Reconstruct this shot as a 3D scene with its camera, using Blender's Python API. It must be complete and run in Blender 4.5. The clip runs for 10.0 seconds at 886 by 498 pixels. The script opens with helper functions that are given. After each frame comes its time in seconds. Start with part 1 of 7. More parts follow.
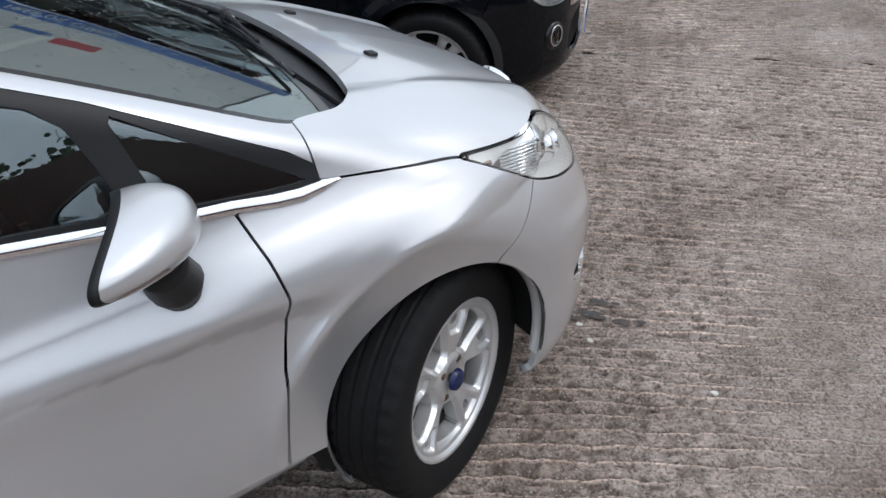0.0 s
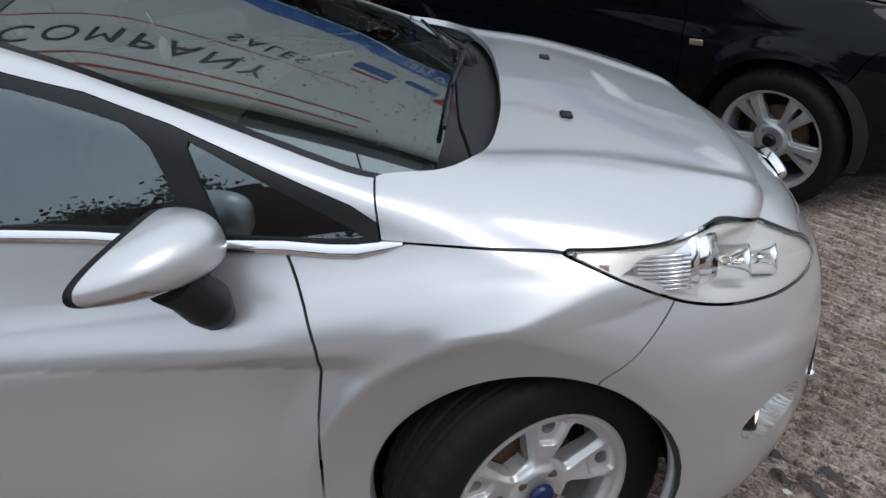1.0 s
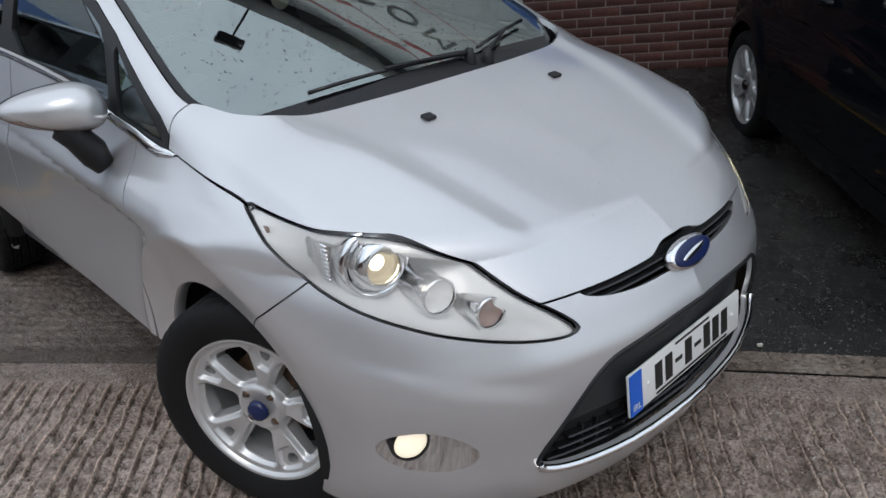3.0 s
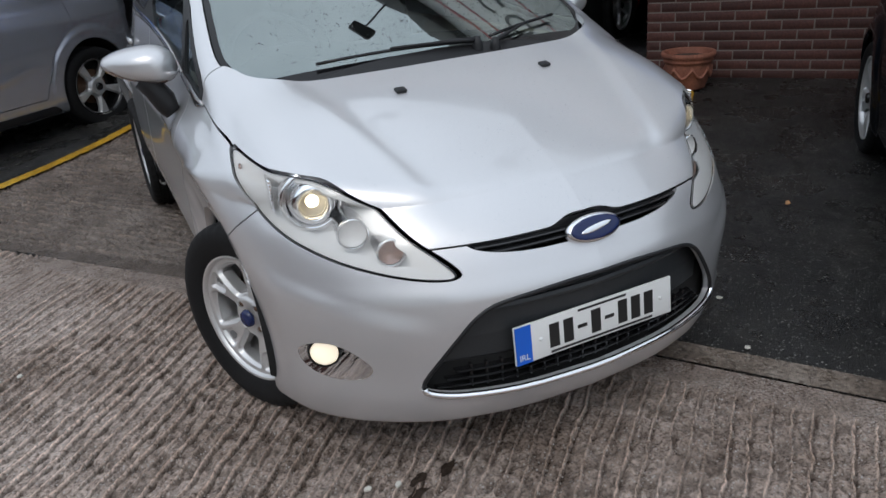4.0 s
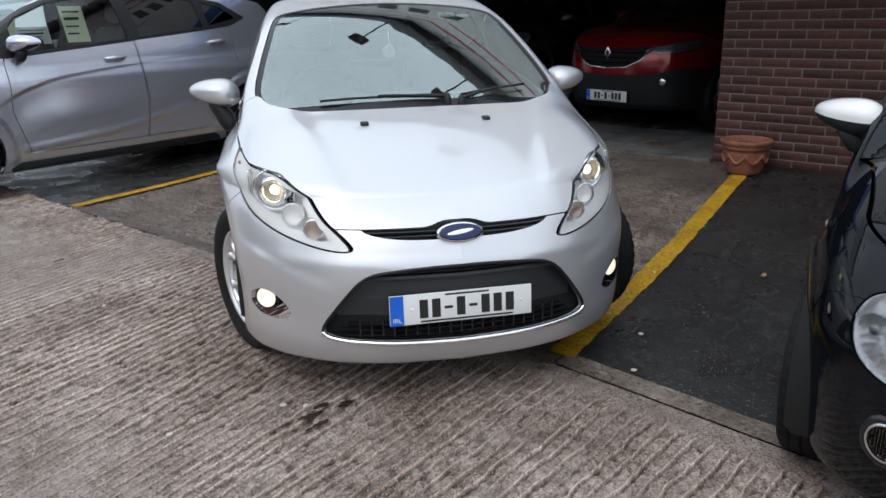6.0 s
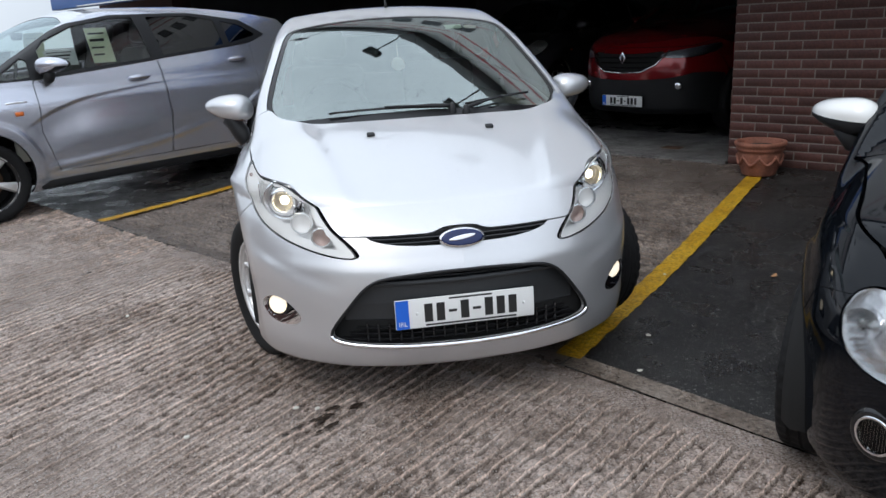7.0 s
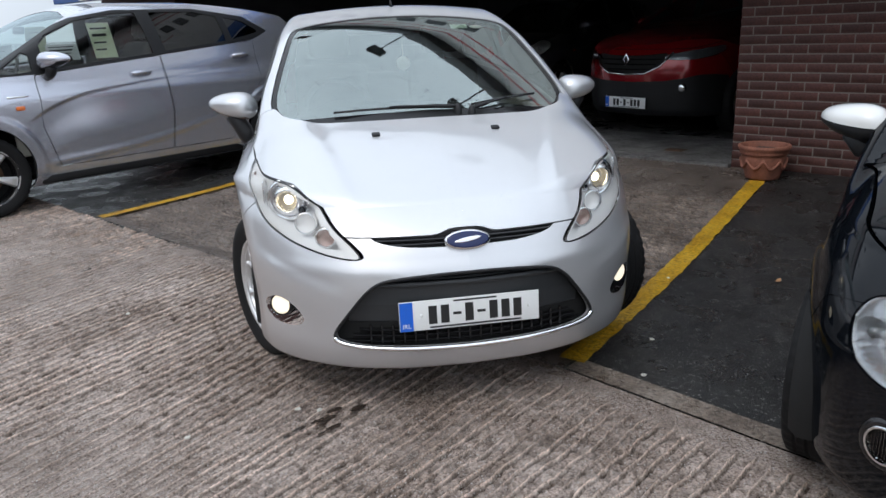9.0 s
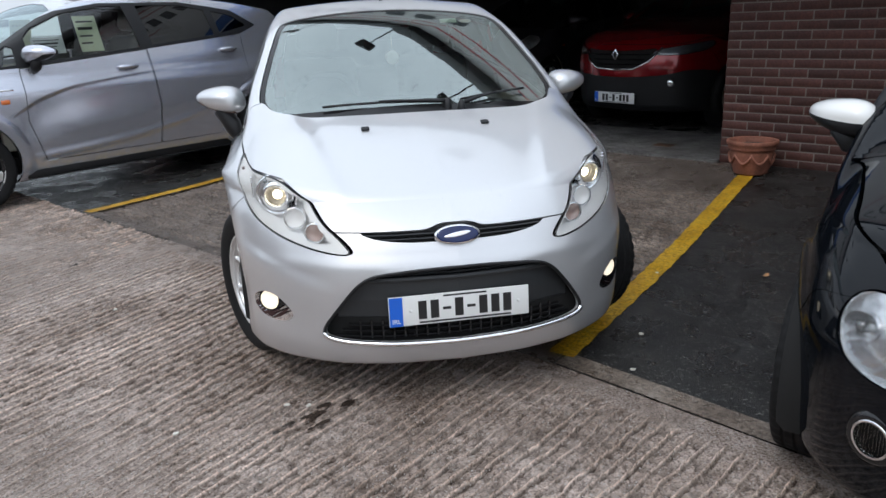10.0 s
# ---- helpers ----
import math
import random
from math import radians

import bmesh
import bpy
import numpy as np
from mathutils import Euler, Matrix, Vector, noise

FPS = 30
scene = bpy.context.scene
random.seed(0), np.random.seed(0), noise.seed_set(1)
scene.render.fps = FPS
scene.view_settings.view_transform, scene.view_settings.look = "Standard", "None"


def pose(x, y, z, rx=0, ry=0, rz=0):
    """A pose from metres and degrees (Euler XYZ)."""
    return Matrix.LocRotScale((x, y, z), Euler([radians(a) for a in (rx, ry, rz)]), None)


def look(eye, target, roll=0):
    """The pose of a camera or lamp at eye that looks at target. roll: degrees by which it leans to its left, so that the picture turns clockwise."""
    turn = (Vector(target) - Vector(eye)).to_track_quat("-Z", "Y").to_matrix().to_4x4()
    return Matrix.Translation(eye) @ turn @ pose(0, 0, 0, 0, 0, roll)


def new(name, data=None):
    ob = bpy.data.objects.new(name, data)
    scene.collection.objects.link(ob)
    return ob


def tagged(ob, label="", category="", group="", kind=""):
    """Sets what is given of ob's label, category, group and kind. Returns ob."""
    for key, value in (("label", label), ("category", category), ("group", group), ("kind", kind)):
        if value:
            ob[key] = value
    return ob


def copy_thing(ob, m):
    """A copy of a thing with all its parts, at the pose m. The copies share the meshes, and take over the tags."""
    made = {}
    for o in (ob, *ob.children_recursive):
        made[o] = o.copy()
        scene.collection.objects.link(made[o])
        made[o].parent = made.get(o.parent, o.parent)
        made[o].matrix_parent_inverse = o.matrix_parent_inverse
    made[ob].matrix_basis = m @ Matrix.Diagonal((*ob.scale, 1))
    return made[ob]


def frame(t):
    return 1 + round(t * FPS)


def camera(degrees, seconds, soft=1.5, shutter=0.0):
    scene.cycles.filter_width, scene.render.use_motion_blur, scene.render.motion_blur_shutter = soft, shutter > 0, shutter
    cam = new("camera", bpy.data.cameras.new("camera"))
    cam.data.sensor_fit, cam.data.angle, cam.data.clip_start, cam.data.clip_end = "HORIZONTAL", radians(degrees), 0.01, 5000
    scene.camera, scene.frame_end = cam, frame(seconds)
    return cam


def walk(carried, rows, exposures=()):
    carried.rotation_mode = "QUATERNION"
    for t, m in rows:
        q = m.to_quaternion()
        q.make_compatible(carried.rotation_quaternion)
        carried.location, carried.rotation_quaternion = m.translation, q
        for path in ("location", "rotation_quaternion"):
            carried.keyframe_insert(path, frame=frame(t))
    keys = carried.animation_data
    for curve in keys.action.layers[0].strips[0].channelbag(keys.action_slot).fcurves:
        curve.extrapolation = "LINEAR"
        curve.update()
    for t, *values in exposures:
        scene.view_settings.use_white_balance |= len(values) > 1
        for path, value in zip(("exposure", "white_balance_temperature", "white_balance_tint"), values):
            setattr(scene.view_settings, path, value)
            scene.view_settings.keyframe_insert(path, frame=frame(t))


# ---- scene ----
cam = camera(60.9, 10.0, soft=1.5)
PATH = [
    (0, (-1.969, 0.674, 1.679), (-0.563, -0.172, 0.535), -5.9),
    (0.5, (-1.94, 0.37, 1.626), (-0.282, -0.042, 0.586), -9.6),
    (1, (-1.967, -0.023, 1.62), (-0.227, 0.145, 0.649), -9.7),
    (1.5, (-1.808, -0.393, 1.56), (-0.128, 0.075, 0.58), -6.6),
    (2, (-1.78, -0.811, 1.502), (-0.2, 0.067, 0.646), -7.8),
    (2.5, (-1.7, -1.208, 1.509), (-0.336, -0.006, 0.675), -8.4),
    (2.7, (-1.594, -1.351, 1.474), (-0.279, -0.095, 0.641), -6.2),
    (3.8, (-1.234, -2.174, 1.454), (-0.422, -0.529, 0.658), -8.2),
    (4, (-1.107, -2.252, 1.426), (-0.339, -0.585, 0.632), -5.2),
    (4.5, (-0.83, -2.449, 1.429), (-0.217, -0.721, 0.63), -4.9),
    (5, (-0.632, -2.756, 1.401), (-0.217, -0.95, 0.648), -2.5),
    (5.2, (-0.605, -2.871, 1.404), (-0.176, -1.038, 0.727), -1.2),
    (6.3, (-0.526, -3.308, 1.397), (-0.194, -1.428, 0.801), -2.1),
    (6.5, (-0.499, -3.325, 1.404), (-0.206, -1.442, 0.795), -2.8),
    (7, (-0.49, -3.337, 1.405), (-0.179, -1.446, 0.835), -3.0),
    (7.5, (-0.494, -3.312, 1.406), (-0.176, -1.425, 0.823), -2.2),
    (8, (-0.5, -3.307, 1.409), (-0.197, -1.413, 0.844), -2.4),
    (8.5, (-0.501, -3.307, 1.413), (-0.185, -1.415, 0.846), -2.7),
    (9, (-0.508, -3.31, 1.412), (-0.194, -1.42, 0.838), -2.3),
    (9.5, (-0.514, -3.302, 1.409), (-0.18, -1.42, 0.823), -2.1),
    (10, (-0.509, -3.304, 1.409), (-0.168, -1.423, 0.822), -2.1),
]
walk(cam, [(t, look(eye, target, roll)) for t, eye, target, roll in PATH],
     [(0, -0.06, 6350, 10), (0.5, -0.2, 6350, 10), (1.0, -0.32, 6350, 10), (2.5, -0.34, 6350, 10), (4.5, -0.25, 6350, 10), (5.2, -0.08, 6350, 10), (6.5, 0.08, 6320, 10), (10, 0.08, 6320, 10)])

# ---------------------------------------------------------------- sky and sun
world = bpy.data.worlds.new("overcast_sky")
scene.world = world
world.use_nodes = True
wn = world.node_tree.nodes
wn.clear()
w_sky = wn.new("ShaderNodeTexSky")
w_sky.sky_type = "NISHITA"
w_sky.sun_disc = False
w_sky.sun_elevation = radians(48)
w_sky.sun_rotation = radians(215)
w_sky.air_density, w_sky.dust_density, w_sky.ozone_density = 1.0, 4.0, 1.0
w_mix = wn.new("ShaderNodeMix")
w_mix.data_type = "RGBA"
w_mix.inputs[0].default_value = 0.8
w_cloud = wn.new("ShaderNodeTexNoise")
w_cloud.inputs["Scale"].default_value = 2.2
w_cloud.inputs["Detail"].default_value = 5
w_ramp = wn.new("ShaderNodeValToRGB")
w_ramp.color_ramp.elements[0].position, w_ramp.color_ramp.elements[0].color = 0.3, (5.5, 6.1, 6.8, 1)
w_ramp.color_ramp.elements[1].position, w_ramp.color_ramp.elements[1].color = 0.75, (8.5, 9.15, 9.9, 1)
w_bg = wn.new("ShaderNodeBackground")
w_bg.inputs["Strength"].default_value = 0.12
w_out = wn.new("ShaderNodeOutputWorld")
wl = world.node_tree.links
w_co = wn.new("ShaderNodeTexCoord")
wl.new(w_co.outputs["Generated"], w_cloud.inputs["Vector"])
wl.new(w_cloud.outputs["Fac"], w_ramp.inputs["Fac"])
# an overcast sky is about three times as bright overhead as at the horizon
w_sep = wn.new("ShaderNodeSeparateXYZ")
w_rise = wn.new("ShaderNodeMapRange")
w_rise.inputs["From Min"].default_value, w_rise.inputs["From Max"].default_value = 0.0, 1.0
w_rise.inputs["To Min"].default_value, w_rise.inputs["To Max"].default_value = 1.1, 1.85
w_grad = wn.new("ShaderNodeVectorMath")
w_grad.operation = "SCALE"
wl.new(w_co.outputs["Generated"], w_sep.inputs[0])
wl.new(w_sep.outputs["Z"], w_rise.inputs["Value"])
wl.new(w_ramp.outputs[0], w_grad.inputs[0])
wl.new(w_rise.outputs[0], w_grad.inputs["Scale"])
wl.new(w_sky.outputs[0], w_mix.inputs[6])
wl.new(w_grad.outputs[0], w_mix.inputs[7])
wl.new(w_mix.outputs[2], w_bg.inputs[0])
wl.new(w_bg.outputs[0], w_out.inputs[0])

sun = new("sun", bpy.data.lights.new("sun", "SUN"))
sun.data.energy = 0.6
sun.data.angle = radians(25)
sun.data.color = (1.0, 0.97, 0.93)
sun.matrix_world = look((-4, -5, 9), (0, 0, 0))

# ---------------------------------------------------------------- materials
def material(name, colour, rough=0.5, metal=0.0, coat=0.0, grain=0.0, grain_size=400.0, bump=0.0, wear_shade=0.0, wear_size=6.0, spec=0.5):
    """A surface with fine grain, larger uneven patches and a little relief."""
    m = bpy.data.materials.new(name)
    m.use_nodes = True
    nt = m.node_tree
    b = nt.nodes["Principled BSDF"]
    b.inputs["Roughness"].default_value = rough
    b.inputs["Metallic"].default_value = metal
    b.inputs["Coat Weight"].default_value = coat
    b.inputs["Coat Roughness"].default_value = 0.04
    b.inputs["Specular IOR Level"].default_value = spec
    b.inputs["Base Color"].default_value = (*colour, 1)
    if not (grain or wear_shade or bump):
        return m
    co = nt.nodes.new("ShaderNodeTexCoord")
    fine = nt.nodes.new("ShaderNodeTexNoise")
    fine.inputs["Scale"].default_value = grain_size
    fine.inputs["Detail"].default_value = 3
    broad = nt.nodes.new("ShaderNodeTexNoise")
    broad.inputs["Scale"].default_value = wear_size
    broad.inputs["Detail"].default_value = 4
    for n in (fine, broad):
        nt.links.new(co.outputs["Object"], n.inputs["Vector"])
    f1 = nt.nodes.new("ShaderNodeMapRange")
    f1.inputs["From Min"].default_value, f1.inputs["From Max"].default_value = 0.25, 0.75
    f1.inputs["To Min"].default_value, f1.inputs["To Max"].default_value = 1 - grain, 1 + grain
    nt.links.new(fine.outputs["Fac"], f1.inputs["Value"])
    f2 = nt.nodes.new("ShaderNodeMapRange")
    f2.inputs["From Min"].default_value, f2.inputs["From Max"].default_value = 0.3, 0.7
    f2.inputs["To Min"].default_value, f2.inputs["To Max"].default_value = 1 - wear_shade, 1 + wear_shade
    nt.links.new(broad.outputs["Fac"], f2.inputs["Value"])
    mul = nt.nodes.new("ShaderNodeMath")
    mul.operation = "MULTIPLY"
    nt.links.new(f1.outputs[0], mul.inputs[0])
    nt.links.new(f2.outputs[0], mul.inputs[1])
    vm = nt.nodes.new("ShaderNodeVectorMath")
    vm.operation = "SCALE"
    vm.inputs[0].default_value = colour
    nt.links.new(mul.outputs[0], vm.inputs["Scale"])
    nt.links.new(vm.outputs[0], b.inputs["Base Color"])
    if wear_shade:
        rr = nt.nodes.new("ShaderNodeMapRange")
        rr.inputs["To Min"].default_value, rr.inputs["To Max"].default_value = max(rough - wear_shade * 0.4, 0.02), min(rough + wear_shade * 0.4, 1)
        nt.links.new(broad.outputs["Fac"], rr.inputs["Value"])
        nt.links.new(rr.outputs[0], b.inputs["Roughness"])
    if bump:
        bp = nt.nodes.new("ShaderNodeBump")
        bp.inputs["Strength"].default_value = 1.0
        bp.inputs["Distance"].default_value = bump
        nt.links.new(fine.outputs["Fac"], bp.inputs["Height"])
        nt.links.new(bp.outputs[0], b.inputs["Normal"])
    return m


def glow(name, colour, strength):
    m = bpy.data.materials.new(name)
    m.use_nodes = True
    b = m.node_tree.nodes["Principled BSDF"]
    b.inputs["Base Color"].default_value = (*colour, 1)
    b.inputs["Emission Color"].default_value = (*colour, 1)
    b.inputs["Emission Strength"].default_value = strength
    return m


def glass(name, tint, gloss_rough=0.0, ior=1.5, sheen=(1.0, 1.0, 1.0)):
    """A thin pane: it lets light through, tinted, and mirrors by Fresnel."""
    m = bpy.data.materials.new(name)
    m.use_nodes = True
    nt = m.node_tree
    nt.nodes.clear()
    out = nt.nodes.new("ShaderNodeOutputMaterial")
    mix = nt.nodes.new("ShaderNodeMixShader")
    tr = nt.nodes.new("ShaderNodeBsdfTransparent")
    tr.inputs[0].default_value = (*tint, 1)
    gl = nt.nodes.new("ShaderNodeBsdfGlossy")
    gl.inputs["Roughness"].default_value = gloss_rough
    gl.inputs["Color"].default_value = (*sheen, 1)
    fr = nt.nodes.new("ShaderNodeFresnel")
    fr.inputs["IOR"].default_value = ior
    nt.links.new(fr.outputs[0], mix.inputs[0])
    nt.links.new(tr.outputs[0], mix.inputs[1])
    nt.links.new(gl.outputs[0], mix.inputs[2])
    nt.links.new(mix.outputs[0], out.inputs[0])
    return m


SILVER = material("silver_paint", (0.64, 0.645, 0.66), rough=0.33, metal=0.62, coat=1.0, grain=0.09, grain_size=1400)
GREY_PAINT = material("grey_paint", (0.54, 0.56, 0.63), rough=0.27, metal=0.75, coat=1.0, grain=0.05, grain_size=900)
BLACK_PAINT = material("black_paint", (0.004, 0.005, 0.007), rough=0.06, spec=0.22)
WHITE_PAINT = material("white_paint", (0.78, 0.78, 0.76), rough=0.3, coat=1.0)
DIM_PAINT = material("dim_grey_paint", (0.10, 0.105, 0.12), rough=0.3, metal=0.6, coat=1.0)
RED_PAINT = material("red_paint", (0.26, 0.005, 0.010), rough=0.22, metal=0.4, coat=1.0)
BLACK_PLASTIC = material("black_plastic", (0.013, 0.0135, 0.015), rough=0.48, spec=0.35, grain=0.15, bump=0.0003)
GLOSS_BLACK = material("gloss_black", (0.012, 0.012, 0.013), rough=0.15)
FRIT = material("screen_print", (0.006, 0.006, 0.007), rough=0.12, spec=0.3)
GRILLE = material("grille_plastic", (0.026, 0.029, 0.032), rough=0.42, grain=0.15, bump=0.0003)
# near-black liners; behind openings it puts the hollow's shade into the colour
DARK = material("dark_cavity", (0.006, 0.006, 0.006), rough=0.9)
RUBBER = material("tyre_rubber", (0.009, 0.009, 0.0095), spec=0.25, rough=0.75, grain=0.25, grain_size=150, bump=0.0004, wear_shade=0.2)
ALLOY = material("alloy_silver", (0.66, 0.66, 0.66), rough=0.3, metal=0.6, grain=0.04)
CHROME = material("chrome", (0.85, 0.85, 0.86), rough=0.06, metal=1.0)
WINDSCREEN = glass("windscreen_glass", (0.70, 0.8, 0.77), ior=3.6, sheen=(0.90, 1.0, 0.98))
SIDE_GLASS = glass("side_glass", (0.60, 0.68, 0.66), ior=2.6, sheen=(0.84, 0.96, 1.0))
CLEAR_GLASS = glass("clear_side_glass", (0.80, 0.86, 0.84), ior=1.6)
PRIVACY_GLASS = glass("privacy_glass", (0.06, 0.06, 0.07), ior=1.6)
LAMP_GLASS = glass("lamp_glass", (0.97, 0.98, 0.98), ior=1.35)

# ---------------------------------------------------------------- mesh helpers
def spline(x, *pts):
    """A smooth curve through the points (x, y), kept level past both ends."""
    px = np.array([p[0] for p in pts], float)
    py = np.array([p[1] for p in pts], float)
    d = np.diff(py) / np.diff(px)
    m = np.zeros(len(px))
    m[0], m[-1] = d[0], d[-1]
    for i in range(1, len(px) - 1):
        if d[i - 1] * d[i] > 0:
            h0, h1 = px[i] - px[i - 1], px[i + 1] - px[i]
            m[i] = (h0 + h1) * 3 / ((2 * h1 + h0) / d[i - 1] + (h1 + 2 * h0) / d[i])
    xc = np.clip(x, px[0], px[-1])
    i = np.clip(np.searchsorted(px, xc, side="right") - 1, 0, len(px) - 2)
    h = px[i + 1] - px[i]
    t = (xc - px[i]) / h
    return ((1 + 2 * t) * (1 - t) ** 2 * py[i] + t * (1 - t) ** 2 * h * m[i] + t * t * (3 - 2 * t) * py[i + 1] + t * t * (t - 1) * h * m[i + 1])


def smax(a, b, k):
    return np.maximum(a, b) + np.maximum(k - np.abs(a - b), 0) ** 2 / (4 * k)


def smin(a, b, k):
    return -smax(-a, -b, k)


def step01(x, a, b):
    t = np.clip((x - a) / (b - a), 0, 1)
    return t * t * (3 - 2 * t)


def rounded(poly, n=3):
    """A closed outline with its corners cut round n times."""
    p = np.array(poly, float)
    for _ in range(n):
        q = np.roll(p, -1, axis=0)
        p = np.stack([p * 0.75 + q * 0.25, p * 0.25 + q * 0.75], 1).reshape(-1, 2)
    return p


def inside(u, v, poly):
    """Signed distance of the points (u, v) to a closed outline, positive inside it."""
    p = np.asarray(poly, float)
    best = np.full(u.shape, 1e9)
    odd = np.zeros(u.shape, bool)
    for (ax, ay), (bx, by) in zip(p, np.roll(p, -1, axis=0)):
        ex, ey = bx - ax, by - ay
        t = np.clip(((u - ax) * ex + (v - ay) * ey) / (ex * ex + ey * ey + 1e-12), 0, 1)
        best = np.minimum(best, (u - ax - t * ex) ** 2 + (v - ay - t * ey) ** 2)
        if ay != by:
            odd ^= ((ay > v) != (by > v)) & (u < (bx - ax) * (v - ay) / (by - ay) + ax)
    return np.where(odd, 1, -1) * np.sqrt(best)


def clip_mesh(mesh, f):
    """The part of a triangle mesh (places, normals, triangles) where f, a value a corner, is positive."""
    V, N, T = mesh
    f = np.where(np.abs(f) < 1e-6, 1e-6, f)
    pos = f > 0
    cnt = pos[T].sum(1)
    keep = [T[cnt == 3]]
    cut = T[(cnt == 1) | (cnt == 2)]
    if len(cut):
        lone_pos = pos[cut].sum(1) == 1
        odd = np.where(lone_pos[:, None], pos[cut], ~pos[cut]).argmax(1)
        r = np.arange(len(cut))
        a, b, c = cut[r, odd], cut[r, (odd + 1) % 3], cut[r, (odd + 2) % 3]
        ends = np.concatenate([np.stack([a, b], 1), np.stack([a, c], 1)])
        key, back = np.unique(np.sort(ends, 1), axis=0, return_inverse=True)
        back = back.reshape(-1)
        fa, fb = f[key[:, 0]], f[key[:, 1]]
        t = (fa / (fa - fb))[:, None]
        nv = V[key[:, 0]] * (1 - t) + V[key[:, 1]] * t
        nn = N[key[:, 0]] * (1 - t) + N[key[:, 1]] * t
        ab, ac = len(V) + back[: len(cut)], len(V) + back[len(cut):]
        V, N = np.concatenate([V, nv]), np.concatenate([N, nn])
        q = lone_pos
        keep.append(np.stack([a[q], ab[q], ac[q]], 1))
        q = ~lone_pos
        keep.append(np.stack([ab[q], b[q], c[q]], 1))
        keep.append(np.stack([ab[q], c[q], ac[q]], 1))
    T = np.concatenate(keep)
    used, T = np.unique(T, return_inverse=True)
    return V[used], N[used], T.reshape(-1, 3)


def solid(name, mesh, mat, rim=0.012, lift=0.0):
    """A panel: the clipped skin with its smooth normals, and its edges turned inwards by rim."""
    V, N, T = mesh
    N = N / np.maximum(np.linalg.norm(N, axis=1, keepdims=True), 1e-9)
    V = V + N * lift
    nv = len(V)
    verts, faces = V, T
    normals = N
    if rim and len(T):
        e = np.concatenate([T[:, [0, 1]], T[:, [1, 2]], T[:, [2, 0]]])
        _, first, n = np.unique(np.sort(e, 1), axis=0, return_index=True, return_counts=True)
        e = e[first[n == 1]]
        if len(e):
            b, idx = np.unique(e, return_inverse=True)
            idx = idx.reshape(-1, 2)
            k = len(b)
            verts = np.concatenate([V, V[b], V[b] - N[b] * rim])
            quads = np.stack([nv + idx[:, 1], nv + idx[:, 0], nv + k + idx[:, 0], nv + k + idx[:, 1]], 1)
            faces = [tuple(t) for t in T.tolist()] + [tuple(t) for t in quads.tolist()]
            normals = np.concatenate([N, np.zeros((2 * k, 3))])
    me = bpy.data.meshes.new(name)
    me.from_pydata(verts.tolist(), [], faces if isinstance(faces, list) else faces.tolist())
    me.polygons.foreach_set("use_smooth", np.ones(len(me.polygons), bool))
    me.normals_split_custom_set_from_vertices(normals.tolist())
    me.materials.append(mat)
    return me


def part(name, data, mat=None, parent=None, label="", m=None):
    """Links a bmesh or a mesh as one object, under a thing or a part of it."""
    if isinstance(data, bmesh.types.BMesh):
        me = bpy.data.meshes.new(name)
        data.to_mesh(me)
        data.free()
        if mat:
            me.materials.append(mat)
        data = me
    ob = new(name, data)
    if parent:
        ob.parent = parent
    if m is not None:
        ob.matrix_basis = m
    if label:
        tagged(ob, label)
    return ob


def thing(name, m, label, category, group="", kind=""):
    ob = new(name)
    ob.matrix_basis = m
    return tagged(ob, label, category, group, kind)


def box(x0, x1, y0, y1, z0, z1, bevel=0.0, bm=None, seg=2):
    own = bm is None
    b = bmesh.new()
    bmesh.ops.create_cube(b, size=1)
    for v in b.verts:
        v.co = Vector(((x0 + x1) / 2 + v.co.x * (x1 - x0), (y0 + y1) / 2 + v.co.y * (y1 - y0), (z0 + z1) / 2 + v.co.z * (z1 - z0)))
    if bevel:
        bmesh.ops.bevel(b, geom=b.edges[:], offset=bevel, segments=seg, affect="EDGES", profile=0.5)
        for f in b.faces:
            f.smooth = True
    if own:
        return b
    join(bm, b)
    return bm


def join(bm, other, m=None):
    me = bpy.data.meshes.new("t")
    other.to_mesh(me)
    other.free()
    if m is not None:
        me.transform(m)
    bm.from_mesh(me)
    bpy.data.meshes.remove(me)


def lathe(profile, n=48, axis="z", closed=False, a0=0.0, a1=2 * math.pi):
    """Turns a list of (radius, height) round an axis."""
    bm = bmesh.new()
    full = abs(a1 - a0 - 2 * math.pi) < 1e-6
    k = n if full else n + 1
    rings = []
    for r, h in profile:
        ring = []
        for i in range(k):
            a = a0 + (a1 - a0) * i / n
            c, s = r * math.cos(a), r * math.sin(a)
            ring.append(bm.verts.new({"z": (c, s, h), "y": (c, h, s), "x": (h, c, s)}[axis]))
        rings.append(ring)
    m = len(rings) if closed else len(rings) - 1
    for j in range(m):
        p, q = rings[j], rings[(j + 1) % len(rings)]
        for i in range(n):
            i2 = (i + 1) % k
            bm.faces.new((p[i], p[i2], q[i2], q[i]))
    bmesh.ops.remove_doubles(bm, verts=bm.verts[:], dist=1e-6)
    bmesh.ops.recalc_face_normals(bm, faces=bm.faces[:])
    for f in bm.faces:
        f.smooth = True
    return bm


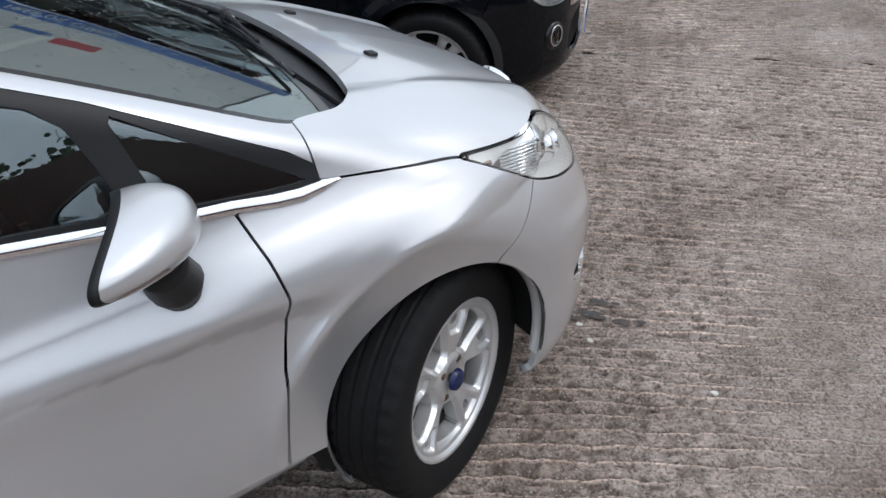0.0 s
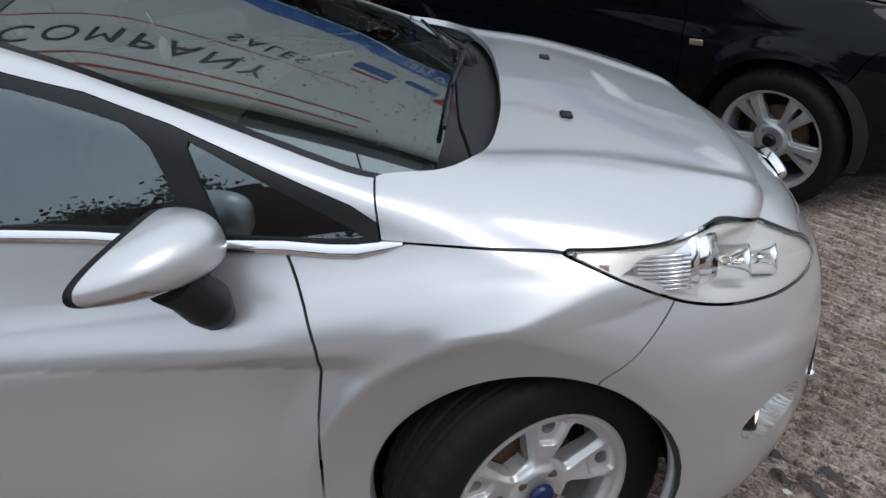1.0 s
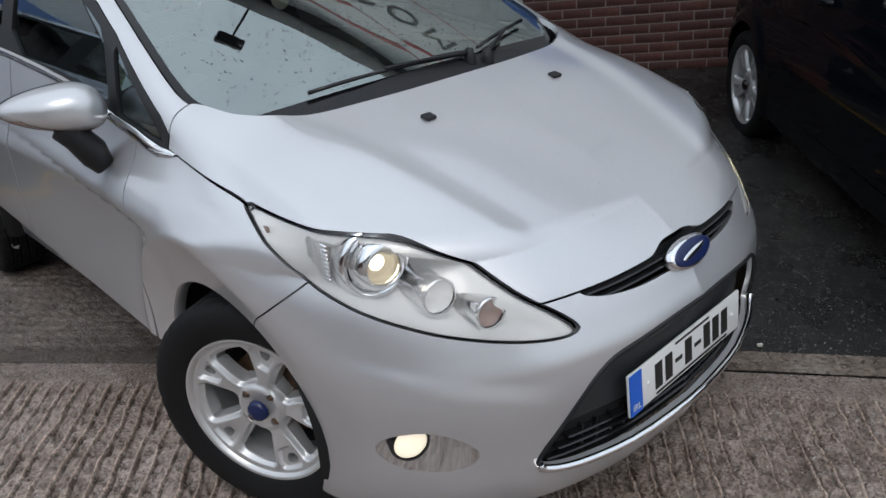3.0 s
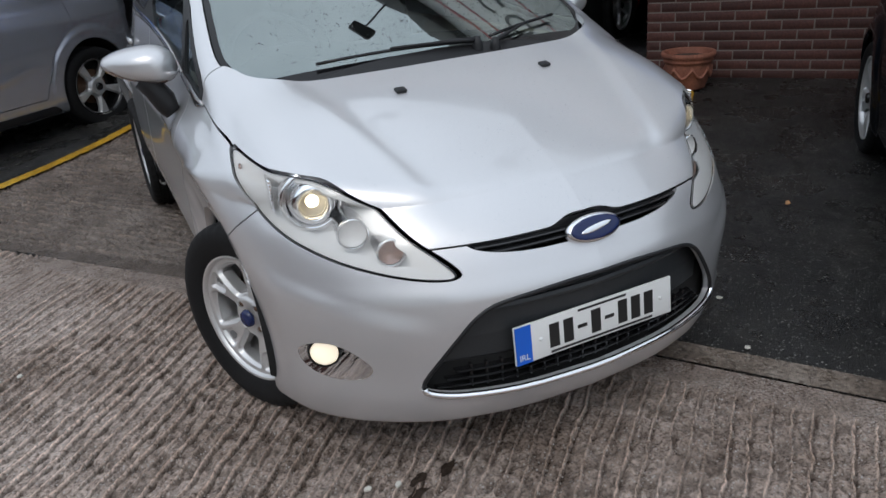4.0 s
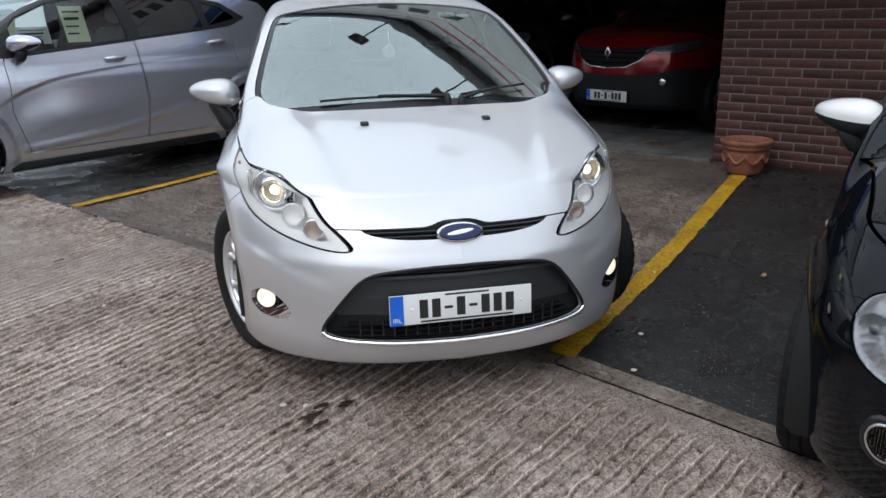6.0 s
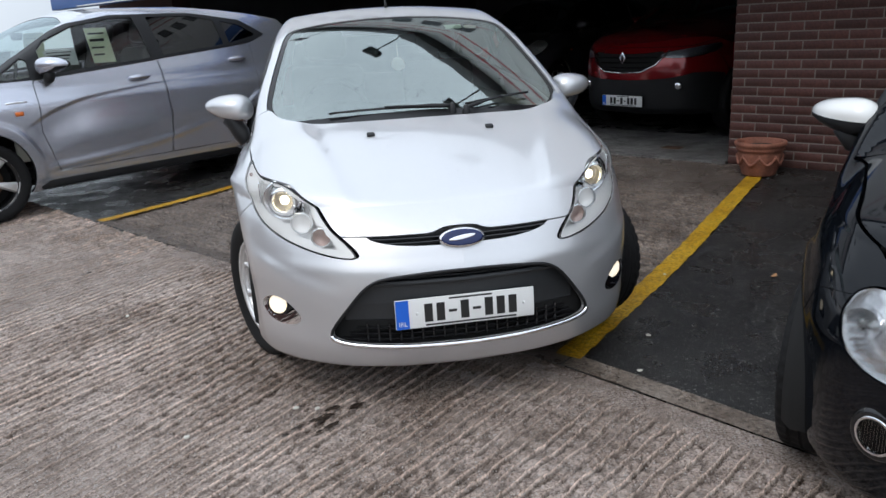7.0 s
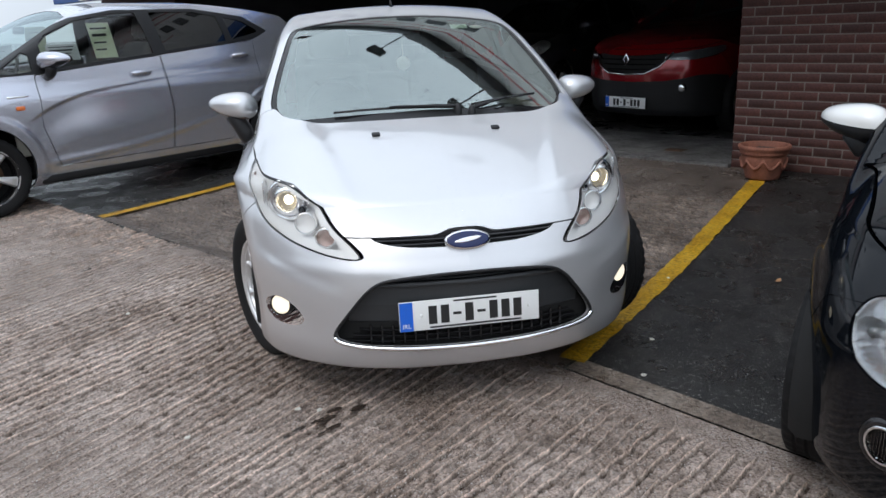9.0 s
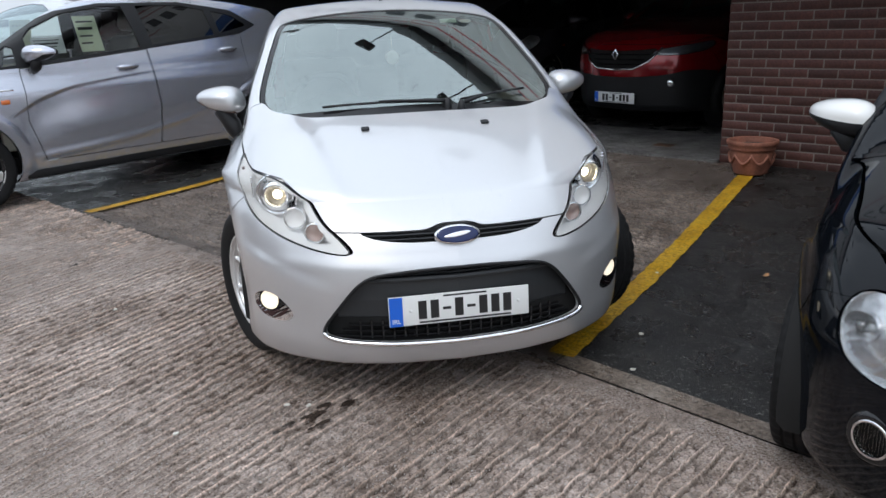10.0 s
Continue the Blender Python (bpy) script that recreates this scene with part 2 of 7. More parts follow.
def tube(points, radius, n=10, bm=None):
    """A round bar along the points; radius is one number or one a point."""
    own = bm is None
    bm = bmesh.new() if own else bm
    pts = [Vector(p) for p in points]
    rad = radius if isinstance(radius, (list, tuple)) else [radius] * len(pts)
    rings = []
    side = None
    for i, p in enumerate(pts):
        d = (pts[min(i + 1, len(pts) - 1)] - pts[max(i - 1, 0)]).normalized()
        if side is None:
            side = d.cross(Vector((0, 0, 1)) if abs(d.z) < 0.9 else Vector((1, 0, 0))).normalized()
        side = (side - d * side.dot(d)).normalized()
        up = d.cross(side)
        rings.append([bm.verts.new(p + (side * math.cos(a) + up * math.sin(a)) * rad[i]) for a in [2 * math.pi * k / n for k in range(n)]])
    for p, q in zip(rings, rings[1:]):
        for i in range(n):
            f = bm.faces.new((p[i], p[(i + 1) % n], q[(i + 1) % n], q[i]))
            f.smooth = True
    bm.faces.new(rings[0][::-1])
    bm.faces.new(rings[-1])
    return bm


def prism(outline, depth, bevel=0.0, plane="xz"):
    """A flat outline (2D) given a depth, with its front edges bevelled."""
    bm = bmesh.new()
    vs = [bm.verts.new({"xz": (u, 0, v), "yz": (0, u, v), "xy": (u, v, 0)}[plane]) for u, v in outline]
    f = bm.faces.new(vs)
    r = bmesh.ops.extrude_face_region(bm, geom=[f])
    d = Vector({"xz": (0, depth, 0), "yz": (depth, 0, 0), "xy": (0, 0, depth)}[plane])
    for v in r["geom"]:
        if isinstance(v, bmesh.types.BMVert):
            v.co += d
    bmesh.ops.recalc_face_normals(bm, faces=bm.faces[:])
    if bevel:
        bmesh.ops.bevel(bm, geom=bm.edges[:], offset=bevel, segments=2, affect="EDGES", profile=0.5, clamp_overlap=True)
    return bm

# ---------------------------------------------------------------- car bodies
# A car stands with its front axle over the origin, faces -y and is as wide as x. Its skin is where the functions below meet.
class Shape:
    def value(self, P, cabin_only=False):
        """Below zero inside the body."""
        x, y, z = np.abs(P[:, 0]), P[:, 1], P[:, 2]
        hood = z - spline(y, *self.hood) + self.crown * spline(x, *self.hood_side) - self.relief(x, y)
        flare = 0.0
        for ya in (0.0, self.base):
            r = np.hypot(y - ya - self.arch_y, z - self.arch_z)
            flare = flare + self.arch(r) * step01(z, 0.1, 0.3)
        wide = spline(z, *self.side) - spline(y, *self.taper) + flare + self.press(y, z)
        side = x - wide
        nose = spline(z, *self.nose) + spline(x, *self.sweep) - self.ledge(x, z) - y
        tail = y - spline(z, *self.tail) + spline(x, *self.tail_sweep)
        low = smax(side, hood, self.k_hood)
        low = self.fender(low, x, y, z)
        low = smax(low, nose, self.k_nose)
        low = smax(low, tail, 0.1)
        low = smax(low, self.floor - z + 0.25 * step01(y, self.base + 0.3, self.base + 0.8) * 0.4, 0.03)
        ws = z - (self.ws_z + self.ws_slope * (y - self.ws_y) + self.ws_curve * (y - self.ws_y) ** 2 - spline(x, *self.ws_bow))
        ws = ws / math.hypot(1, self.ws_slope)
        roof = z - spline(y, *self.roof) + self.roof_crown * x * x
        cab_side = x - (spline(z, *self.cab_side) - spline(y, *self.cab_taper))
        back = (y - spline(z, *self.back) + 0.12 * x * x) * 0.8
        cab = smax(smax(smax(ws, roof, 0.10), cab_side, self.k_cab), back, 0.06)
        if cabin_only:
            return cab
        cab = np.maximum(cab, 0.8 - z)
        return smin(low, cab, self.k_join)

    def relief(self, x, y):
        return 0.0

    def fender(self, low, x, y, z):
        return low

    def arch(self, r):
        return self.flare * step01(r, self.flare_out, self.flare_out - 0.05)

    def press(self, y, z):
        return 0.0

    ws_curve = 0.0

    def ledge(self, x, z):
        return 0.0

    def cast(self, O, D, far=2.2, cabin_only=False):
        """Where rays from inside leave the body."""
        lo, hi = np.zeros(len(O)), np.full(len(O), far)
        for _ in range(26):
            mid = (lo + hi) / 2
            out = self.value(O + D * mid[:, None], cabin_only) > 0
            hi = np.where(out, mid, hi)
            lo = np.where(out, lo, mid)
        return O + D * hi[:, None]

    def normals(self, P, e=0.0015, cabin_only=False):
        g = []
        for i in range(3):
            d = np.zeros(3)
            d[i] = e
            g.append(self.value(P + d, cabin_only) - self.value(P - d, cabin_only))
        g = np.stack(g, 1)
        return g / np.maximum(np.linalg.norm(g, axis=1, keepdims=True), 1e-9)

    def skin(self, around=220, front=90, length=0.012, rear=40, z0=0.6):
        """The whole skin as a triangle mesh: rays fan out from a spine."""
        y0, y1 = self.spine
        O, D = [], []
        rows = []
        for i in range(front + 1):
            a = math.pi / 2 * i / front
            rows.append((y0, math.sin(a), -math.cos(a)))
        ny = int((y1 - y0) / length)
        for i in range(1, ny):
            rows.append((y0 + (y1 - y0) * i / ny, 1.0, 0.0))
        for i in range(rear + 1):
            a = math.pi / 2 * i / rear
            rows.append((y1, math.cos(a), math.sin(a)))
        n = 2 * around
        ang = 2 * math.pi * (np.arange(n) + 0.5) / n
        for yc, s, c in rows:
            s = max(s, 1e-4)
            O.append(np.stack([np.zeros(n), np.full(n, yc), np.full(n, z0)], 1))
            D.append(np.stack([s * np.sin(ang), np.full(n, c), s * np.cos(ang)], 1))
        V = self.cast(np.concatenate(O), np.concatenate(D))
        R = len(rows)
        i, j = np.meshgrid(np.arange(R - 1), np.arange(n), indexing="ij")
        a, b = i * n + j, i * n + (j + 1) % n
        c, d = a + n, b + n
        T = np.concatenate([np.stack([a, b, c], -1).reshape(-1, 3), np.stack([b, d, c], -1).reshape(-1, 3)])
        return V, self.normals(V), T

    def screen(self, y0, y1, wide, step=0.012):
        """The windscreen's surface alone, as far as it runs on under the bonnet."""
        ny, nx = int((y1 - y0) / step), int(2 * wide / step)
        y, x = np.meshgrid(np.linspace(y0, y1, ny), np.linspace(-wide, wide, nx), indexing="ij")
        O = np.stack([x.ravel(), y.ravel(), np.full(x.size, 0.6)], 1)
        D = np.tile(np.array([0.0, 0.0, 1.0]), (x.size, 1))
        V = self.cast(O, D, 1.2, True)
        i, j = np.meshgrid(np.arange(ny - 1), np.arange(nx - 1), indexing="ij")
        a = (i * nx + j).ravel()
        T = np.concatenate([np.stack([a, a + 1, a + nx], 1), np.stack([a + 1, a + nx + 1, a + nx], 1)])
        return V, self.normals(V, 0.0015, True), T


class Hatch(Shape):
    """The silver hatchback."""
    base = 2.489
    arch_y = 0.008
    arch_z = 0.355
    arch_r = 0.328
    hub = 0.318
    spine = (-0.05, 2.5)
    floor = 0.17
    hood = ((-0.80, 0.70), (-0.70, 0.76), (-0.5, 0.86), (-0.2, 0.985), (0.0, 1.04), (0.17, 1.10), (0.35, 1.12), (0.6, 1.06), (2.6, 1.06))
    crown = 1.0
    hood_side = ((0, 0), (0.25, 0.004), (0.45, 0.015), (0.6, 0.03), (0.7, 0.065), (0.75, 0.115), (0.9, 0.3))
    side = ((0.15, 0.78), (0.25, 0.825), (0.4, 0.83), (0.55, 0.84), (0.70, 0.852), (0.80, 0.858), (0.86, 0.845), (0.90, 0.82), (0.93, 0.79), (0.962, 0.765), (1.0, 0.748), (1.09, 0.715), (1.2, 0.68))
    taper = ((-0.9, 0.12), (-0.5, 0.03), (0, 0.01), (0.4, 0), (2.0, 0), (2.6, 0.02), (3.2, 0.1))
    nose = ((0.15, -0.72), (0.2, -0.79), (0.3, -0.825), (0.4, -0.83), (0.5, -0.835), (0.56, -0.83), (0.62, -0.805), (0.70, -0.76), (0.78, -0.69))
    sweep = ((0, 0), (0.2, 0.015), (0.4, 0.065), (0.6, 0.185), (0.7, 0.29), (0.75, 0.37), (0.8, 0.47), (0.85, 0.6), (0.95, 1.0))
    tail = ((0.2, 3.0), (0.5, 3.1), (0.9, 3.08), (1.1, 2.95))
    tail_sweep = ((0, 0), (0.5, 0.04), (0.85, 0.2))
    flare = 0.025
    flare_out = 0.46
    k_hood = 0.055
    k_nose = 0.06
    k_cab = 0.05
    k_join = 0.03
    ws_y = 0.45
    ws_z = 1.246
    ws_slope = 0.485
    ws_curve = -0.085
    ws_bow = ((0, 0), (0.1, 0.0012), (0.2, 0.0048), (0.3, 0.0108), (0.4, 0.0192), (0.5, 0.030), (0.6, 0.0432), (0.7, 0.0588))
    roof = ((0.6, 1.46), (0.9, 1.49), (1.3, 1.525), (1.8, 1.52), (2.4, 1.46), (2.8, 1.39))
    roof_crown = 0.12
    cab_side = ((0.9, 0.79), (0.98, 0.765), (1.1, 0.735), (1.2, 0.705), (1.26, 0.685), (1.35, 0.65), (1.45, 0.60), (1.55, 0.53))
    cab_taper = ((0.1, 0.015), (0.6, 0.0), (2.0, 0.0), (3.0, 0.08))
    back = ((0.9, 3.08), (1.0, 3.05), (1.38, 2.85), (1.55, 2.75))

    def arch(self, r):
        return -0.028 * step01(r, 0.52, 0.40)

    def fender(self, low, x, y, z):
        # a crisp round brow over each wheel: a sloping top, and a face below it that leans inwards
        for ya in (0.0, self.base):
            r = np.hypot(y - ya - self.arch_y, z - self.arch_z)
            w = spline(y - ya, (-0.46, 0.71), (-0.36, 0.788), (-0.25, 0.832), (-0.1, 0.857), (0.0, 0.862), (0.28, 0.860), (0.42, 0.845), (0.6, 0.83))
            face = x - w + 0.36 * (0.457 - r)
            top = smax((r - 0.457 - 1.1 * (w - x)) * 0.68, r - 0.555, 0.05)
            low = smin(low, smax(smax(face, top, 0.010), np.maximum(0.62 - x, 0.20 - z), 0.01), 0.045)
        return low

    def relief(self, x, y):
        # two soft ridges run down the bonnet towards the lamps
        ridge = spline(y, (-0.75, 0.36), (-0.4, 0.45), (0.2, 0.60))
        wide = np.where(x < ridge, 0.045, 0.10)
        return 0.0095 * np.exp(-((x - ridge) / wide) ** 2) * step01(y, -0.78, -0.6)

    def ledge(self, x, z):
        # the bumper steps out below a line that climbs to the wheel arch
        drop = spline(x, (0.40, 0.49), (0.52, 0.522), (0.67, 0.568), (0.76, 0.61), (0.9, 0.68)) - z
        return 0.011 * step01(drop, -0.03, 0.03) * step01(drop, 0.22, 0.06) * step01(x, 0.40, 0.56) * step01(x, 0.86, 0.74)

    def press(self, y, z):
        # the shoulder crease of the door: a sharp edge, and the flank drawn in under it
        line = spline(y, (-0.1, 0.745), (0.20, 0.775), (0.35, 0.806), (0.5, 0.830), (0.65, 0.846), (0.93, 0.876), (2.6, 0.99))
        fade = step01(y, 0.16, 0.34)
        below = line - z
        tuck = np.minimum((below + np.sqrt(below * below + 0.010 ** 2)) / 0.106, 1) * step01(line - z, 0.44, 0.10)
        return fade * (-0.030 * tuck + 0.006 * np.exp(-((z - 0.33) / 0.05) ** 2))


hatch = Hatch()


class City(Shape):
    """The black three-door city car."""
    base = 2.311
    arch_y = 0.0
    arch_z = 0.335
    arch_r = 0.335
    hub = 0.305
    spine = (-0.05, 2.3)
    floor = 0.17
    hood = ((-0.72, 0.74), (-0.6, 0.82), (-0.4, 0.905), (-0.1, 0.985), (0.2, 1.04), (0.4, 1.07), (2.6, 1.07))
    crown = 1.0
    hood_side = ((0, 0), (0.3, 0.01), (0.5, 0.03), (0.65, 0.065), (0.75, 0.12), (0.9, 0.3))
    side = ((0.15, 0.77), (0.25, 0.82), (0.4, 0.835), (0.55, 0.84), (0.66, 0.825), (0.76, 0.80), (0.86, 0.775), (0.95, 0.755), (1.05, 0.73), (1.2, 0.68))
    taper = ((-0.9, 0.14), (-0.6, 0.085), (-0.3, 0.03), (0, 0.005), (0.4, 0), (2.2, 0), (2.9, 0.06))
    nose = ((0.15, -0.64), (0.22, -0.70), (0.35, -0.725), (0.5, -0.73), (0.6, -0.725), (0.68, -0.70), (0.76, -0.65), (0.85, -0.56))
    sweep = ((0, 0), (0.2, 0.015), (0.4, 0.065), (0.55, 0.15), (0.65, 0.24), (0.72, 0.34), (0.78, 0.47), (0.85, 0.70), (0.95, 1.1))
    tail = ((0.2, 2.85), (0.5, 2.96), (0.9, 2.93), (1.1, 2.85))
    tail_sweep = ((0, 0), (0.5, 0.05), (0.85, 0.25))
    flare = 0.02
    flare_out = 0.42
    k_hood = 0.09
    k_nose = 0.12
    k_cab = 0.06
    k_join = 0.03
    ws_y = 0.30
    ws_z = 1.08
    ws_slope = 0.55
    ws_bow = ((0, 0), (0.3, 0.012), (0.5, 0.035), (0.7, 0.09))
    roof = ((0.6, 1.42), (0.9, 1.455), (1.3, 1.485), (1.8, 1.46), (2.4, 1.38), (2.7, 1.33))
    roof_crown = 0.12
    cab_side = ((0.9, 0.79), (1.0, 0.765), (1.1, 0.73), (1.2, 0.69), (1.3, 0.645), (1.4, 0.59), (1.5, 0.52))
    cab_taper = ((0.1, 0.01), (0.6, 0.0), (1.6, 0.0), (2.8, 0.10))
    back = ((0.9, 2.93), (1.0, 2.90), (1.34, 2.68), (1.5, 2.6))

    def press(self, y, z):
        line = 0.70 + 0.10 * (y - 0.3)
        return 0.010 * np.exp(-((z - line) / 0.035) ** 2) * step01(y, 0.2, 0.6) * step01(y, 2.2, 1.6)


class Mono(Shape):
    """The tall silver-grey hatchback with a short bonnet."""
    base = 2.53
    arch_y = 0.0
    arch_z = 0.335
    arch_r = 0.335
    hub = 0.30
    spine = (-0.05, 2.5)
    floor = 0.17
    hood = ((-0.82, 0.72), (-0.7, 0.82), (-0.5, 0.90), (-0.2, 0.985), (0.1, 1.04), (0.3, 1.06), (2.8, 1.06))
    crown = 1.0
    hood_side = ((0, 0), (0.3, 0.01), (0.5, 0.03), (0.65, 0.06), (0.75, 0.10), (0.9, 0.26))
    side = ((0.15, 0.76), (0.25, 0.81), (0.4, 0.825), (0.6, 0.838), (0.8, 0.842), (0.9, 0.825), (1.0, 0.795), (1.1, 0.755), (1.25, 0.70))
    taper = ((-0.9, 0.10), (-0.4, 0.015), (0, 0), (2.2, 0), (3.0, 0.06))
    nose = ((0.15, -0.74), (0.25, -0.80), (0.4, -0.82), (0.55, -0.82), (0.68, -0.80), (0.78, -0.74), (0.86, -0.66))
    sweep = ((0, 0), (0.2, 0.015), (0.4, 0.06), (0.6, 0.17), (0.7, 0.27), (0.8, 0.45), (0.9, 0.8))
    tail = ((0.2, 3.1), (0.5, 3.17), (0.9, 3.15), (1.1, 3.08))
    tail_sweep = ((0, 0), (0.5, 0.04), (0.85, 0.2))
    flare = 0.015
    flare_out = 0.44
    k_hood = 0.07
    k_nose = 0.09
    k_cab = 0.05
    k_join = 0.03
    ws_y = 0.05
    ws_z = 1.05
    ws_slope = 0.52
    ws_bow = ((0, 0), (0.3, 0.01), (0.5, 0.03), (0.7, 0.07))
    roof = ((0.5, 1.44), (0.9, 1.50), (1.3, 1.53), (1.9, 1.525), (2.5, 1.47), (2.9, 1.40))
    roof_crown = 0.12
    cab_side = ((0.9, 0.80), (1.0, 0.78), (1.1, 0.75), (1.2, 0.72), (1.3, 0.685), (1.4, 0.64), (1.5, 0.58))
    cab_taper = ((-0.1, 0.03), (0.6, 0.0), (2.0, 0.0), (3.0, 0.10))
    back = ((0.9, 3.15), (1.0, 3.12), (1.4, 2.95), (1.55, 2.85))

    def press(self, y, z):
        # the long crease that climbs from the wing to the rear handle, and the scoop over the sill
        line = spline(y, (0.3, 0.66), (0.55, 0.78), (0.8, 0.85), (1.2, 0.895), (2.4, 0.99))
        tuck = step01(line - z, -0.004, 0.030) * step01(line - z, 0.34, 0.08) * step01(y, 0.3, 0.55)
        scoop = spline(y, (0.4, 0.34), (1.2, 0.40), (2.0, 0.55))
        return -0.017 * tuck + 0.008 * np.exp(-((z - scoop) / 0.028) ** 2) * step01(y, 0.35, 0.6) * step01(y, 2.2, 1.7)


class Crossover(Mono):
    """The red crossover in the garage: taller and wider."""
    base = 2.646
    arch_z = 0.36
    arch_r = 0.38
    hub = 0.345
    hood = ((-0.86, 0.90), (-0.75, 0.99), (-0.5, 1.06), (0.0, 1.13), (0.3, 1.17), (2.8, 1.17))
    side = ((0.2, 0.82), (0.3, 0.88), (0.5, 0.90), (0.7, 0.915), (0.95, 0.90), (1.05, 0.87), (1.2, 0.82), (1.35, 0.76))
    nose = ((0.2, -0.78), (0.3, -0.86), (0.45, -0.88), (0.65, -0.89), (0.8, -0.87), (0.92, -0.82), (1.0, -0.74))
    floor = 0.22
    ws_y = 0.30
    ws_z = 1.18
    roof = ((0.5, 1.52), (0.9, 1.57), (1.3, 1.60), (1.9, 1.59), (2.5, 1.53), (2.9, 1.46))
    cab_side = ((0.9, 0.90), (1.1, 0.85), (1.2, 0.82), (1.3, 0.78), (1.45, 0.72), (1.6, 0.64))

    def press(self, y, z):
        return 0.0


# ---------------------------------------------------------------- car parts
def carve(mesh, f, gap=0.004):
    """Splits a skin along f = 0: the piece inside, the rest outside, and a gap between them."""
    v = f(mesh[0])
    return clip_mesh(mesh, v - gap / 2), clip_mesh(mesh, -v - gap / 2)


def on_side(poly, s, x_min=0.25):
    return lambda V: np.minimum(inside(V[:, 1], V[:, 2], poly), s * V[:, 0] - x_min)


def on_front(poly, y_max=0.0):
    return lambda V: np.minimum(inside(V[:, 0], V[:, 2], poly), y_max - V[:, 1])


def both(f, g):
    return lambda V: np.minimum(f(V), g(V))


def circle(cy, cz, r, s, x_min=0.4):
    return lambda V: np.minimum(r - np.hypot(V[:, 1] - cy, V[:, 2] - cz), s * V[:, 0] - x_min)


def wheel_well(y, z, r, s, x_in=0.45, x_out=0.80):
    """The dark liner inside a wheel arch: half a drum with an inner wall."""
    prof = [(0.02, s * x_in), (r + 0.03, s * x_in), (r + 0.03, s * (x_out - 0.03)), (r, s * x_out)]
    bm = lathe(prof, 40, "x")
    bmesh.ops.translate(bm, verts=bm.verts[:], vec=(0, y, z))
    bmesh.ops.delete(bm, geom=[v for v in bm.verts if v.co.z < 0.20], context="VERTS")
    return bm


def tyre_mesh(r, rim_r, w, n=168):
    """A tyre with grooves round it, sipes across the shoulders and ribs on the wall."""
    h = w / 2
    prof = [(rim_r - 0.012, -h * 0.72), (rim_r + 0.004, -h * 0.86), (rim_r + 0.012, -h * 0.9), (rim_r + (r - rim_r) * 0.5, -h), (r - 0.022, -h * 0.97), (r - 0.008, -h * 0.88), (r - 0.002, -h * 0.76)]
    tread = []
    for c in (-0.52, -0.15, 0.22, 0.58):
        tread += [(r, c * h - 0.009), (r, c * h - 0.0055), (r - 0.006, c * h - 0.0045), (r - 0.006, c * h + 0.0045), (r, c * h + 0.0055), (r, c * h + 0.009)]
    prof = prof + tread + [(a, -b) for a, b in reversed(prof)]
    bm = lathe(prof, n, "x")
    # sipes: every fourth step round the shoulder is cut down a little
    for v in bm.verts:
        rad = math.hypot(v.co.y, v.co.z)
        if rad > r - 0.012 and (abs(v.co.x) > h * 0.58 or abs(abs(v.co.x) - h * 0.35) < h * 0.1):
            k = round(math.atan2(v.co.z, v.co.y) / (2 * math.pi) * n) % n
            if k % 4 == 0:
                v.co.y *= (rad - 0.006) / rad
                v.co.z *= (rad - 0.006) / rad
    return bm


def polar_disc(r0, r1, depth, nr=52, na=320):
    """A dished disc that faces -x: its depth is a function of the radius."""
    r, a = np.meshgrid(np.linspace(r0, r1, nr), 2 * np.pi * np.arange(na) / na, indexing="ij")
    V = np.stack([depth(r, a), r * np.cos(a), r * np.sin(a)], -1).reshape(-1, 3)
    e = 1e-4
    dr = np.stack([(depth(r + e, a) - depth(r - e, a)) / (2 * e), np.cos(a), np.sin(a)], -1)
    da = np.stack([(depth(r, a + e) - depth(r, a - e)) / (2 * e), -r * np.sin(a), r * np.cos(a)], -1)
    N = np.cross(da, dr).reshape(-1, 3)
    N /= np.maximum(np.linalg.norm(N, axis=1, keepdims=True), 1e-9)
    N[N[:, 0] > 0] *= -1
    i, j = np.meshgrid(np.arange(nr - 1), np.arange(na), indexing="ij")
    p, q = i * na + j, i * na + (j + 1) % na
    T = np.concatenate([np.stack([p, q, p + na], -1).reshape(-1, 3), np.stack([q, q + na, p + na], -1).reshape(-1, 3)])
    return V, N, T


def ring_windows(n, rc, half_r, half_a, turn=0.0, taper=0.0):
    """Rounded openings in a ring: positive inside any of them."""
    def f(V):
        r = np.hypot(V[:, 1], V[:, 2])
        a = np.arctan2(V[:, 2], V[:, 1]) - turn
        a = (a + np.pi / n) % (2 * np.pi / n) - np.pi / n
        v = a * r
        u = r - rc
        w = half_a * (1 + taper * u / half_r)
        d = np.maximum(np.abs(u) - half_r + 0.012, 0) ** 2 + np.maximum(np.abs(v) - w + 0.012, 0) ** 2
        m = np.minimum(np.maximum(np.abs(u) - half_r + 0.012, np.abs(v) - w + 0.012), 0)
        return 0.012 - np.sqrt(d) - m
    return f


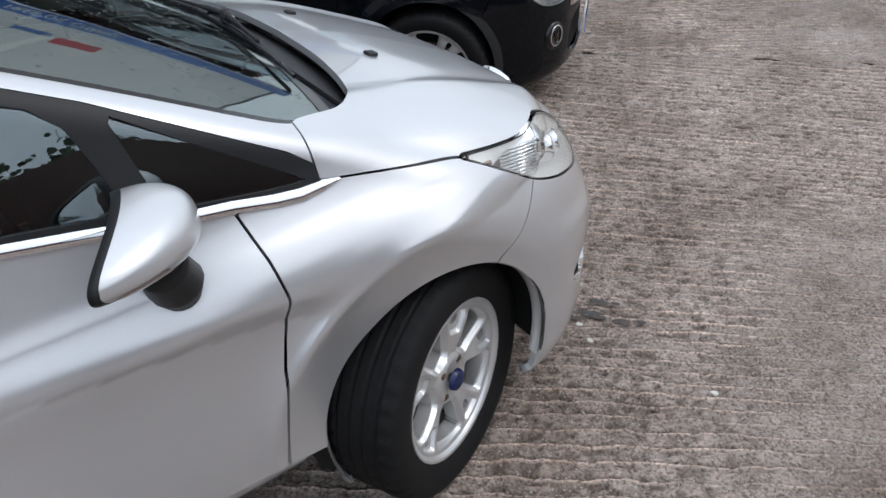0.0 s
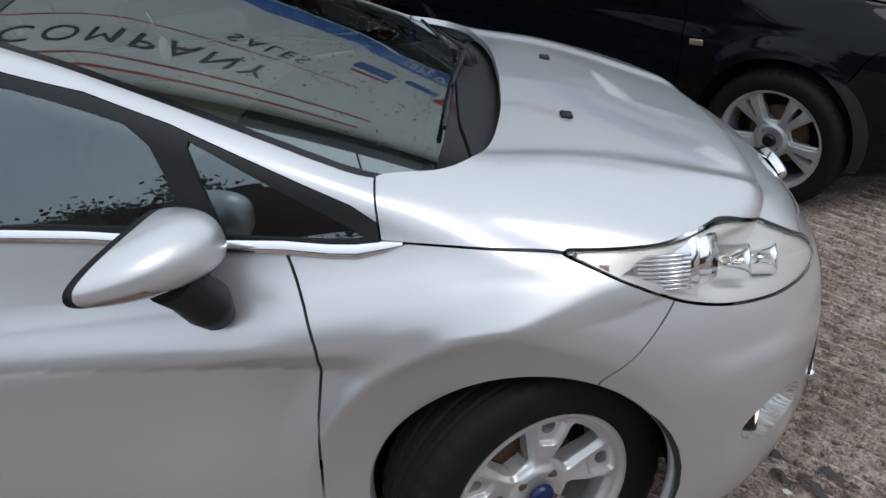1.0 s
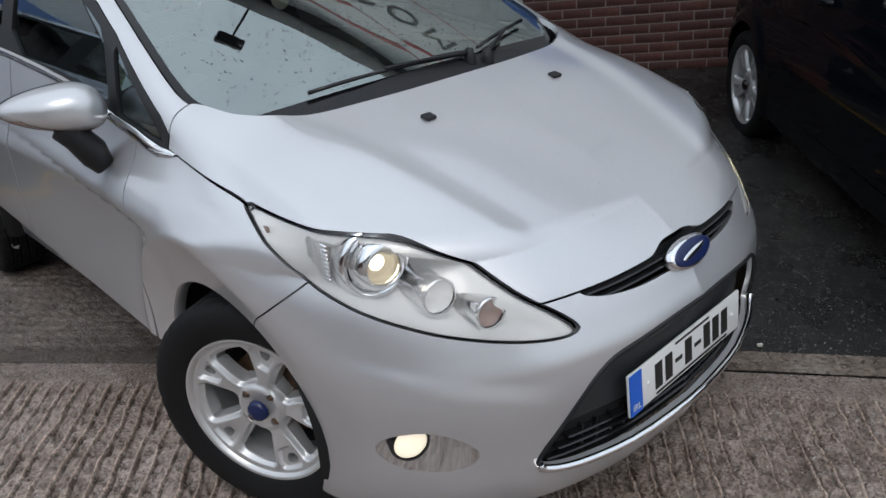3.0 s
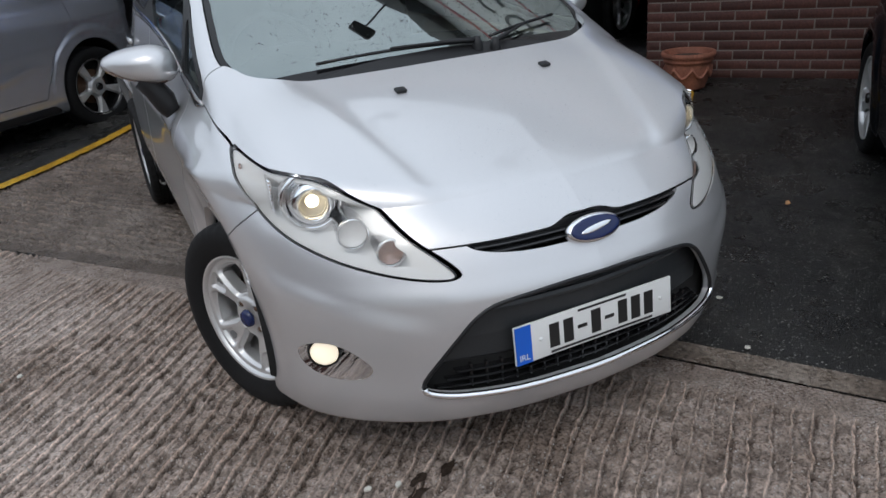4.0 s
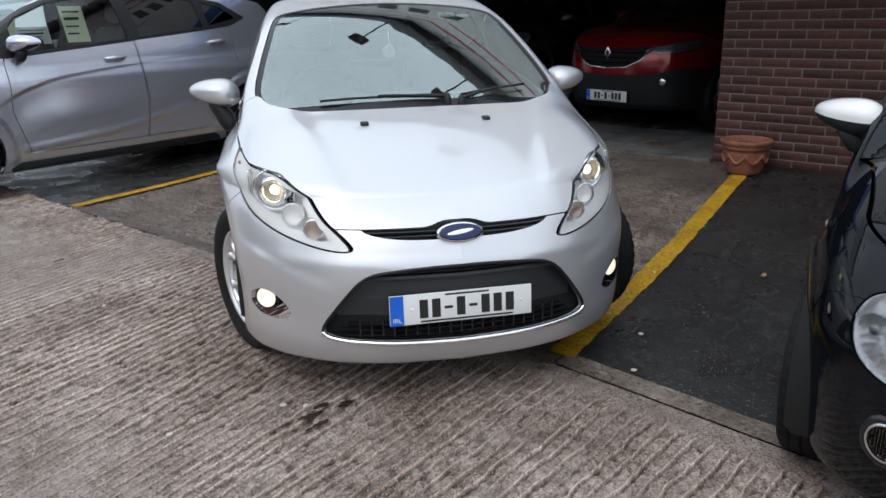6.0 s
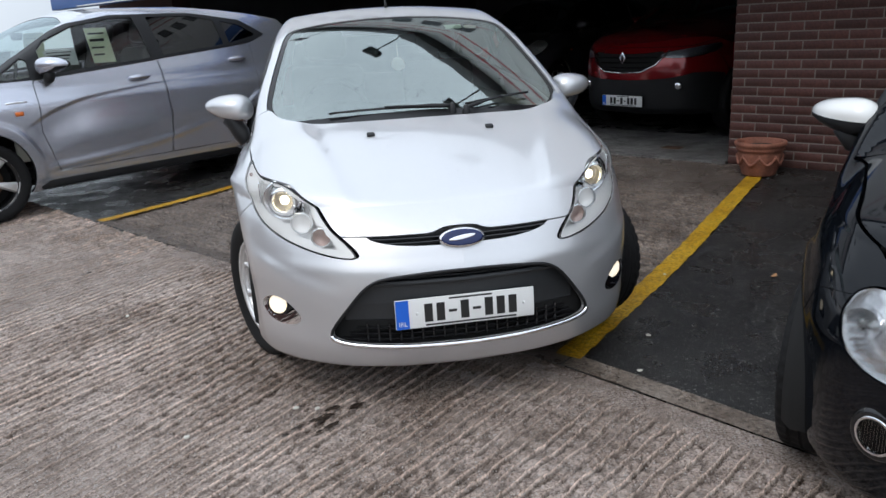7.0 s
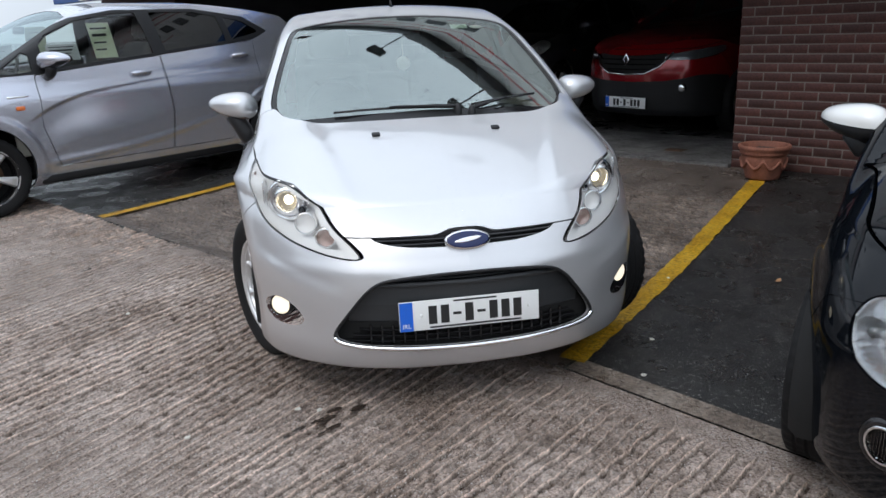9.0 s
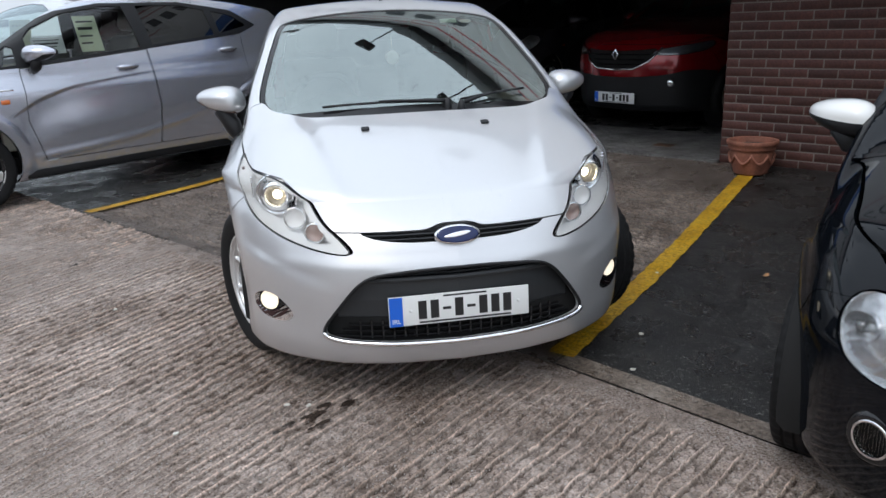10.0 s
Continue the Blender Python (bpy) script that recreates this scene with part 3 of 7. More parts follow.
def alloy_wheel(parent, m, r, rim_r, width, style, cap_mat, bolts=4, spokes=5, face=-1, barrel=None):
    """wheel > tyre, rim, hub cap, bolts, brake disc. It faces -x; face=1 turns it round."""
    hub = part("wheel", tyre_mesh(r, rim_r, width), RUBBER, parent, "black road tyre on an alloy rim", m @ (pose(0, 0, 0) if face < 0 else pose(0, 0, 0, 0, 0, 180)))
    h = width / 2

    def depth(rr, a):
        dish = 0.012 + 0.03 * np.clip((rim_r - rr) / rim_r, 0, 1) ** 2
        lip = -0.012 * step01(rr, rim_r - 0.014, rim_r - 0.004)
        spoke = 0.006 * np.cos(spokes * (a - math.pi / 2)) * step01(rr, 0.06, 0.12) * step01(rr, rim_r - 0.02, rim_r - 0.06)
        V = np.stack([rr * 0, rr * np.cos(a), rr * np.sin(a)], -1).reshape(-1, 3)
        holes = style(spokes)
        edge = 0.016 * step01(holes[0](V), -0.013, -0.001).reshape(rr.shape)
        if len(holes) > 2:
            edge = edge + 0.014 * step01(holes[3](V), -0.001, 0.008).reshape(rr.shape)
        return -h * 0.86 + dish + lip + spoke + edge - 0.012 * step01(rr, 0.075, 0.055)
    disc = polar_disc(0.012, rim_r, depth)
    for f in style(spokes)[:3]:
        _, disc = carve(disc, f, 0.0)
    part("rim", solid("rim", disc, ALLOY, 0.035), None, hub, "silver alloy rim with twin spokes")
    part("barrel", lathe([(rim_r, -h * 0.86), (rim_r - 0.012, -h * 0.80), (rim_r - 0.02, -h * 0.5), (rim_r - 0.02, h * 0.8)], 48, "x"), barrel or ALLOY, hub)
    part("backing_plate", lathe([(0.0, h * 0.55), (rim_r - 0.015, h * 0.55)], 40, "x"), DARK, hub)
    part("brake_disc", lathe([(0.0, -0.012), (0.07, -0.012), (0.075, 0.01), (0.13, 0.01), (0.13, 0.03), (0.0, 0.03)], 40, "x"), IRON, hub, "rusty brown brake disc")
    part("hub_cap", lathe([(0.0, -h * 0.86 - 0.004), (0.02, -h * 0.86 - 0.003), (0.027, -h * 0.86), (0.03, -h * 0.86 + 0.012)], 32, "x"), cap_mat, hub)
    for i in range(bolts):
        a = math.pi / 4 + 2 * math.pi * i / bolts
        b = lathe([(0.0, -h * 0.86 + 0.018), (0.006, -h * 0.86 + 0.018), (0.0095, -h * 0.86 + 0.021), (0.0095, -h * 0.86 + 0.05)], 6, "x")
        bmesh.ops.translate(b, verts=b.verts[:], vec=(0, 0.052 * math.cos(a), 0.052 * math.sin(a)))
        part("wheel_bolt", b, IRON, hub)
    return hub


def five_twin(n):
    turn = math.radians(69)
    return [ring_windows(n, 0.130, 0.050, 0.041, turn, 0.38), ring_windows(n, 0.168, 0.015, 0.015, turn + math.pi / n, 0.2), ring_windows(4, 0.052, 0.012, 0.012, math.pi / 4), ring_windows(n, 0.160, 0.033, 0.030, turn + math.pi / n, 0.35)]


def ten_spoke(n):
    return [ring_windows(n, 0.145, 0.06, 0.043, math.pi / 2, 0.45), ring_windows(n, 0.155, 0.045, 0.010, math.pi / 2 + math.pi / n, 0.5)]


def machined(n):
    return [ring_windows(n, 0.140, 0.062, 0.058, math.pi / 2, 0.48)]


def five_wide(n):
    return [ring_windows(n, 0.135, 0.052, 0.042, math.pi / 2, 0.45)]


def mirror_housing(parent, m, paint, s, size=(0.115, 0.085, 0.078), low_mat=None):
    """door_mirror > housing, back rim, mirror glass, indicator, foot. Its outer end points to s * x."""
    mir = part("door_mirror", mirror_shell(size, s, 0), paint, parent, "painted door mirror housing", m)
    part("mirror_rim", mirror_shell(size, s, 1), BLACK_PLASTIC, mir, "black plastic rim")
    part("mirror_glass", mirror_shell(size, s, 2), CHROME, mir)
    part("turn_signal", mirror_shell(size, s, 3), AMBER_CLEAR if low_mat is None else low_mat, mir, "clear and amber turn signal strip")
    return mir


def mirror_shell(size, s, which):
    """Pieces of a wing-shaped shell: the domed front, the rim behind it, the glass and the strip below."""
    bm = bmesh.new()
    nu, nv = 40, 28
    a, b, c = size

    def place(u, v, grow=1.0):
        # u: round the rim, v: 0 at the nose of the dome, 1 at the open back
        k = math.sin(v * math.pi / 2) ** 0.75
        x = a * math.copysign(abs(math.cos(u)) ** 0.8, math.cos(u)) * k * grow
        z = c * math.copysign(abs(math.sin(u)) ** 0.85, math.sin(u)) * k * grow
        z *= (1 - 0.50 * max(x / a / 2 + 0.5, 0.0) ** 1.3) * (1.0 if z > 0 else 0.82)
        z += 0.010 * (x / a)
        y = -b * math.cos(v * math.pi / 2) ** 0.9 + 0.03 * (x / a) ** 2 + 0.047 * (x / a)
        return Vector((s * x, y + 0.02, z))
    if which == 0:
        rows = [i / (nv - 1) for i in range(nv)]
        grow = [1.0] * nv
    elif which == 1:
        rows, grow = [1.0, 1.0, 1.0], [1.005, 1.0, 0.9]
    elif which == 2:
        rows, grow = [1.0, 1.0], [0.9, 0.0]
    elif which == 4:
        rows, grow = [i / 13 for i in range(14)], [1.012] * 14
    else:
        rows, grow = [0.50 + 0.42 * i / 8 for i in range(9)], [1.025] * 9
    back = {0: [0.0] * nv, 1: [0.0, 0.016, 0.016], 2: [0.012, 0.012], 3: [0.0] * 9, 4: [-0.0015] * 14}[which]
    grid = []
    for v, g, d in zip(rows, grow, back):
        if which == 4:
            us = [math.pi * (1.0 + i / 20) for i in range(21)]
        elif which == 3:
            us = [math.pi * (1.28 + 0.62 * i / 20) for i in range(21)]
        else:
            us = [2 * math.pi * i / nu for i in range(nu)]
        grid.append([bm.verts.new(place(u, v, g) + Vector((0, d, 0))) for u in us])
    n = len(grid[0])
    for p, q in zip(grid, grid[1:]):
        for i in range(n if which < 3 else n - 1):
            bm.faces.new((p[i], p[(i + 1) % n], q[(i + 1) % n], q[i]))
    bmesh.ops.remove_doubles(bm, verts=bm.verts[:], dist=1e-5)
    bmesh.ops.recalc_face_normals(bm, faces=bm.faces[:])
    for f in bm.faces:
        f.smooth = True
    return bm


def text_mesh(body, size, depth=0.0006, spacing=1.0, name="lettering", shear=0.0):
    """Letters of the built-in font as a mesh, centred, in the xz plane, facing -y."""
    cu = bpy.data.curves.new("t", "FONT")
    cu.body, cu.size, cu.extrude, cu.align_x, cu.align_y, cu.space_character, cu.shear = body, size, depth, "CENTER", "CENTER", spacing, shear
    ob = bpy.data.objects.new("t", cu)
    scene.collection.objects.link(ob)
    me = bpy.data.meshes.new_from_object(ob.evaluated_get(bpy.context.evaluated_depsgraph_get()))
    bpy.data.objects.remove(ob)
    bpy.data.curves.remove(cu)
    me.transform(pose(0, 0, 0, 90, 0, 0))
    me.name = name
    return me


def number_plate(parent, m, w=0.52, h=0.111, bars=8):
    """plate > blue band, dark bars for the characters, fine bars above and below."""
    pl = part("number_plate", box(-w / 2, w / 2, -0.004, 0.004, -h / 2, h / 2, 0.003), PLATE_WHITE, parent, "white number plate with a blue band", m)
    part("country_band", box(-w / 2 + 0.002, -w / 2 + 0.05, -0.0065, -0.003, -h / 2 + 0.002, h / 2 - 0.002), PLATE_BLUE, pl, "blue country band")
    me = text_mesh("IRL", 0.024, 0.0004)
    me.transform(Matrix.Translation((-w / 2 + 0.026, -0.0072, -h / 2 + 0.02)))
    me.materials.append(PLATE_WHITE)
    part("country_letters", me, None, pl)
    x0, x1 = -w / 2 + 0.10, w / 2 - 0.06
    step = (x1 - x0) / bars
    for i in range(bars):
        short = i in (2, 4)
        b = box(x0 + i * step + step * 0.16, x0 + (i + 1) * step - step * 0.16, -0.0055, -0.003, -0.006 if short else -0.034, 0.004 if short else 0.034)
        part("character_bar", b, INK, pl)
    for zz, ww in ((0.046, 0.16), (-0.046, 0.34)):
        part("fine_print_bar", box(-ww / 2 + 0.02, ww / 2 + 0.02, -0.0052, -0.003, zz - 0.003, zz + 0.003), INK, pl)
    for xx in (x0 - 0.02, x1 + 0.02):
        part("plate_screw", lathe([(0, -0.008), (0.005, -0.007), (0.006, -0.003)], 12, "y"), PLATE_WHITE, pl, m=pose(xx, 0, 0))
    return pl


IRON = material("rusty_iron", (0.11, 0.06, 0.035), rough=0.75, grain=0.3, grain_size=80, wear_shade=0.3)
AMBER_CLEAR = material("signal_lens", (0.40, 0.28, 0.24), rough=0.12, metal=0.3, coat=1.0, grain=0.2, grain_size=60)
ORANGE = material("orange_lens", (0.75, 0.17, 0.03), rough=0.15, coat=1.0)
PLATE_WHITE = material("plate_white", (0.78, 0.79, 0.78), rough=0.35, grain=0.02)
PLATE_BLUE = material("plate_blue", (0.01, 0.12, 0.62), rough=0.35)
INK = material("plate_ink", (0.012, 0.012, 0.012), rough=0.5)
BADGE_BLUE = material("badge_blue", (0.008, 0.018, 0.085), rough=0.25)
CLOTH = material("seat_cloth", (0.09, 0.09, 0.095), rough=0.9, grain=0.3, grain_size=300, bump=0.0006)
CREAM = material("cream_trim", (0.45, 0.44, 0.38), rough=0.7, grain=0.05)
DASH = material("dashboard_plastic", (0.03, 0.032, 0.033), rough=0.6, grain=0.2, bump=0.0003)
REFLECTOR = material("lamp_reflector", (0.90, 0.90, 0.91), rough=0.10, metal=1.0, grain=0.06, grain_size=40)
LAMP_TRIM = material("lamp_trim", (0.90, 0.88, 0.86), rough=0.16, metal=0.1, grain=0.03)
LAMP_ON = glow("lamp_on", (1.0, 0.86, 0.62), 7.0)


# ---------------------------------------------------------------- the silver hatchback
def build_hatch(m):
    car = thing("silver_hatchback", m, "wet silver five-door hatchback with its lamps lit, parked across ribbed concrete", "car")
    sh = hatch
    skin = sh.skin(260, 120, 0.0105, 30)
    skin = clip_mesh(skin, skin[0][:, 2] - 0.175)
    x, y, z = np.abs(skin[0][:, 0]), skin[0][:, 1], skin[0][:, 2]
    skin = clip_mesh(skin, np.where((y > 0.30) & (y < 2.20), z - (0.355 + 0.06 * y + 1.1 * (x - 0.83)), 1.0))
    ay, az, ar = sh.arch_y, sh.arch_z, sh.arch_r

    # wheel arches
    for ya in (0.0, sh.base):
        for s in (-1, 1):
            skin = clip_mesh(skin, -circle(ya + ay, az, ar, s)(skin[0]))
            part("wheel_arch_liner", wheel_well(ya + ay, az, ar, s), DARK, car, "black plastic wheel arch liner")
            lip = lathe([(ar + 0.002, 0.0), (ar - 0.004, -0.004), (ar - 0.006, -0.03)], 60, "x", a0=-0.35, a1=math.pi + 0.35)
            lv = list(lip.verts)
            for v, x in zip(lv, half_width(sh, [ya + ay + v.co.y for v in lv], [az + v.co.z for v in lv])):
                v.co = Vector((s * (x + v.co.x), ya + ay + v.co.y, az + v.co.z))
            part("arch_lip", lip, SILVER, car)

    # head lamps
    lamp = rounded([(-0.105, 0.910), (-0.20, 0.890), (-0.30, 0.872), (-0.40, 0.862), (-0.47, 0.848), (-0.56, 0.790), (-0.69, 0.692), (-0.735, 0.645), (-0.752, 0.616), (-0.72, 0.620), (-0.65, 0.640), (-0.57, 0.668), (-0.43, 0.718), (-0.33, 0.765), (-0.25, 0.826), (-0.17, 0.876)], 2)
    lenses = {}
    for s in (-1, 1):
        lenses[s], skin = carve(skin, on_side(lamp, s, 0.3), 0.004)

    # the bonnet
    def above_shut(V):
        line = spline(V[:, 1], (-0.85, 0.690), (-0.74, 0.690), (-0.69, 0.690), (-0.60, 0.715), (-0.47, 0.80), (-0.30, 0.85), (-0.16, 0.890), (-0.105, 0.908), (0.018, 0.937), (0.165, 0.969), (0.3, 1.0))
        x = np.abs(V[:, 0])
        badge = 0.018 * np.exp(-((x / 0.085) ** 4))
        return (V[:, 2] - line - badge * step01(V[:, 1], -0.6, -0.7)) * 0.8

    def ahead_of_screen(V):
        x = np.abs(V[:, 0])
        edge = spline(x, (0, -0.056), (0.2, -0.05), (0.38, -0.03), (0.5, 0.0), (0.58, 0.045), (0.63, 0.10), (0.655, 0.17), (0.67, 0.205), (0.80, 0.205))
        return (edge - V[:, 1]) * 0.85
    bonnet, skin = carve(skin, both(above_shut, ahead_of_screen), 0.0035)
    part("bonnet", solid("bonnet", bonnet, SILVER, 0.018), None, car, "silver bonnet with two soft ridges and raindrops")

    # the openings of the front
    upper = rounded([(-0.35, 0.690), (-0.3, 0.720), (-0.1, 0.73), (0.1, 0.73), (0.3, 0.720), (0.35, 0.690), (0.30, 0.668), (0.2, 0.655), (0.1, 0.652), (-0.1, 0.652), (-0.2, 0.655), (-0.30, 0.668)], 2)
    upper_f = both(on_front(upper, -0.5), lambda V: 0.10 + V[:, 2] * 0)
    _, skin = carve(skin, upper_f, 0.0)
    lower = rounded([(-0.505, 0.325), (-0.42, 0.445), (-0.345, 0.535), (-0.25, 0.557), (0, 0.568), (0.25, 0.557), (0.345, 0.535), (0.42, 0.445), (0.505, 0.325), (0.46, 0.298), (0.3, 0.287), (0, 0.282), (-0.3, 0.287), (-0.46, 0.298)], 2)
    _, skin = carve(skin, on_front(lower, -0.4), 0.0)
    fog = rounded([(-0.46, 0.395), (-0.50, 0.435), (-0.575, 0.455), (-0.625, 0.435), (-0.655, 0.385), (-0.635, 0.350), (-0.58, 0.338), (-0.51, 0.348)], 2)
    pockets = {}
    for s in (-1, 1):
        pockets[s], skin = carve(skin, on_side(fog, s, 0.3), 0.0)

    # bumper, wings, doors
    def bumper_f(V):
        gap = spline(V[:, 2], (0.0, -0.17), (0.60, -0.15), (0.64, -0.172), (0.70, -0.25), (0.763, -0.325), (0.80, -0.36), (0.9, -0.6))
        return (gap - V[:, 1]) * 0.8
    bumper, skin = carve(skin, bumper_f, 0.005)
    part("front_bumper", solid("front_bumper", bumper, SILVER, 0.02), None, car, "silver front bumper with wide lower opening")

    door_front = [(0.388, 1.2), (0.382, 0.985), (0.358, 0.893), (0.348, 0.82), (0.358, 0.75), (0.388, 0.64), (0.420, 0.46), (0.436, 0.36), (0.45, 0.1)]
    wing = np.array([(-0.9, 0.1), (-0.9, 1.02), (0.205, 1.02), (0.163, 0.967), (0.30, 0.975), (0.382, 0.985)] + [(a, b) for a, b in door_front[2:]])
    for s in (-1, 1):
        piece, skin = carve(skin, on_side(wing, s, 0.55), 0.006)
        part("front_wing", solid("front_wing", piece, SILVER, 0.018), None, car, "silver front wing")
        # the door skins below the windows
        belt = [(0.382, 0.985), (0.486, 0.997), (0.726, 1.043), (0.9, 1.068), (1.45, 1.108)]
        d1 = np.array(door_front[2:7] + [(0.436, 0.385), (1.47, 0.385), (1.50, 0.60), (1.47, 0.9), (1.45, 1.108)] + belt[::-1][1:])
        piece, skin = carve(skin, on_side(d1, s, 0.55), 0.006)
        door = part("front_door", solid("front_door", piece, SILVER, 0.02), None, car, "silver front door with a shoulder crease")
        hx = lip_x(sh, 1.34, 0.93)
        part("door_handle", door_pull(), SILVER, door, m=pose(s * (hx + 0.022), 1.34, 0.935))
        d2 = np.array([(1.478, 0.385), (2.05, 0.385), (2.12, 0.62), (2.25, 0.72), (2.40, 0.85), (2.42, 1.14), (1.458, 1.108), (1.478, 0.9), (1.508, 0.60)])
        piece, skin = carve(skin, on_side(d2, s, 0.55), 0.006)
        rear_door = part("rear_door", solid("rear_door", piece, SILVER, 0.02), None, car, "silver rear door")
        part("door_handle", door_pull(), SILVER, rear_door, m=pose(s * (lip_x(sh, 2.2, 0.99) + 0.022), 2.2, 0.99))
        # windows: a black surround, then panes set a little back in it
        dlo = np.array([(0.155, 0.964), (0.25, 1.047), (0.40, 1.138), (0.55, 1.226), (0.70, 1.300), (0.875, 1.365), (1.15, 1.422), (1.6, 1.440), (2.05, 1.41), (2.40, 1.30), (2.45, 1.19), (2.2, 1.168), (1.6, 1.138), (0.9, 1.086), (0.726, 1.063), (0.486, 1.014), (0.30, 0.985), (0.20, 0.970)])
        frame_mesh, skin = carve(skin, on_side(dlo, s, 0.4), 0.002)
        panes = [
            np.array([(0.225, 0.985), (0.527, 1.203), (0.520, 1.16), (0.505, 1.09), (0.492, 1.026), (0.40, 1.010), (0.30, 0.994)]),
            rounded([(0.60, 1.228), (0.72, 1.283), (0.875, 1.344), (1.15, 1.400), (1.40, 1.415), (1.44, 1.130), (0.9, 1.098), (0.726, 1.075), (0.552, 1.043), (0.565, 1.12)], 1),
            rounded([(1.53, 1.42), (1.8, 1.412), (2.10, 1.37), (2.2, 1.19), (1.55, 1.15)], 1),
        ]
        for i, pn in enumerate(panes):
            pane, frame_mesh = carve(frame_mesh, on_side(pn, s, 0.4), 0.0)
            g = part("window_pane", solid("window_pane", pane, SIDE_GLASS if i < 2 else PRIVACY_GLASS, 0, -0.006), None, car, "wet side window")
            g.visible_shadow = False
        part("window_surround", solid("window_surround", frame_mesh, BLACK_PLASTIC, 0.02, 0.001), None, car, "satin black window surround")
        # chrome strip along the belt line
        ys = [0.165, 0.2, 0.25, 0.30, 0.38, 0.5, 0.62, 0.75, 0.9, 1.1, 1.4, 1.8, 2.2]
        strip = bmesh.new()
        ring = []
        prof = ((-1.0, -0.004), (-0.9, 0.004), (0, 0.007), (0.9, 0.004), (1.0, -0.004))
        rows = []
        for y in ys:
            zc = spline(np.array([y]), (0.16, 0.968), (0.25, 0.966), (0.30, 0.973), (0.382, 0.990), (0.486, 1.005), (0.726, 1.052), (0.9, 1.077), (1.6, 1.128), (2.2, 1.158))[0]
            half = 0.013 * min(1, (y - 0.155) / 0.06)
            rows += [(y, zc + k * half, dx) for k, dx in prof]
        xs = half_width(sh, [r[0] for r in rows], [r[1] for r in rows])
        vs = [strip.verts.new((s * (x + dx), y, z)) for x, (y, z, dx) in zip(xs, rows)]
        ring = [vs[i:i + 5] for i in range(0, len(vs), 5)]
        for p, q in zip(ring, ring[1:]):
            for i in range(4):
                f = strip.faces.new((p[i], p[i + 1], q[i + 1], q[i]))
                f.smooth = True
        bmesh.ops.recalc_face_normals(strip, faces=strip.faces[:])
        part("belt_trim", strip, CHROME, car, "chrome strip along the window line")

    # the windscreen and what is left: pillars, roof, sills, tail
    half_screen = [(0.30, -0.05), (0.45, -0.01), (0.56, 0.06), (0.645, 0.12), (0.680, 0.20), (0.682, 0.28), (0.656, 0.45), (0.618, 0.66), (0.585, 0.84), (0.56, 0.915), (0.47, 0.955), (0.2, 0.975)]
    full = rounded(half_screen + [(-x, y) for x, y in half_screen[::-1]], 1)
    def screen_hole(V):
        x = np.abs(V[:, 0])
        behind = np.minimum(np.minimum(V[:, 1] + 0.09 - 0.30 * x * x, 0.25 - V[:, 1]), 0.655 - x)
        return np.minimum(np.maximum(inside(V[:, 0], V[:, 1], full), behind), V[:, 2] - 0.95)
    _, skin = carve(skin, screen_hole, 0.004)
    scr = sh.screen(-0.08, 1.05, 0.75)
    scr = clip_mesh(scr, inside(scr[0][:, 0], scr[0][:, 1], full) - 0.003)
    x, y = np.abs(scr[0][:, 0]), scr[0][:, 1]
    clear = np.minimum(inside(scr[0][:, 0], scr[0][:, 1], full) - 0.024, y - 0.060 - 0.12 * x * x)
    frit = clip_mesh(scr, -clear)
    part("screen_border", solid("screen_border", frit, FRIT, 0, -0.0025), None, car, "black border printed round the windscreen")
    w = part("windscreen", solid("windscreen", scr, WINDSCREEN, 0, -0.004), None, car, "wet raked windscreen mirroring the sky")
    w.visible_shadow = False
    tailgate = [(0.50, 1.0), (0.62, 1.08), (0.56, 1.36), (0.48, 1.40)]
    tg = rounded(tailgate + [(-x, z) for x, z in tailgate[::-1]], 1)
    rear, skin = carve(skin, both(lambda V: inside(V[:, 0], V[:, 2], tg), lambda V: V[:, 1] - 2.6), 0.004)
    part("rear_window", solid("rear_window", rear, PRIVACY_GLASS, 0, -0.004), None, car)
    for s in (-1, 1):
        tl = rounded([(2.80, 0.86), (2.78, 1.06), (2.95, 1.20), (3.1, 1.0), (3.12, 0.82)], 2)
        piece, skin = carve(skin, on_side(tl, s, 0.35), 0.004)
        part("tail_lamp", solid("tail_lamp", piece, RED_LENS, 0.01), None, car, "red tail lamp")
    part("body_shell", solid("body_shell", skin, SILVER, 0.02), None, car, "silver roof, pillars and sills")
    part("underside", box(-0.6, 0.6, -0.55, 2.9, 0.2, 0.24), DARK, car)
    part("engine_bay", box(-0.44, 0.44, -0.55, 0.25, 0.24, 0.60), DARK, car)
    for s in (-1, 1):
        part("sill_trim", box(s * 0.72 - 0.03, s * 0.72 + 0.03, 0.36, 2.1, 0.265, 0.375, 0.02), SILVER, car)

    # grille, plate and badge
    # near-black plate behind the opening stands for the shade in there
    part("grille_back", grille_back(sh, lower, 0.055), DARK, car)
    for zc, h, xw, y0 in ((0.545, 0.007, 0.33, 0.020), (0.442, 0.158, 0.435, 0.052), (0.518, 0.022, 0.375, 0.040)):
        part("grille_bar", cross_bar(sh, zc, h, xw, y0), GRILLE, car, "matt black grille bar")
    for i in range(3):
        part("grille_rib", cross_bar(sh, 0.305 + 0.022 * i, 0.006, 0.45 - 0.025 * i, 0.03), GLOSS_BLACK, car)
    webs = [-0.36 + 0.04 * i for i in range(19)]
    for xx, yy in zip(webs, fronts(sh, webs, [0.33] * 19) + 0.034):
        part("grille_web", box(xx - 0.003, xx + 0.003, yy, yy + 0.012, 0.295, 0.365), GLOSS_BLACK, car)
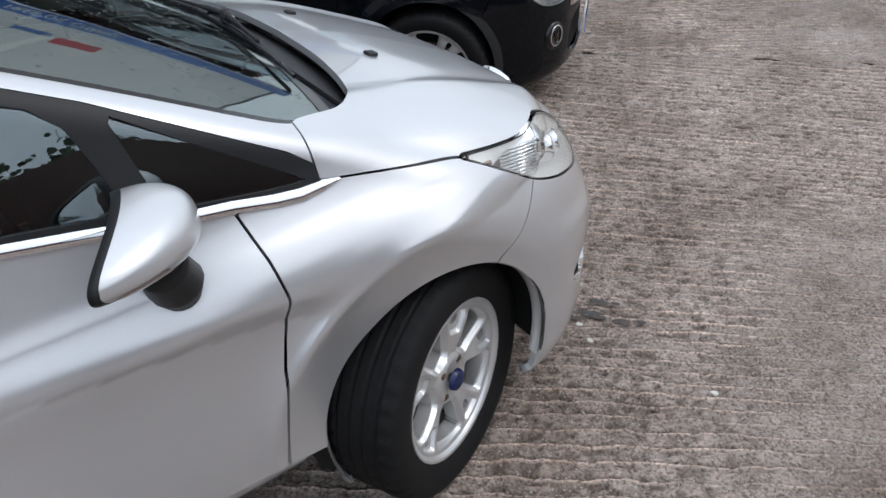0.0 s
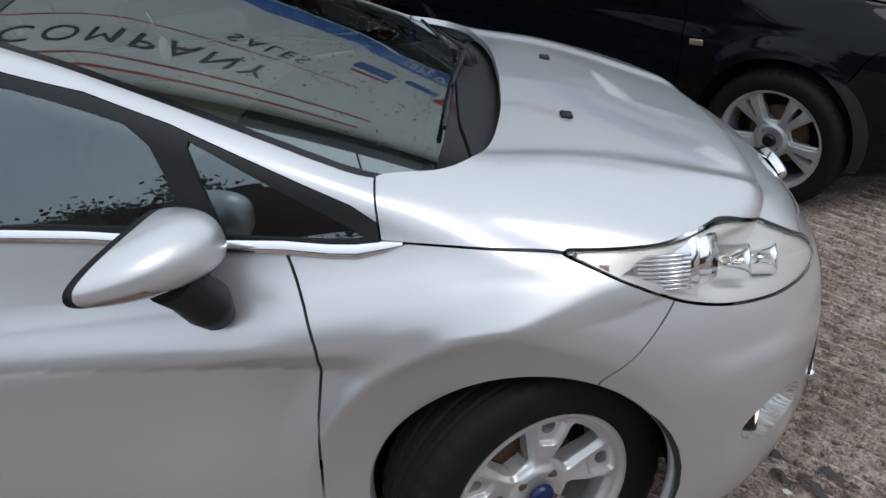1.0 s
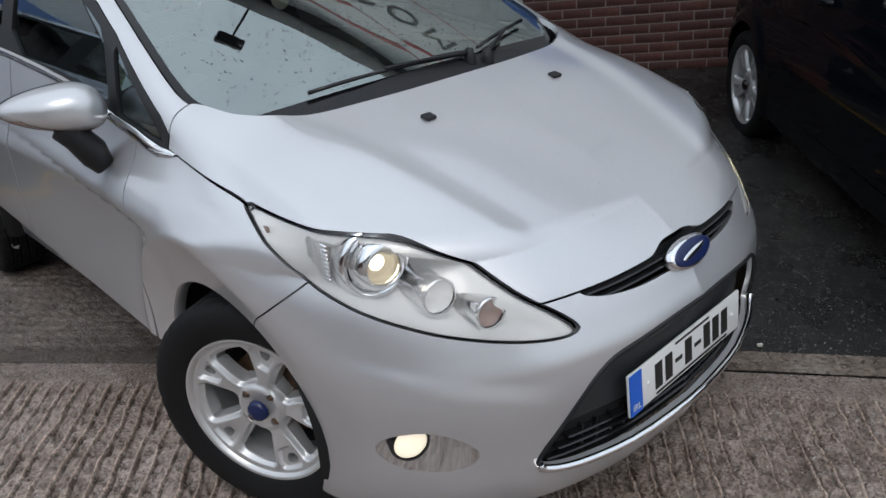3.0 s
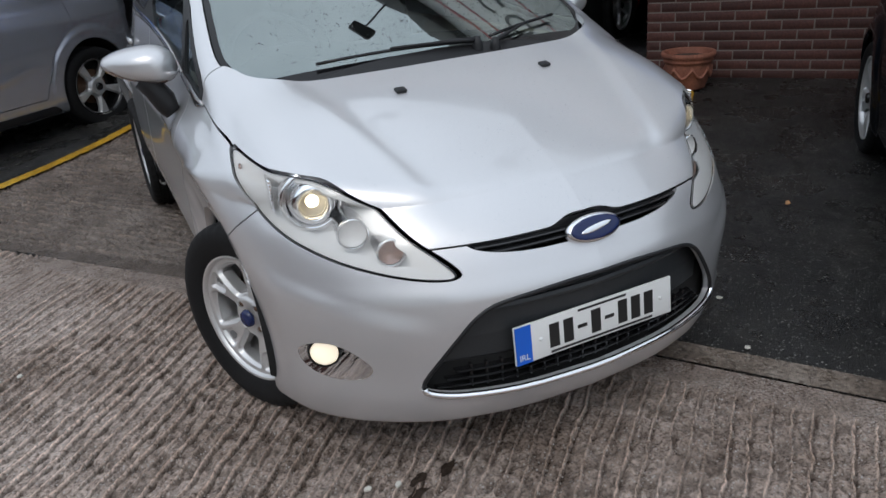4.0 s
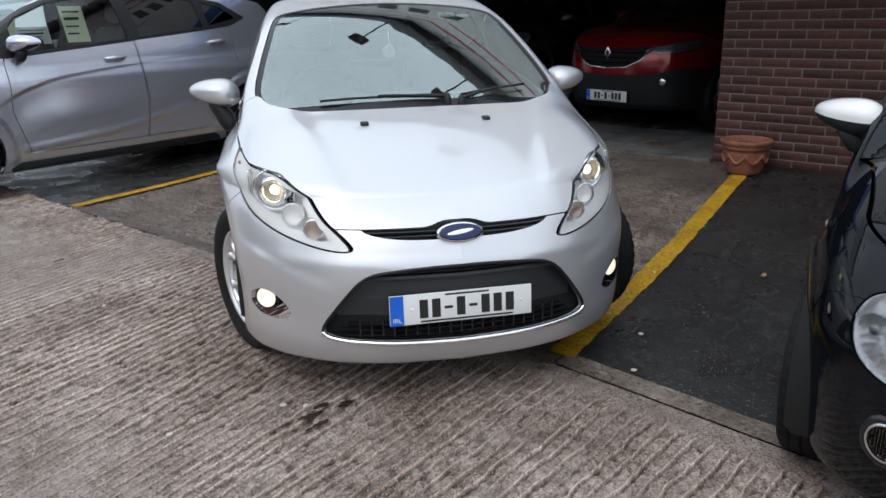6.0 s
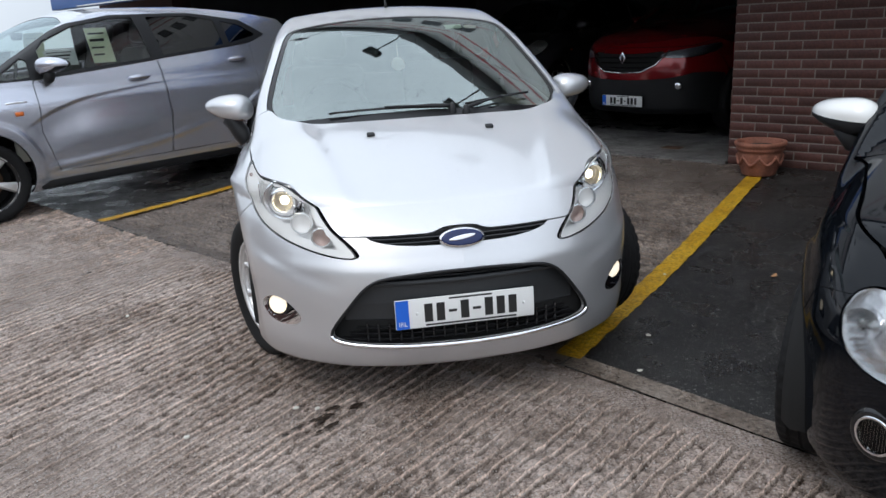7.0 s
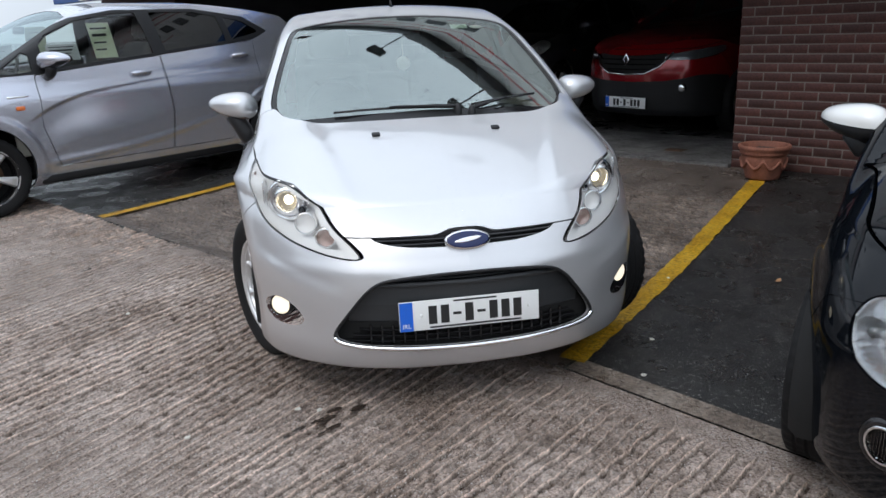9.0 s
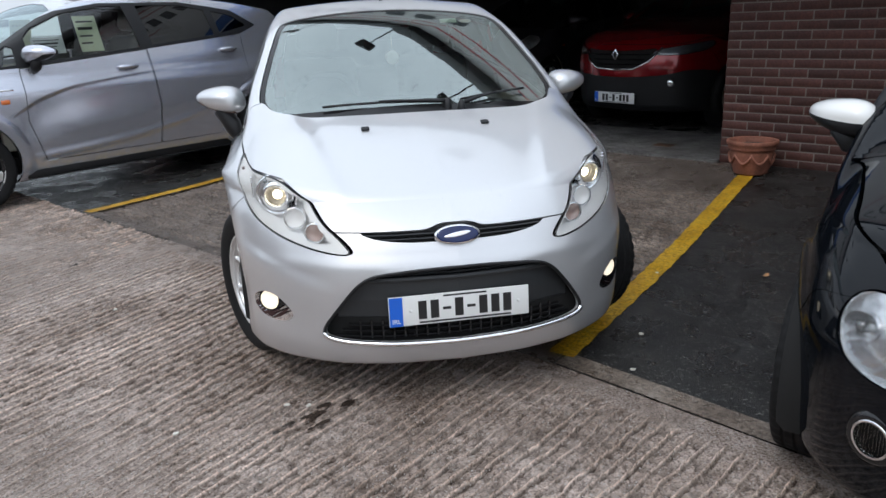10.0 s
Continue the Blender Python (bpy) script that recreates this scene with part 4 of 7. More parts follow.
    part("grille_trim", edge_tube(sh, lower, lambda x, z: z < 0.345, 0.0095, 0.004), CHROME, car, "chrome strip round the lower grille")
    part("grille_surround", edge_tube(sh, lower, lambda x, z: z > 0.325, 0.006, -0.001), BLACK_PLASTIC, car)
    part("upper_grille", grille_back(sh, np.array([(-0.33, 0.665), (0.33, 0.683)]), 0.024), BLACK_PLASTIC, car, "narrow black upper grille")
    for i in range(2):
        part("upper_grille_slat", cross_bar(sh, 0.664 + 0.014 * i, 0.006, 0.29 + 0.03 * i, 0.006), GLOSS_BLACK, car)
    number_plate(car, pose(0, -0.795, 0.405, -4, 0, 0))
    badge = part("badge", oval(0.084, 0.037, 0.012), CHROME, car, "oval chrome badge with a blue field", pose(0, front_y(sh, 0, 0.672) - 0.010, 0.672, -24, 0, 0))
    part("badge_field", oval(0.076, 0.030, 0.004), BADGE_BLUE, badge, m=pose(0, -0.0105, 0))
    part("badge_line", oval(0.050, 0.0085, 0.003), CHROME, badge, m=pose(0, -0.0135, 0, 0, -8, 0))
    for s in (-1, 1):
        noz_z = 0.982
        part("washer_jet", washer_jet(), BLACK_PLASTIC, car, m=pose(s * 0.252, -0.20, noz_z - 0.004, 14, 0, 0))

    # lamps
    for s in (-1, 1):
        head_lamp(car, sh, lenses[s], lamp, s)
        fog_lamp(car, sh, pockets[s], fog, s)

    # the scuttle and the wipers
    scuttle = sh.screen(-0.07, 0.16, 0.66)
    sx, sy = np.abs(scuttle[0][:, 0]), scuttle[0][:, 1]
    scuttle = clip_mesh(scuttle, spline(sx, (0, 0.055), (0.30, 0.050), (0.42, 0.035), (0.52, 0.02), (0.60, 0.0)) - sy)
    part("scuttle", solid("scuttle", scuttle, BLACK_PLASTIC, 0.01, 0.004), None, car, "black plastic scuttle under the windscreen")
    for x0, y0, x1, y1 in ((0.14, 0.03, -0.41, 0.080), (0.20, 0.015, 0.53, 0.160)):
        wiper(car, sh, x0, y0, x1, y1)

    # door mirrors and wheels
    for s in (-1, 1):
        mir = mirror_housing(car, pose(s * 0.884, 0.552, 1.060), SILVER, s, (0.120, 0.105, 0.084))
        foot = tube([(0, 0.0, -0.035), (-s * 0.03, -0.01, -0.075), (-s * 0.065, -0.025, -0.125), (-s * 0.085, -0.03, -0.165)], [0.05, 0.045, 0.05, 0.035], 16)
        bmesh.ops.scale(foot, verts=foot.verts[:], vec=(0.8, 1.0, 1.0))
        part("mirror_foot", foot, BLACK_PLASTIC, mir, "black mirror foot")
        w = alloy_wheel(car, pose(s * 0.722, 0, sh.hub, 0, 0, 25), 0.318, 0.217, 0.20, five_twin, BADGE_BLUE, face=s)
        alloy_wheel(car, pose(s * 0.745, sh.base, sh.hub), 0.318, 0.217, 0.20, five_twin, BADGE_BLUE, face=s)
    part("aerial", tube([(0, 1.22, 1.515), (0, 1.26, 1.56), (0, 1.33, 1.66)], [0.010, 0.004, 0.002], 8), BLACK_PLASTIC, car)
    cabin(car, 0.0)
    rain(car, scr, bonnet, full)
    return car


def half_width(sh, ys, zs):
    n = len(ys)
    O = np.stack([np.zeros(n), np.array(ys, float), np.array(zs, float)], 1)
    return sh.cast(O, np.tile(np.array([1.0, 0, 0]), (n, 1)), 1.3)[:, 0]


def fronts(sh, xs, zs):
    n = len(xs)
    O = np.stack([np.array(xs, float), np.zeros(n), np.array(zs, float)], 1)
    return sh.cast(O, np.tile(np.array([0, -1.0, 0]), (n, 1)), 1.3)[:, 1]


def rain(car, scr, bonnet, full):
    """Beads of rain that stand on the windscreen and the bonnet."""
    rnd = np.random.RandomState(4)
    bead = lathe([(0.0, 0.30), (0.45, 0.25), (0.8, 0.12), (1.0, 0.0)], 7)
    bv = np.array([v.co[:] for v in bead.verts])
    bead.faces.ensure_lookup_table()
    bf = [[v.index for v in f.verts] for f in bead.faces]
    bead.free()
    for mesh, count, size, lift, name in ((scr, 5200, 0.0024, -0.0035, "rain_on_glass"), (bonnet, 900, 0.0013, 0.0, "rain_on_paint")):
        V, N, T = mesh
        pick = T[rnd.randint(0, len(T), count)]
        w = rnd.dirichlet((1, 1, 1), count)
        P = (V[pick] * w[:, :, None]).sum(1)
        n = N[pick[:, 0]]
        verts, faces = [], []
        for k in range(count):
            if mesh is scr and (P[k, 1] > 0.30 + 0.35 * rnd.rand() or rnd.rand() < 0.25 + 0.5 * abs(P[k, 0])):
                continue
            r = size * (0.5 + rnd.rand() ** 2)
            a = np.cross(n[k], (1, 0, 0))
            a /= np.linalg.norm(a)
            b = np.cross(n[k], a)
            base = len(verts)
            q = P[k] + n[k] * lift + r * (bv[:, :1] * a * 1.35 + bv[:, 1:2] * b + bv[:, 2:] * n[k])
            verts += q.tolist()
            faces += [[base + i for i in f] for f in bf]
        me = bpy.data.meshes.new(name)
        me.from_pydata(verts, [], faces)
        me.polygons.foreach_set("use_smooth", np.ones(len(me.polygons), bool))
        me.materials.append(WATER)
        ob = tagged(part(name, me, None, car), "beads of rain water", kind="stuff")
        ob.visible_shadow = False


def lip_x(sh, y, z):
    """The half width of a body at a height and length."""
    P = sh.cast(np.array([[0.0, y, z]]), np.array([[1.0, 0.0, 0.0]]), 1.3)
    return float(P[0, 0])


def front_y(sh, x, z):
    P = sh.cast(np.array([[x, 0.0, z]]), np.array([[0.0, -1.0, 0.0]]), 1.3)
    return float(P[0, 1])


def door_pull():
    bm = box(-0.009, 0.009, -0.10, 0.10, -0.014, 0.014, 0.009)
    return bm


def oval(a, b, depth):
    bm = lathe([(0.0, -depth), (0.8, -depth), (0.93, -depth * 0.8), (1.0, -depth * 0.3), (1.0, depth)], 48, "y")
    bmesh.ops.scale(bm, verts=bm.verts[:], vec=(a, 1, b))
    return bm


def washer_jet():
    bm = box(-0.017, 0.017, -0.014, 0.016, 0.0, 0.012, 0.005)
    return bm


def cross_bar(sh, z, h, half, back):
    """A bar across the grille that follows the curve of the nose."""
    bm = bmesh.new()
    n = 24
    rings = []
    xs = [-half + 2 * half * i / n for i in range(n + 1)]
    for x, y in zip(xs, fronts(sh, xs, [z] * (n + 1)) + back):
        rings.append([bm.verts.new((x, y + dy, z + dz)) for dy, dz in ((0.0, -h / 2 + h * 0.1), (-0.004, 0), (0.0, h / 2 - h * 0.1), (0.012, h / 2), (0.03, h / 2), (0.03, -h / 2), (0.012, -h / 2))])
    for p, q in zip(rings, rings[1:]):
        for i in range(7):
            bm.faces.new((p[i], p[(i + 1) % 7], q[(i + 1) % 7], q[i]))
    bm.faces.new(rings[0])
    bm.faces.new(rings[-1][::-1])
    bmesh.ops.recalc_face_normals(bm, faces=bm.faces[:])
    return bm


def grille_back(sh, outline, back):
    """A curved plate behind an opening, a little larger than it."""
    x0, x1 = outline[:, 0].min() - 0.02, outline[:, 0].max() + 0.02
    z0, z1 = outline[:, 1].min() - 0.02, outline[:, 1].max() + 0.02
    bm = bmesh.new()
    nx, nz = 40, 8
    xs = [x0 + (x1 - x0) * i / nx for i in range(nx + 1)]
    ys = fronts(sh, xs, [(z0 + z1) / 2] * (nx + 1)) + back
    g = [[bm.verts.new((x, y, z0 + (z1 - z0) * j / nz)) for x, y in zip(xs, ys)] for j in range(nz + 1)]
    for j in range(nz):
        for i in range(nx):
            bm.faces.new((g[j][i], g[j][i + 1], g[j + 1][i + 1], g[j + 1][i]))
    return bm


def edge_tube(sh, outline, keep, radius, out):
    """A round strip on the skin along the part of an outline that keep accepts."""
    pts = [(x, z) for x, z in outline]
    flags = [keep(x, z) for x, z in pts]
    k = next(i for i in range(len(pts)) if flags[i] and not flags[i - 1])
    run = []
    for i in range(len(pts)):
        x, z = pts[(k + i) % len(pts)]
        if not keep(x, z):
            break
        run.append((x, z))
    ys = fronts(sh, [p[0] for p in run], [p[1] for p in run]) - out
    return tube([(x, y, z) for (x, z), y in zip(run, ys)], radius, 8)


def head_lamp(car, sh, lens, outline, s):
    """head_lamp > lens, seal, bowl, projector, chrome tubes."""
    seal = bmesh.new()
    V, N, T = lens
    hl = part("head_lamp", solid("head_lamp", lens, LAMP_GLASS, 0.006), None, car, "clear head lamp with chrome reflectors, lit")
    hl.visible_shadow = False
    deep = step01(inside(V[:, 1], V[:, 2], outline), 0.0, 0.035) * (0.35 + 0.65 * step01(V[:, 1], -0.16, -0.30))
    inner = (V - N * 0.105 * deep[:, None] - N * 0.004, N, T)
    part("lamp_bowl", solid("lamp_bowl", inner, LAMP_TRIM, 0), None, hl, "bright metallic lamp bowl")
    rim_mesh = clip_mesh(lens, 0.0035 - inside(V[:, 1], V[:, 2], outline))
    part("lamp_seal", solid("lamp_seal", rim_mesh, GLOSS_BLACK, 0, -0.003), None, hl, "black seal round the lamp")
    ax = Vector((s * 0.20, -0.98, 0.0)).normalized()
    rot = Vector((0, -1, 0)).rotation_difference(ax).to_matrix().to_4x4()

    def at(y, z, deep):
        x = lip_x(sh, y, z)
        n = sh.normals(np.array([[x, y, z]]))[0]
        return Matrix.Translation((s * (x - n[0] * deep), y - n[1] * deep, z - n[2] * deep)) @ rot
    # low beam: white collar, ribbed chrome ring, lens
    p = at(-0.438, 0.785, 0.066) @ Matrix.Scale(1.12, 4)
    part("projector_collar", lathe([(0.062, -0.004), (0.064, 0.01), (0.066, 0.05), (0.058, 0.10), (0.03, 0.12), (0.0, 0.12)], 40, "y"), LAMP_TRIM, hl, "satin white lamp collar", p)
    part("projector_bezel", lathe([(0.060, -0.004), (0.066, -0.012), (0.074, -0.010), (0.078, 0.004), (0.079, 0.030), (0.070, 0.05)], 56, "y"), REFLECTOR, hl, "bright outer bezel", p)
    ring = lathe([(0.034, -0.040), (0.040, -0.044), (0.050, -0.030), (0.062, -0.004), (0.060, 0.0), (0.036, -0.012)], 72, "y", True)
    for v in ring.verts:
        r = math.hypot(v.co.x, v.co.z)
        if 0.045 < r < 0.056 and round(math.atan2(v.co.z, v.co.x) / (2 * math.pi) * 72) % 2:
            v.co.y += 0.004
    part("projector_ring", ring, REFLECTOR, hl, "ribbed chrome ring", p)
    part("projector_lens", lathe([(0.0, -0.050), (0.014, -0.047), (0.026, -0.038), (0.034, -0.022), (0.035, 0.0)], 32, "y"), LENS_GLASS, hl, "round projector lens", p)
    part("projector_bulb", lathe([(0.0, -0.008), (0.016, -0.008)], 24, "y"), LAMP_ON, hl, m=p)
    # main beam and signal: chrome tubes with a rim
    for y, z, r, length in ((-0.552, 0.742, 0.041, 0.12), (-0.638, 0.696, 0.037, 0.12)):
        p = at(y, z, 0.048)
        part("chrome_tube", lathe([(r - 0.004, -0.010), (r, -0.012), (r + 0.002, -0.006), (r, 0.004), (r - 0.001, length), (0.0, length)], 36, "y"), REFLECTOR, hl, "chrome lamp tube", p)
        part("tube_lens", lathe([(0.0, 0.006), (r * 0.5, 0.004), (r - 0.004, -0.004)], 28, "y"), LAMP_TRIM if y > -0.6 else AMBER_CLEAR, hl, m=p)
    # ribbed reflector behind the low beam
    p = at(-0.335, 0.815, 0.026)
    for i in range(9):
        rib = tube([(0.0, 0.055, 0), (0.0, 0.0, 0), (-s * 0.006, -0.045, 0)], 0.0034, 6)
        part("reflector_rib", rib, REFLECTOR, hl, m=p @ pose(0, 0.0, -0.040 + 0.0095 * i))
    p = at(-0.20, 0.868, 0.014)
    part("side_marker", box(-0.004, 0.004, -0.012, 0.012, -0.006, 0.006, 0.002), AMBER_CLEAR, hl, m=p)


def fog_lamp(car, sh, pocket, outline, s):
    """fog_lamp > pocket, ring, lens, bulb."""
    V, N, T = pocket
    d = step01(inside(V[:, 1], V[:, 2], outline), 0.0, 0.014)
    bowl = (V - N * 0.080 * d[:, None], sh.normals(V) * 0.6 + 0.4 * N, T)
    fl = part("fog_lamp", solid("fog_lamp", bowl, CHROME, 0), None, car, "round fog lamp lit in a bright plated recess")
    y, z = -0.535, 0.400
    x = lip_x(sh, y, z)
    n = sh.normals(np.array([[x, y, z]]))[0]
    ax = Vector((s * 0.42, -0.9, 0.05)).normalized()
    p = Matrix.Translation((s * (x - n[0] * 0.026), y - n[1] * 0.026, z - n[2] * 0.026)) @ Vector((0, -1, 0)).rotation_difference(ax).to_matrix().to_4x4()
    part("fog_ring", lathe([(0.038, -0.006), (0.043, -0.006), (0.047, 0.004), (0.047, 0.05)], 32, "y"), GLOSS_BLACK, fl, m=p)
    part("fog_glass", lathe([(0.0, -0.010), (0.018, -0.008), (0.030, -0.004), (0.039, 0.0)], 32, "y"), FOG_ON, fl, "glowing fog lamp glass", p)


def wiper(car, sh, x0, y0, x1, y1):
    """wiper > arm, blade, pivot."""
    def on(x, y, up):
        z = float(sh.cast(np.array([[x, y, 0.6]]), np.array([[0.0, 0.0, 1.0]]), 1.2, True)[0, 2])
        return (x, y, z + up)
    n = 6
    arm = [on(x0 + (x1 - x0) * 0.55 * i / n, y0 + (y1 - y0) * 0.62 * i / n, 0.030 - 0.006 * i / n) for i in range(n + 1)]
    wp = part("wiper", tube(arm, [0.009] * 3 + [0.005] * (n - 2), 8), BLACK_PLASTIC, car, "black windscreen wiper")
    bx, by = x0 + (x1 - x0) * 0.02, y0 + (y1 - y0) * 0.32
    bl = [on(bx + (x1 - bx) * i / n, by + (y1 - by) * i / n, 0.016) for i in range(n + 1)]
    part("wiper_blade", tube(bl, 0.0058, 6), GLOSS_BLACK, wp, "rubber wiper blade")
    part("wiper_pivot", lathe([(0, 0.05), (0.012, 0.045), (0.018, 0.02), (0.02, 0.0)], 20, "z"), BLACK_PLASTIC, wp, m=Matrix.Translation(on(x0, y0, -0.005)))


def cabin(car, dy):
    """What shows through the glass: dashboard, wheel, seats, lining, floor."""
    part("dashboard", dash_mesh(), DASH, car, "dark grey dashboard", pose(0, dy, 0))
    part("steering_wheel", ring_bar(0.18, 0.016), DASH, car, "black steering wheel", pose(-0.36, 0.80 + dy, 0.98, 65, 0, 0))
    for s in (-1, 1):
        seat = part("front_seat", box(-0.24, 0.24, -0.25, 0.25, -0.10, 0.10, 0.06, seg=3), CLOTH, car, "dark cloth front seat", pose(s * 0.36, 1.25 + dy, 0.55))
        part("seat_back", box(-0.23, 0.23, -0.06, 0.07, 0.0, 0.62, 0.06, seg=3), CLOTH, seat, m=pose(0, 0.24, 0.05, -18, 0, 0))
        part("headrest", box(-0.13, 0.13, -0.045, 0.05, 0.0, 0.18, 0.045, seg=3), CLOTH, seat, m=pose(0, 0.44, 0.68, -14, 0, 0))
        part("door_card", box(s * 0.69 - 0.02, s * 0.69 + 0.02, 0.42 + dy, 2.3 + dy, 0.4, 0.98, 0.015), CREAM, car, "cream door lining")
    part("rear_seat", box(-0.6, 0.6, 2.05 + dy, 2.25 + dy, 0.45, 1.10, 0.06, seg=3), CLOTH, car, "dark cloth rear seat")
    if car.name.startswith("silver"):
        glass_papers(car)
    part("rear_view_mirror", box(-0.11, 0.11, -0.012, 0.012, -0.03, 0.03, 0.012), GLOSS_BLACK, car, m=pose(0, 0.83 + dy, 1.33, -8, 0, 0))
    part("floor_pan", box(-0.68, 0.68, 0.3 + dy, 2.7 + dy, 0.26, 0.34), DARK, car)


def glass_papers(car):
    """Stickers behind the top of the windscreen and a round freshener hung in the middle."""
    def tilt(x, y, z):
        return Matrix.Translation((x, y, z)) @ pose(0, 0, 0, 24, 0, 0)
    part("sticker", box(-0.045, 0.045, -0.026, 0.026, -0.0004, 0.0004), STICKER_GREEN, car, "pale green square sticker on the glass", tilt(0.318, 0.855, 1.392))
    rim = lathe([(0.0, 0.0005), (0.028, 0.0005), (0.028, -0.0005)], 32, "z")
    bmesh.ops.scale(rim, verts=rim.verts[:], vec=(1.25, 0.8, 1.0))
    part("sticker", rim, STICKER_CREAM, car, "cream oval sticker on the glass", tilt(0.412, 0.862, 1.387))
    part("air_freshener", lathe([(0.0, -0.003), (0.034, -0.002), (0.036, 0.0), (0.034, 0.002), (0.0, 0.003)], 36, "y"), STICKER_CREAM, car, "round white air freshener on a cord", pose(0.0, 0.80, 1.215))
    part("freshener_cord", tube([(0.0, 0.80, 1.25), (0.0, 0.82, 1.33)], 0.0012, 6), STICKER_CREAM, car)


STICKER_GREEN = material("sticker_green", (0.72, 0.84, 0.70), rough=0.6, grain=0.03)
STICKER_CREAM = material("sticker_cream", (0.84, 0.83, 0.74), rough=0.6, grain=0.03)


def dash_mesh():
    bm = bmesh.new()
    prof = [(0.16, 0.90), (0.30, 1.00), (0.45, 1.035), (0.60, 1.03), (0.68, 0.99), (0.70, 0.88), (0.66, 0.62), (0.40, 0.5)]
    rings = []
    for i in range(25):
        x = -0.66 + 1.32 * i / 24
        hump = 0.05 * math.exp(-((x + 0.36) / 0.16) ** 2)
        rings.append([bm.verts.new((x, y, z + (hump if z > 0.95 and y > 0.4 else 0) - 0.06 * (x / 0.66) ** 2)) for y, z in prof])
    for p, q in zip(rings, rings[1:]):
        for i in range(len(prof) - 1):
            f = bm.faces.new((p[i], p[i + 1], q[i + 1], q[i]))
            f.smooth = True
    bmesh.ops.recalc_face_normals(bm, faces=bm.faces[:])
    return bm


def ring_bar(r, t):
    bm = lathe([(r + t * math.cos(a), t * math.sin(a)) for a in [2 * math.pi * i / 10 for i in range(10)]], 40, "z", True)
    box(-r, r, -0.02, 0.02, -0.02, 0.0, 0.008, bm)
    join(bm, lathe([(0, 0.01), (0.05, 0.005), (0.06, -0.02), (0.05, -0.05)], 20, "z"))
    return bm


WATER = glass("rain_water", (0.80, 0.83, 0.84), ior=1.45)
LENS_GLASS = glass("projector_glass", (0.95, 0.95, 0.93), ior=1.9)
FOG_ON = glow("fog_lamp_on", (1.0, 0.88, 0.68), 0.85)
RED_LENS = material("red_lens", (0.3, 0.01, 0.01), rough=0.15, coat=1.0)

build_hatch(pose(0, 0, 0))


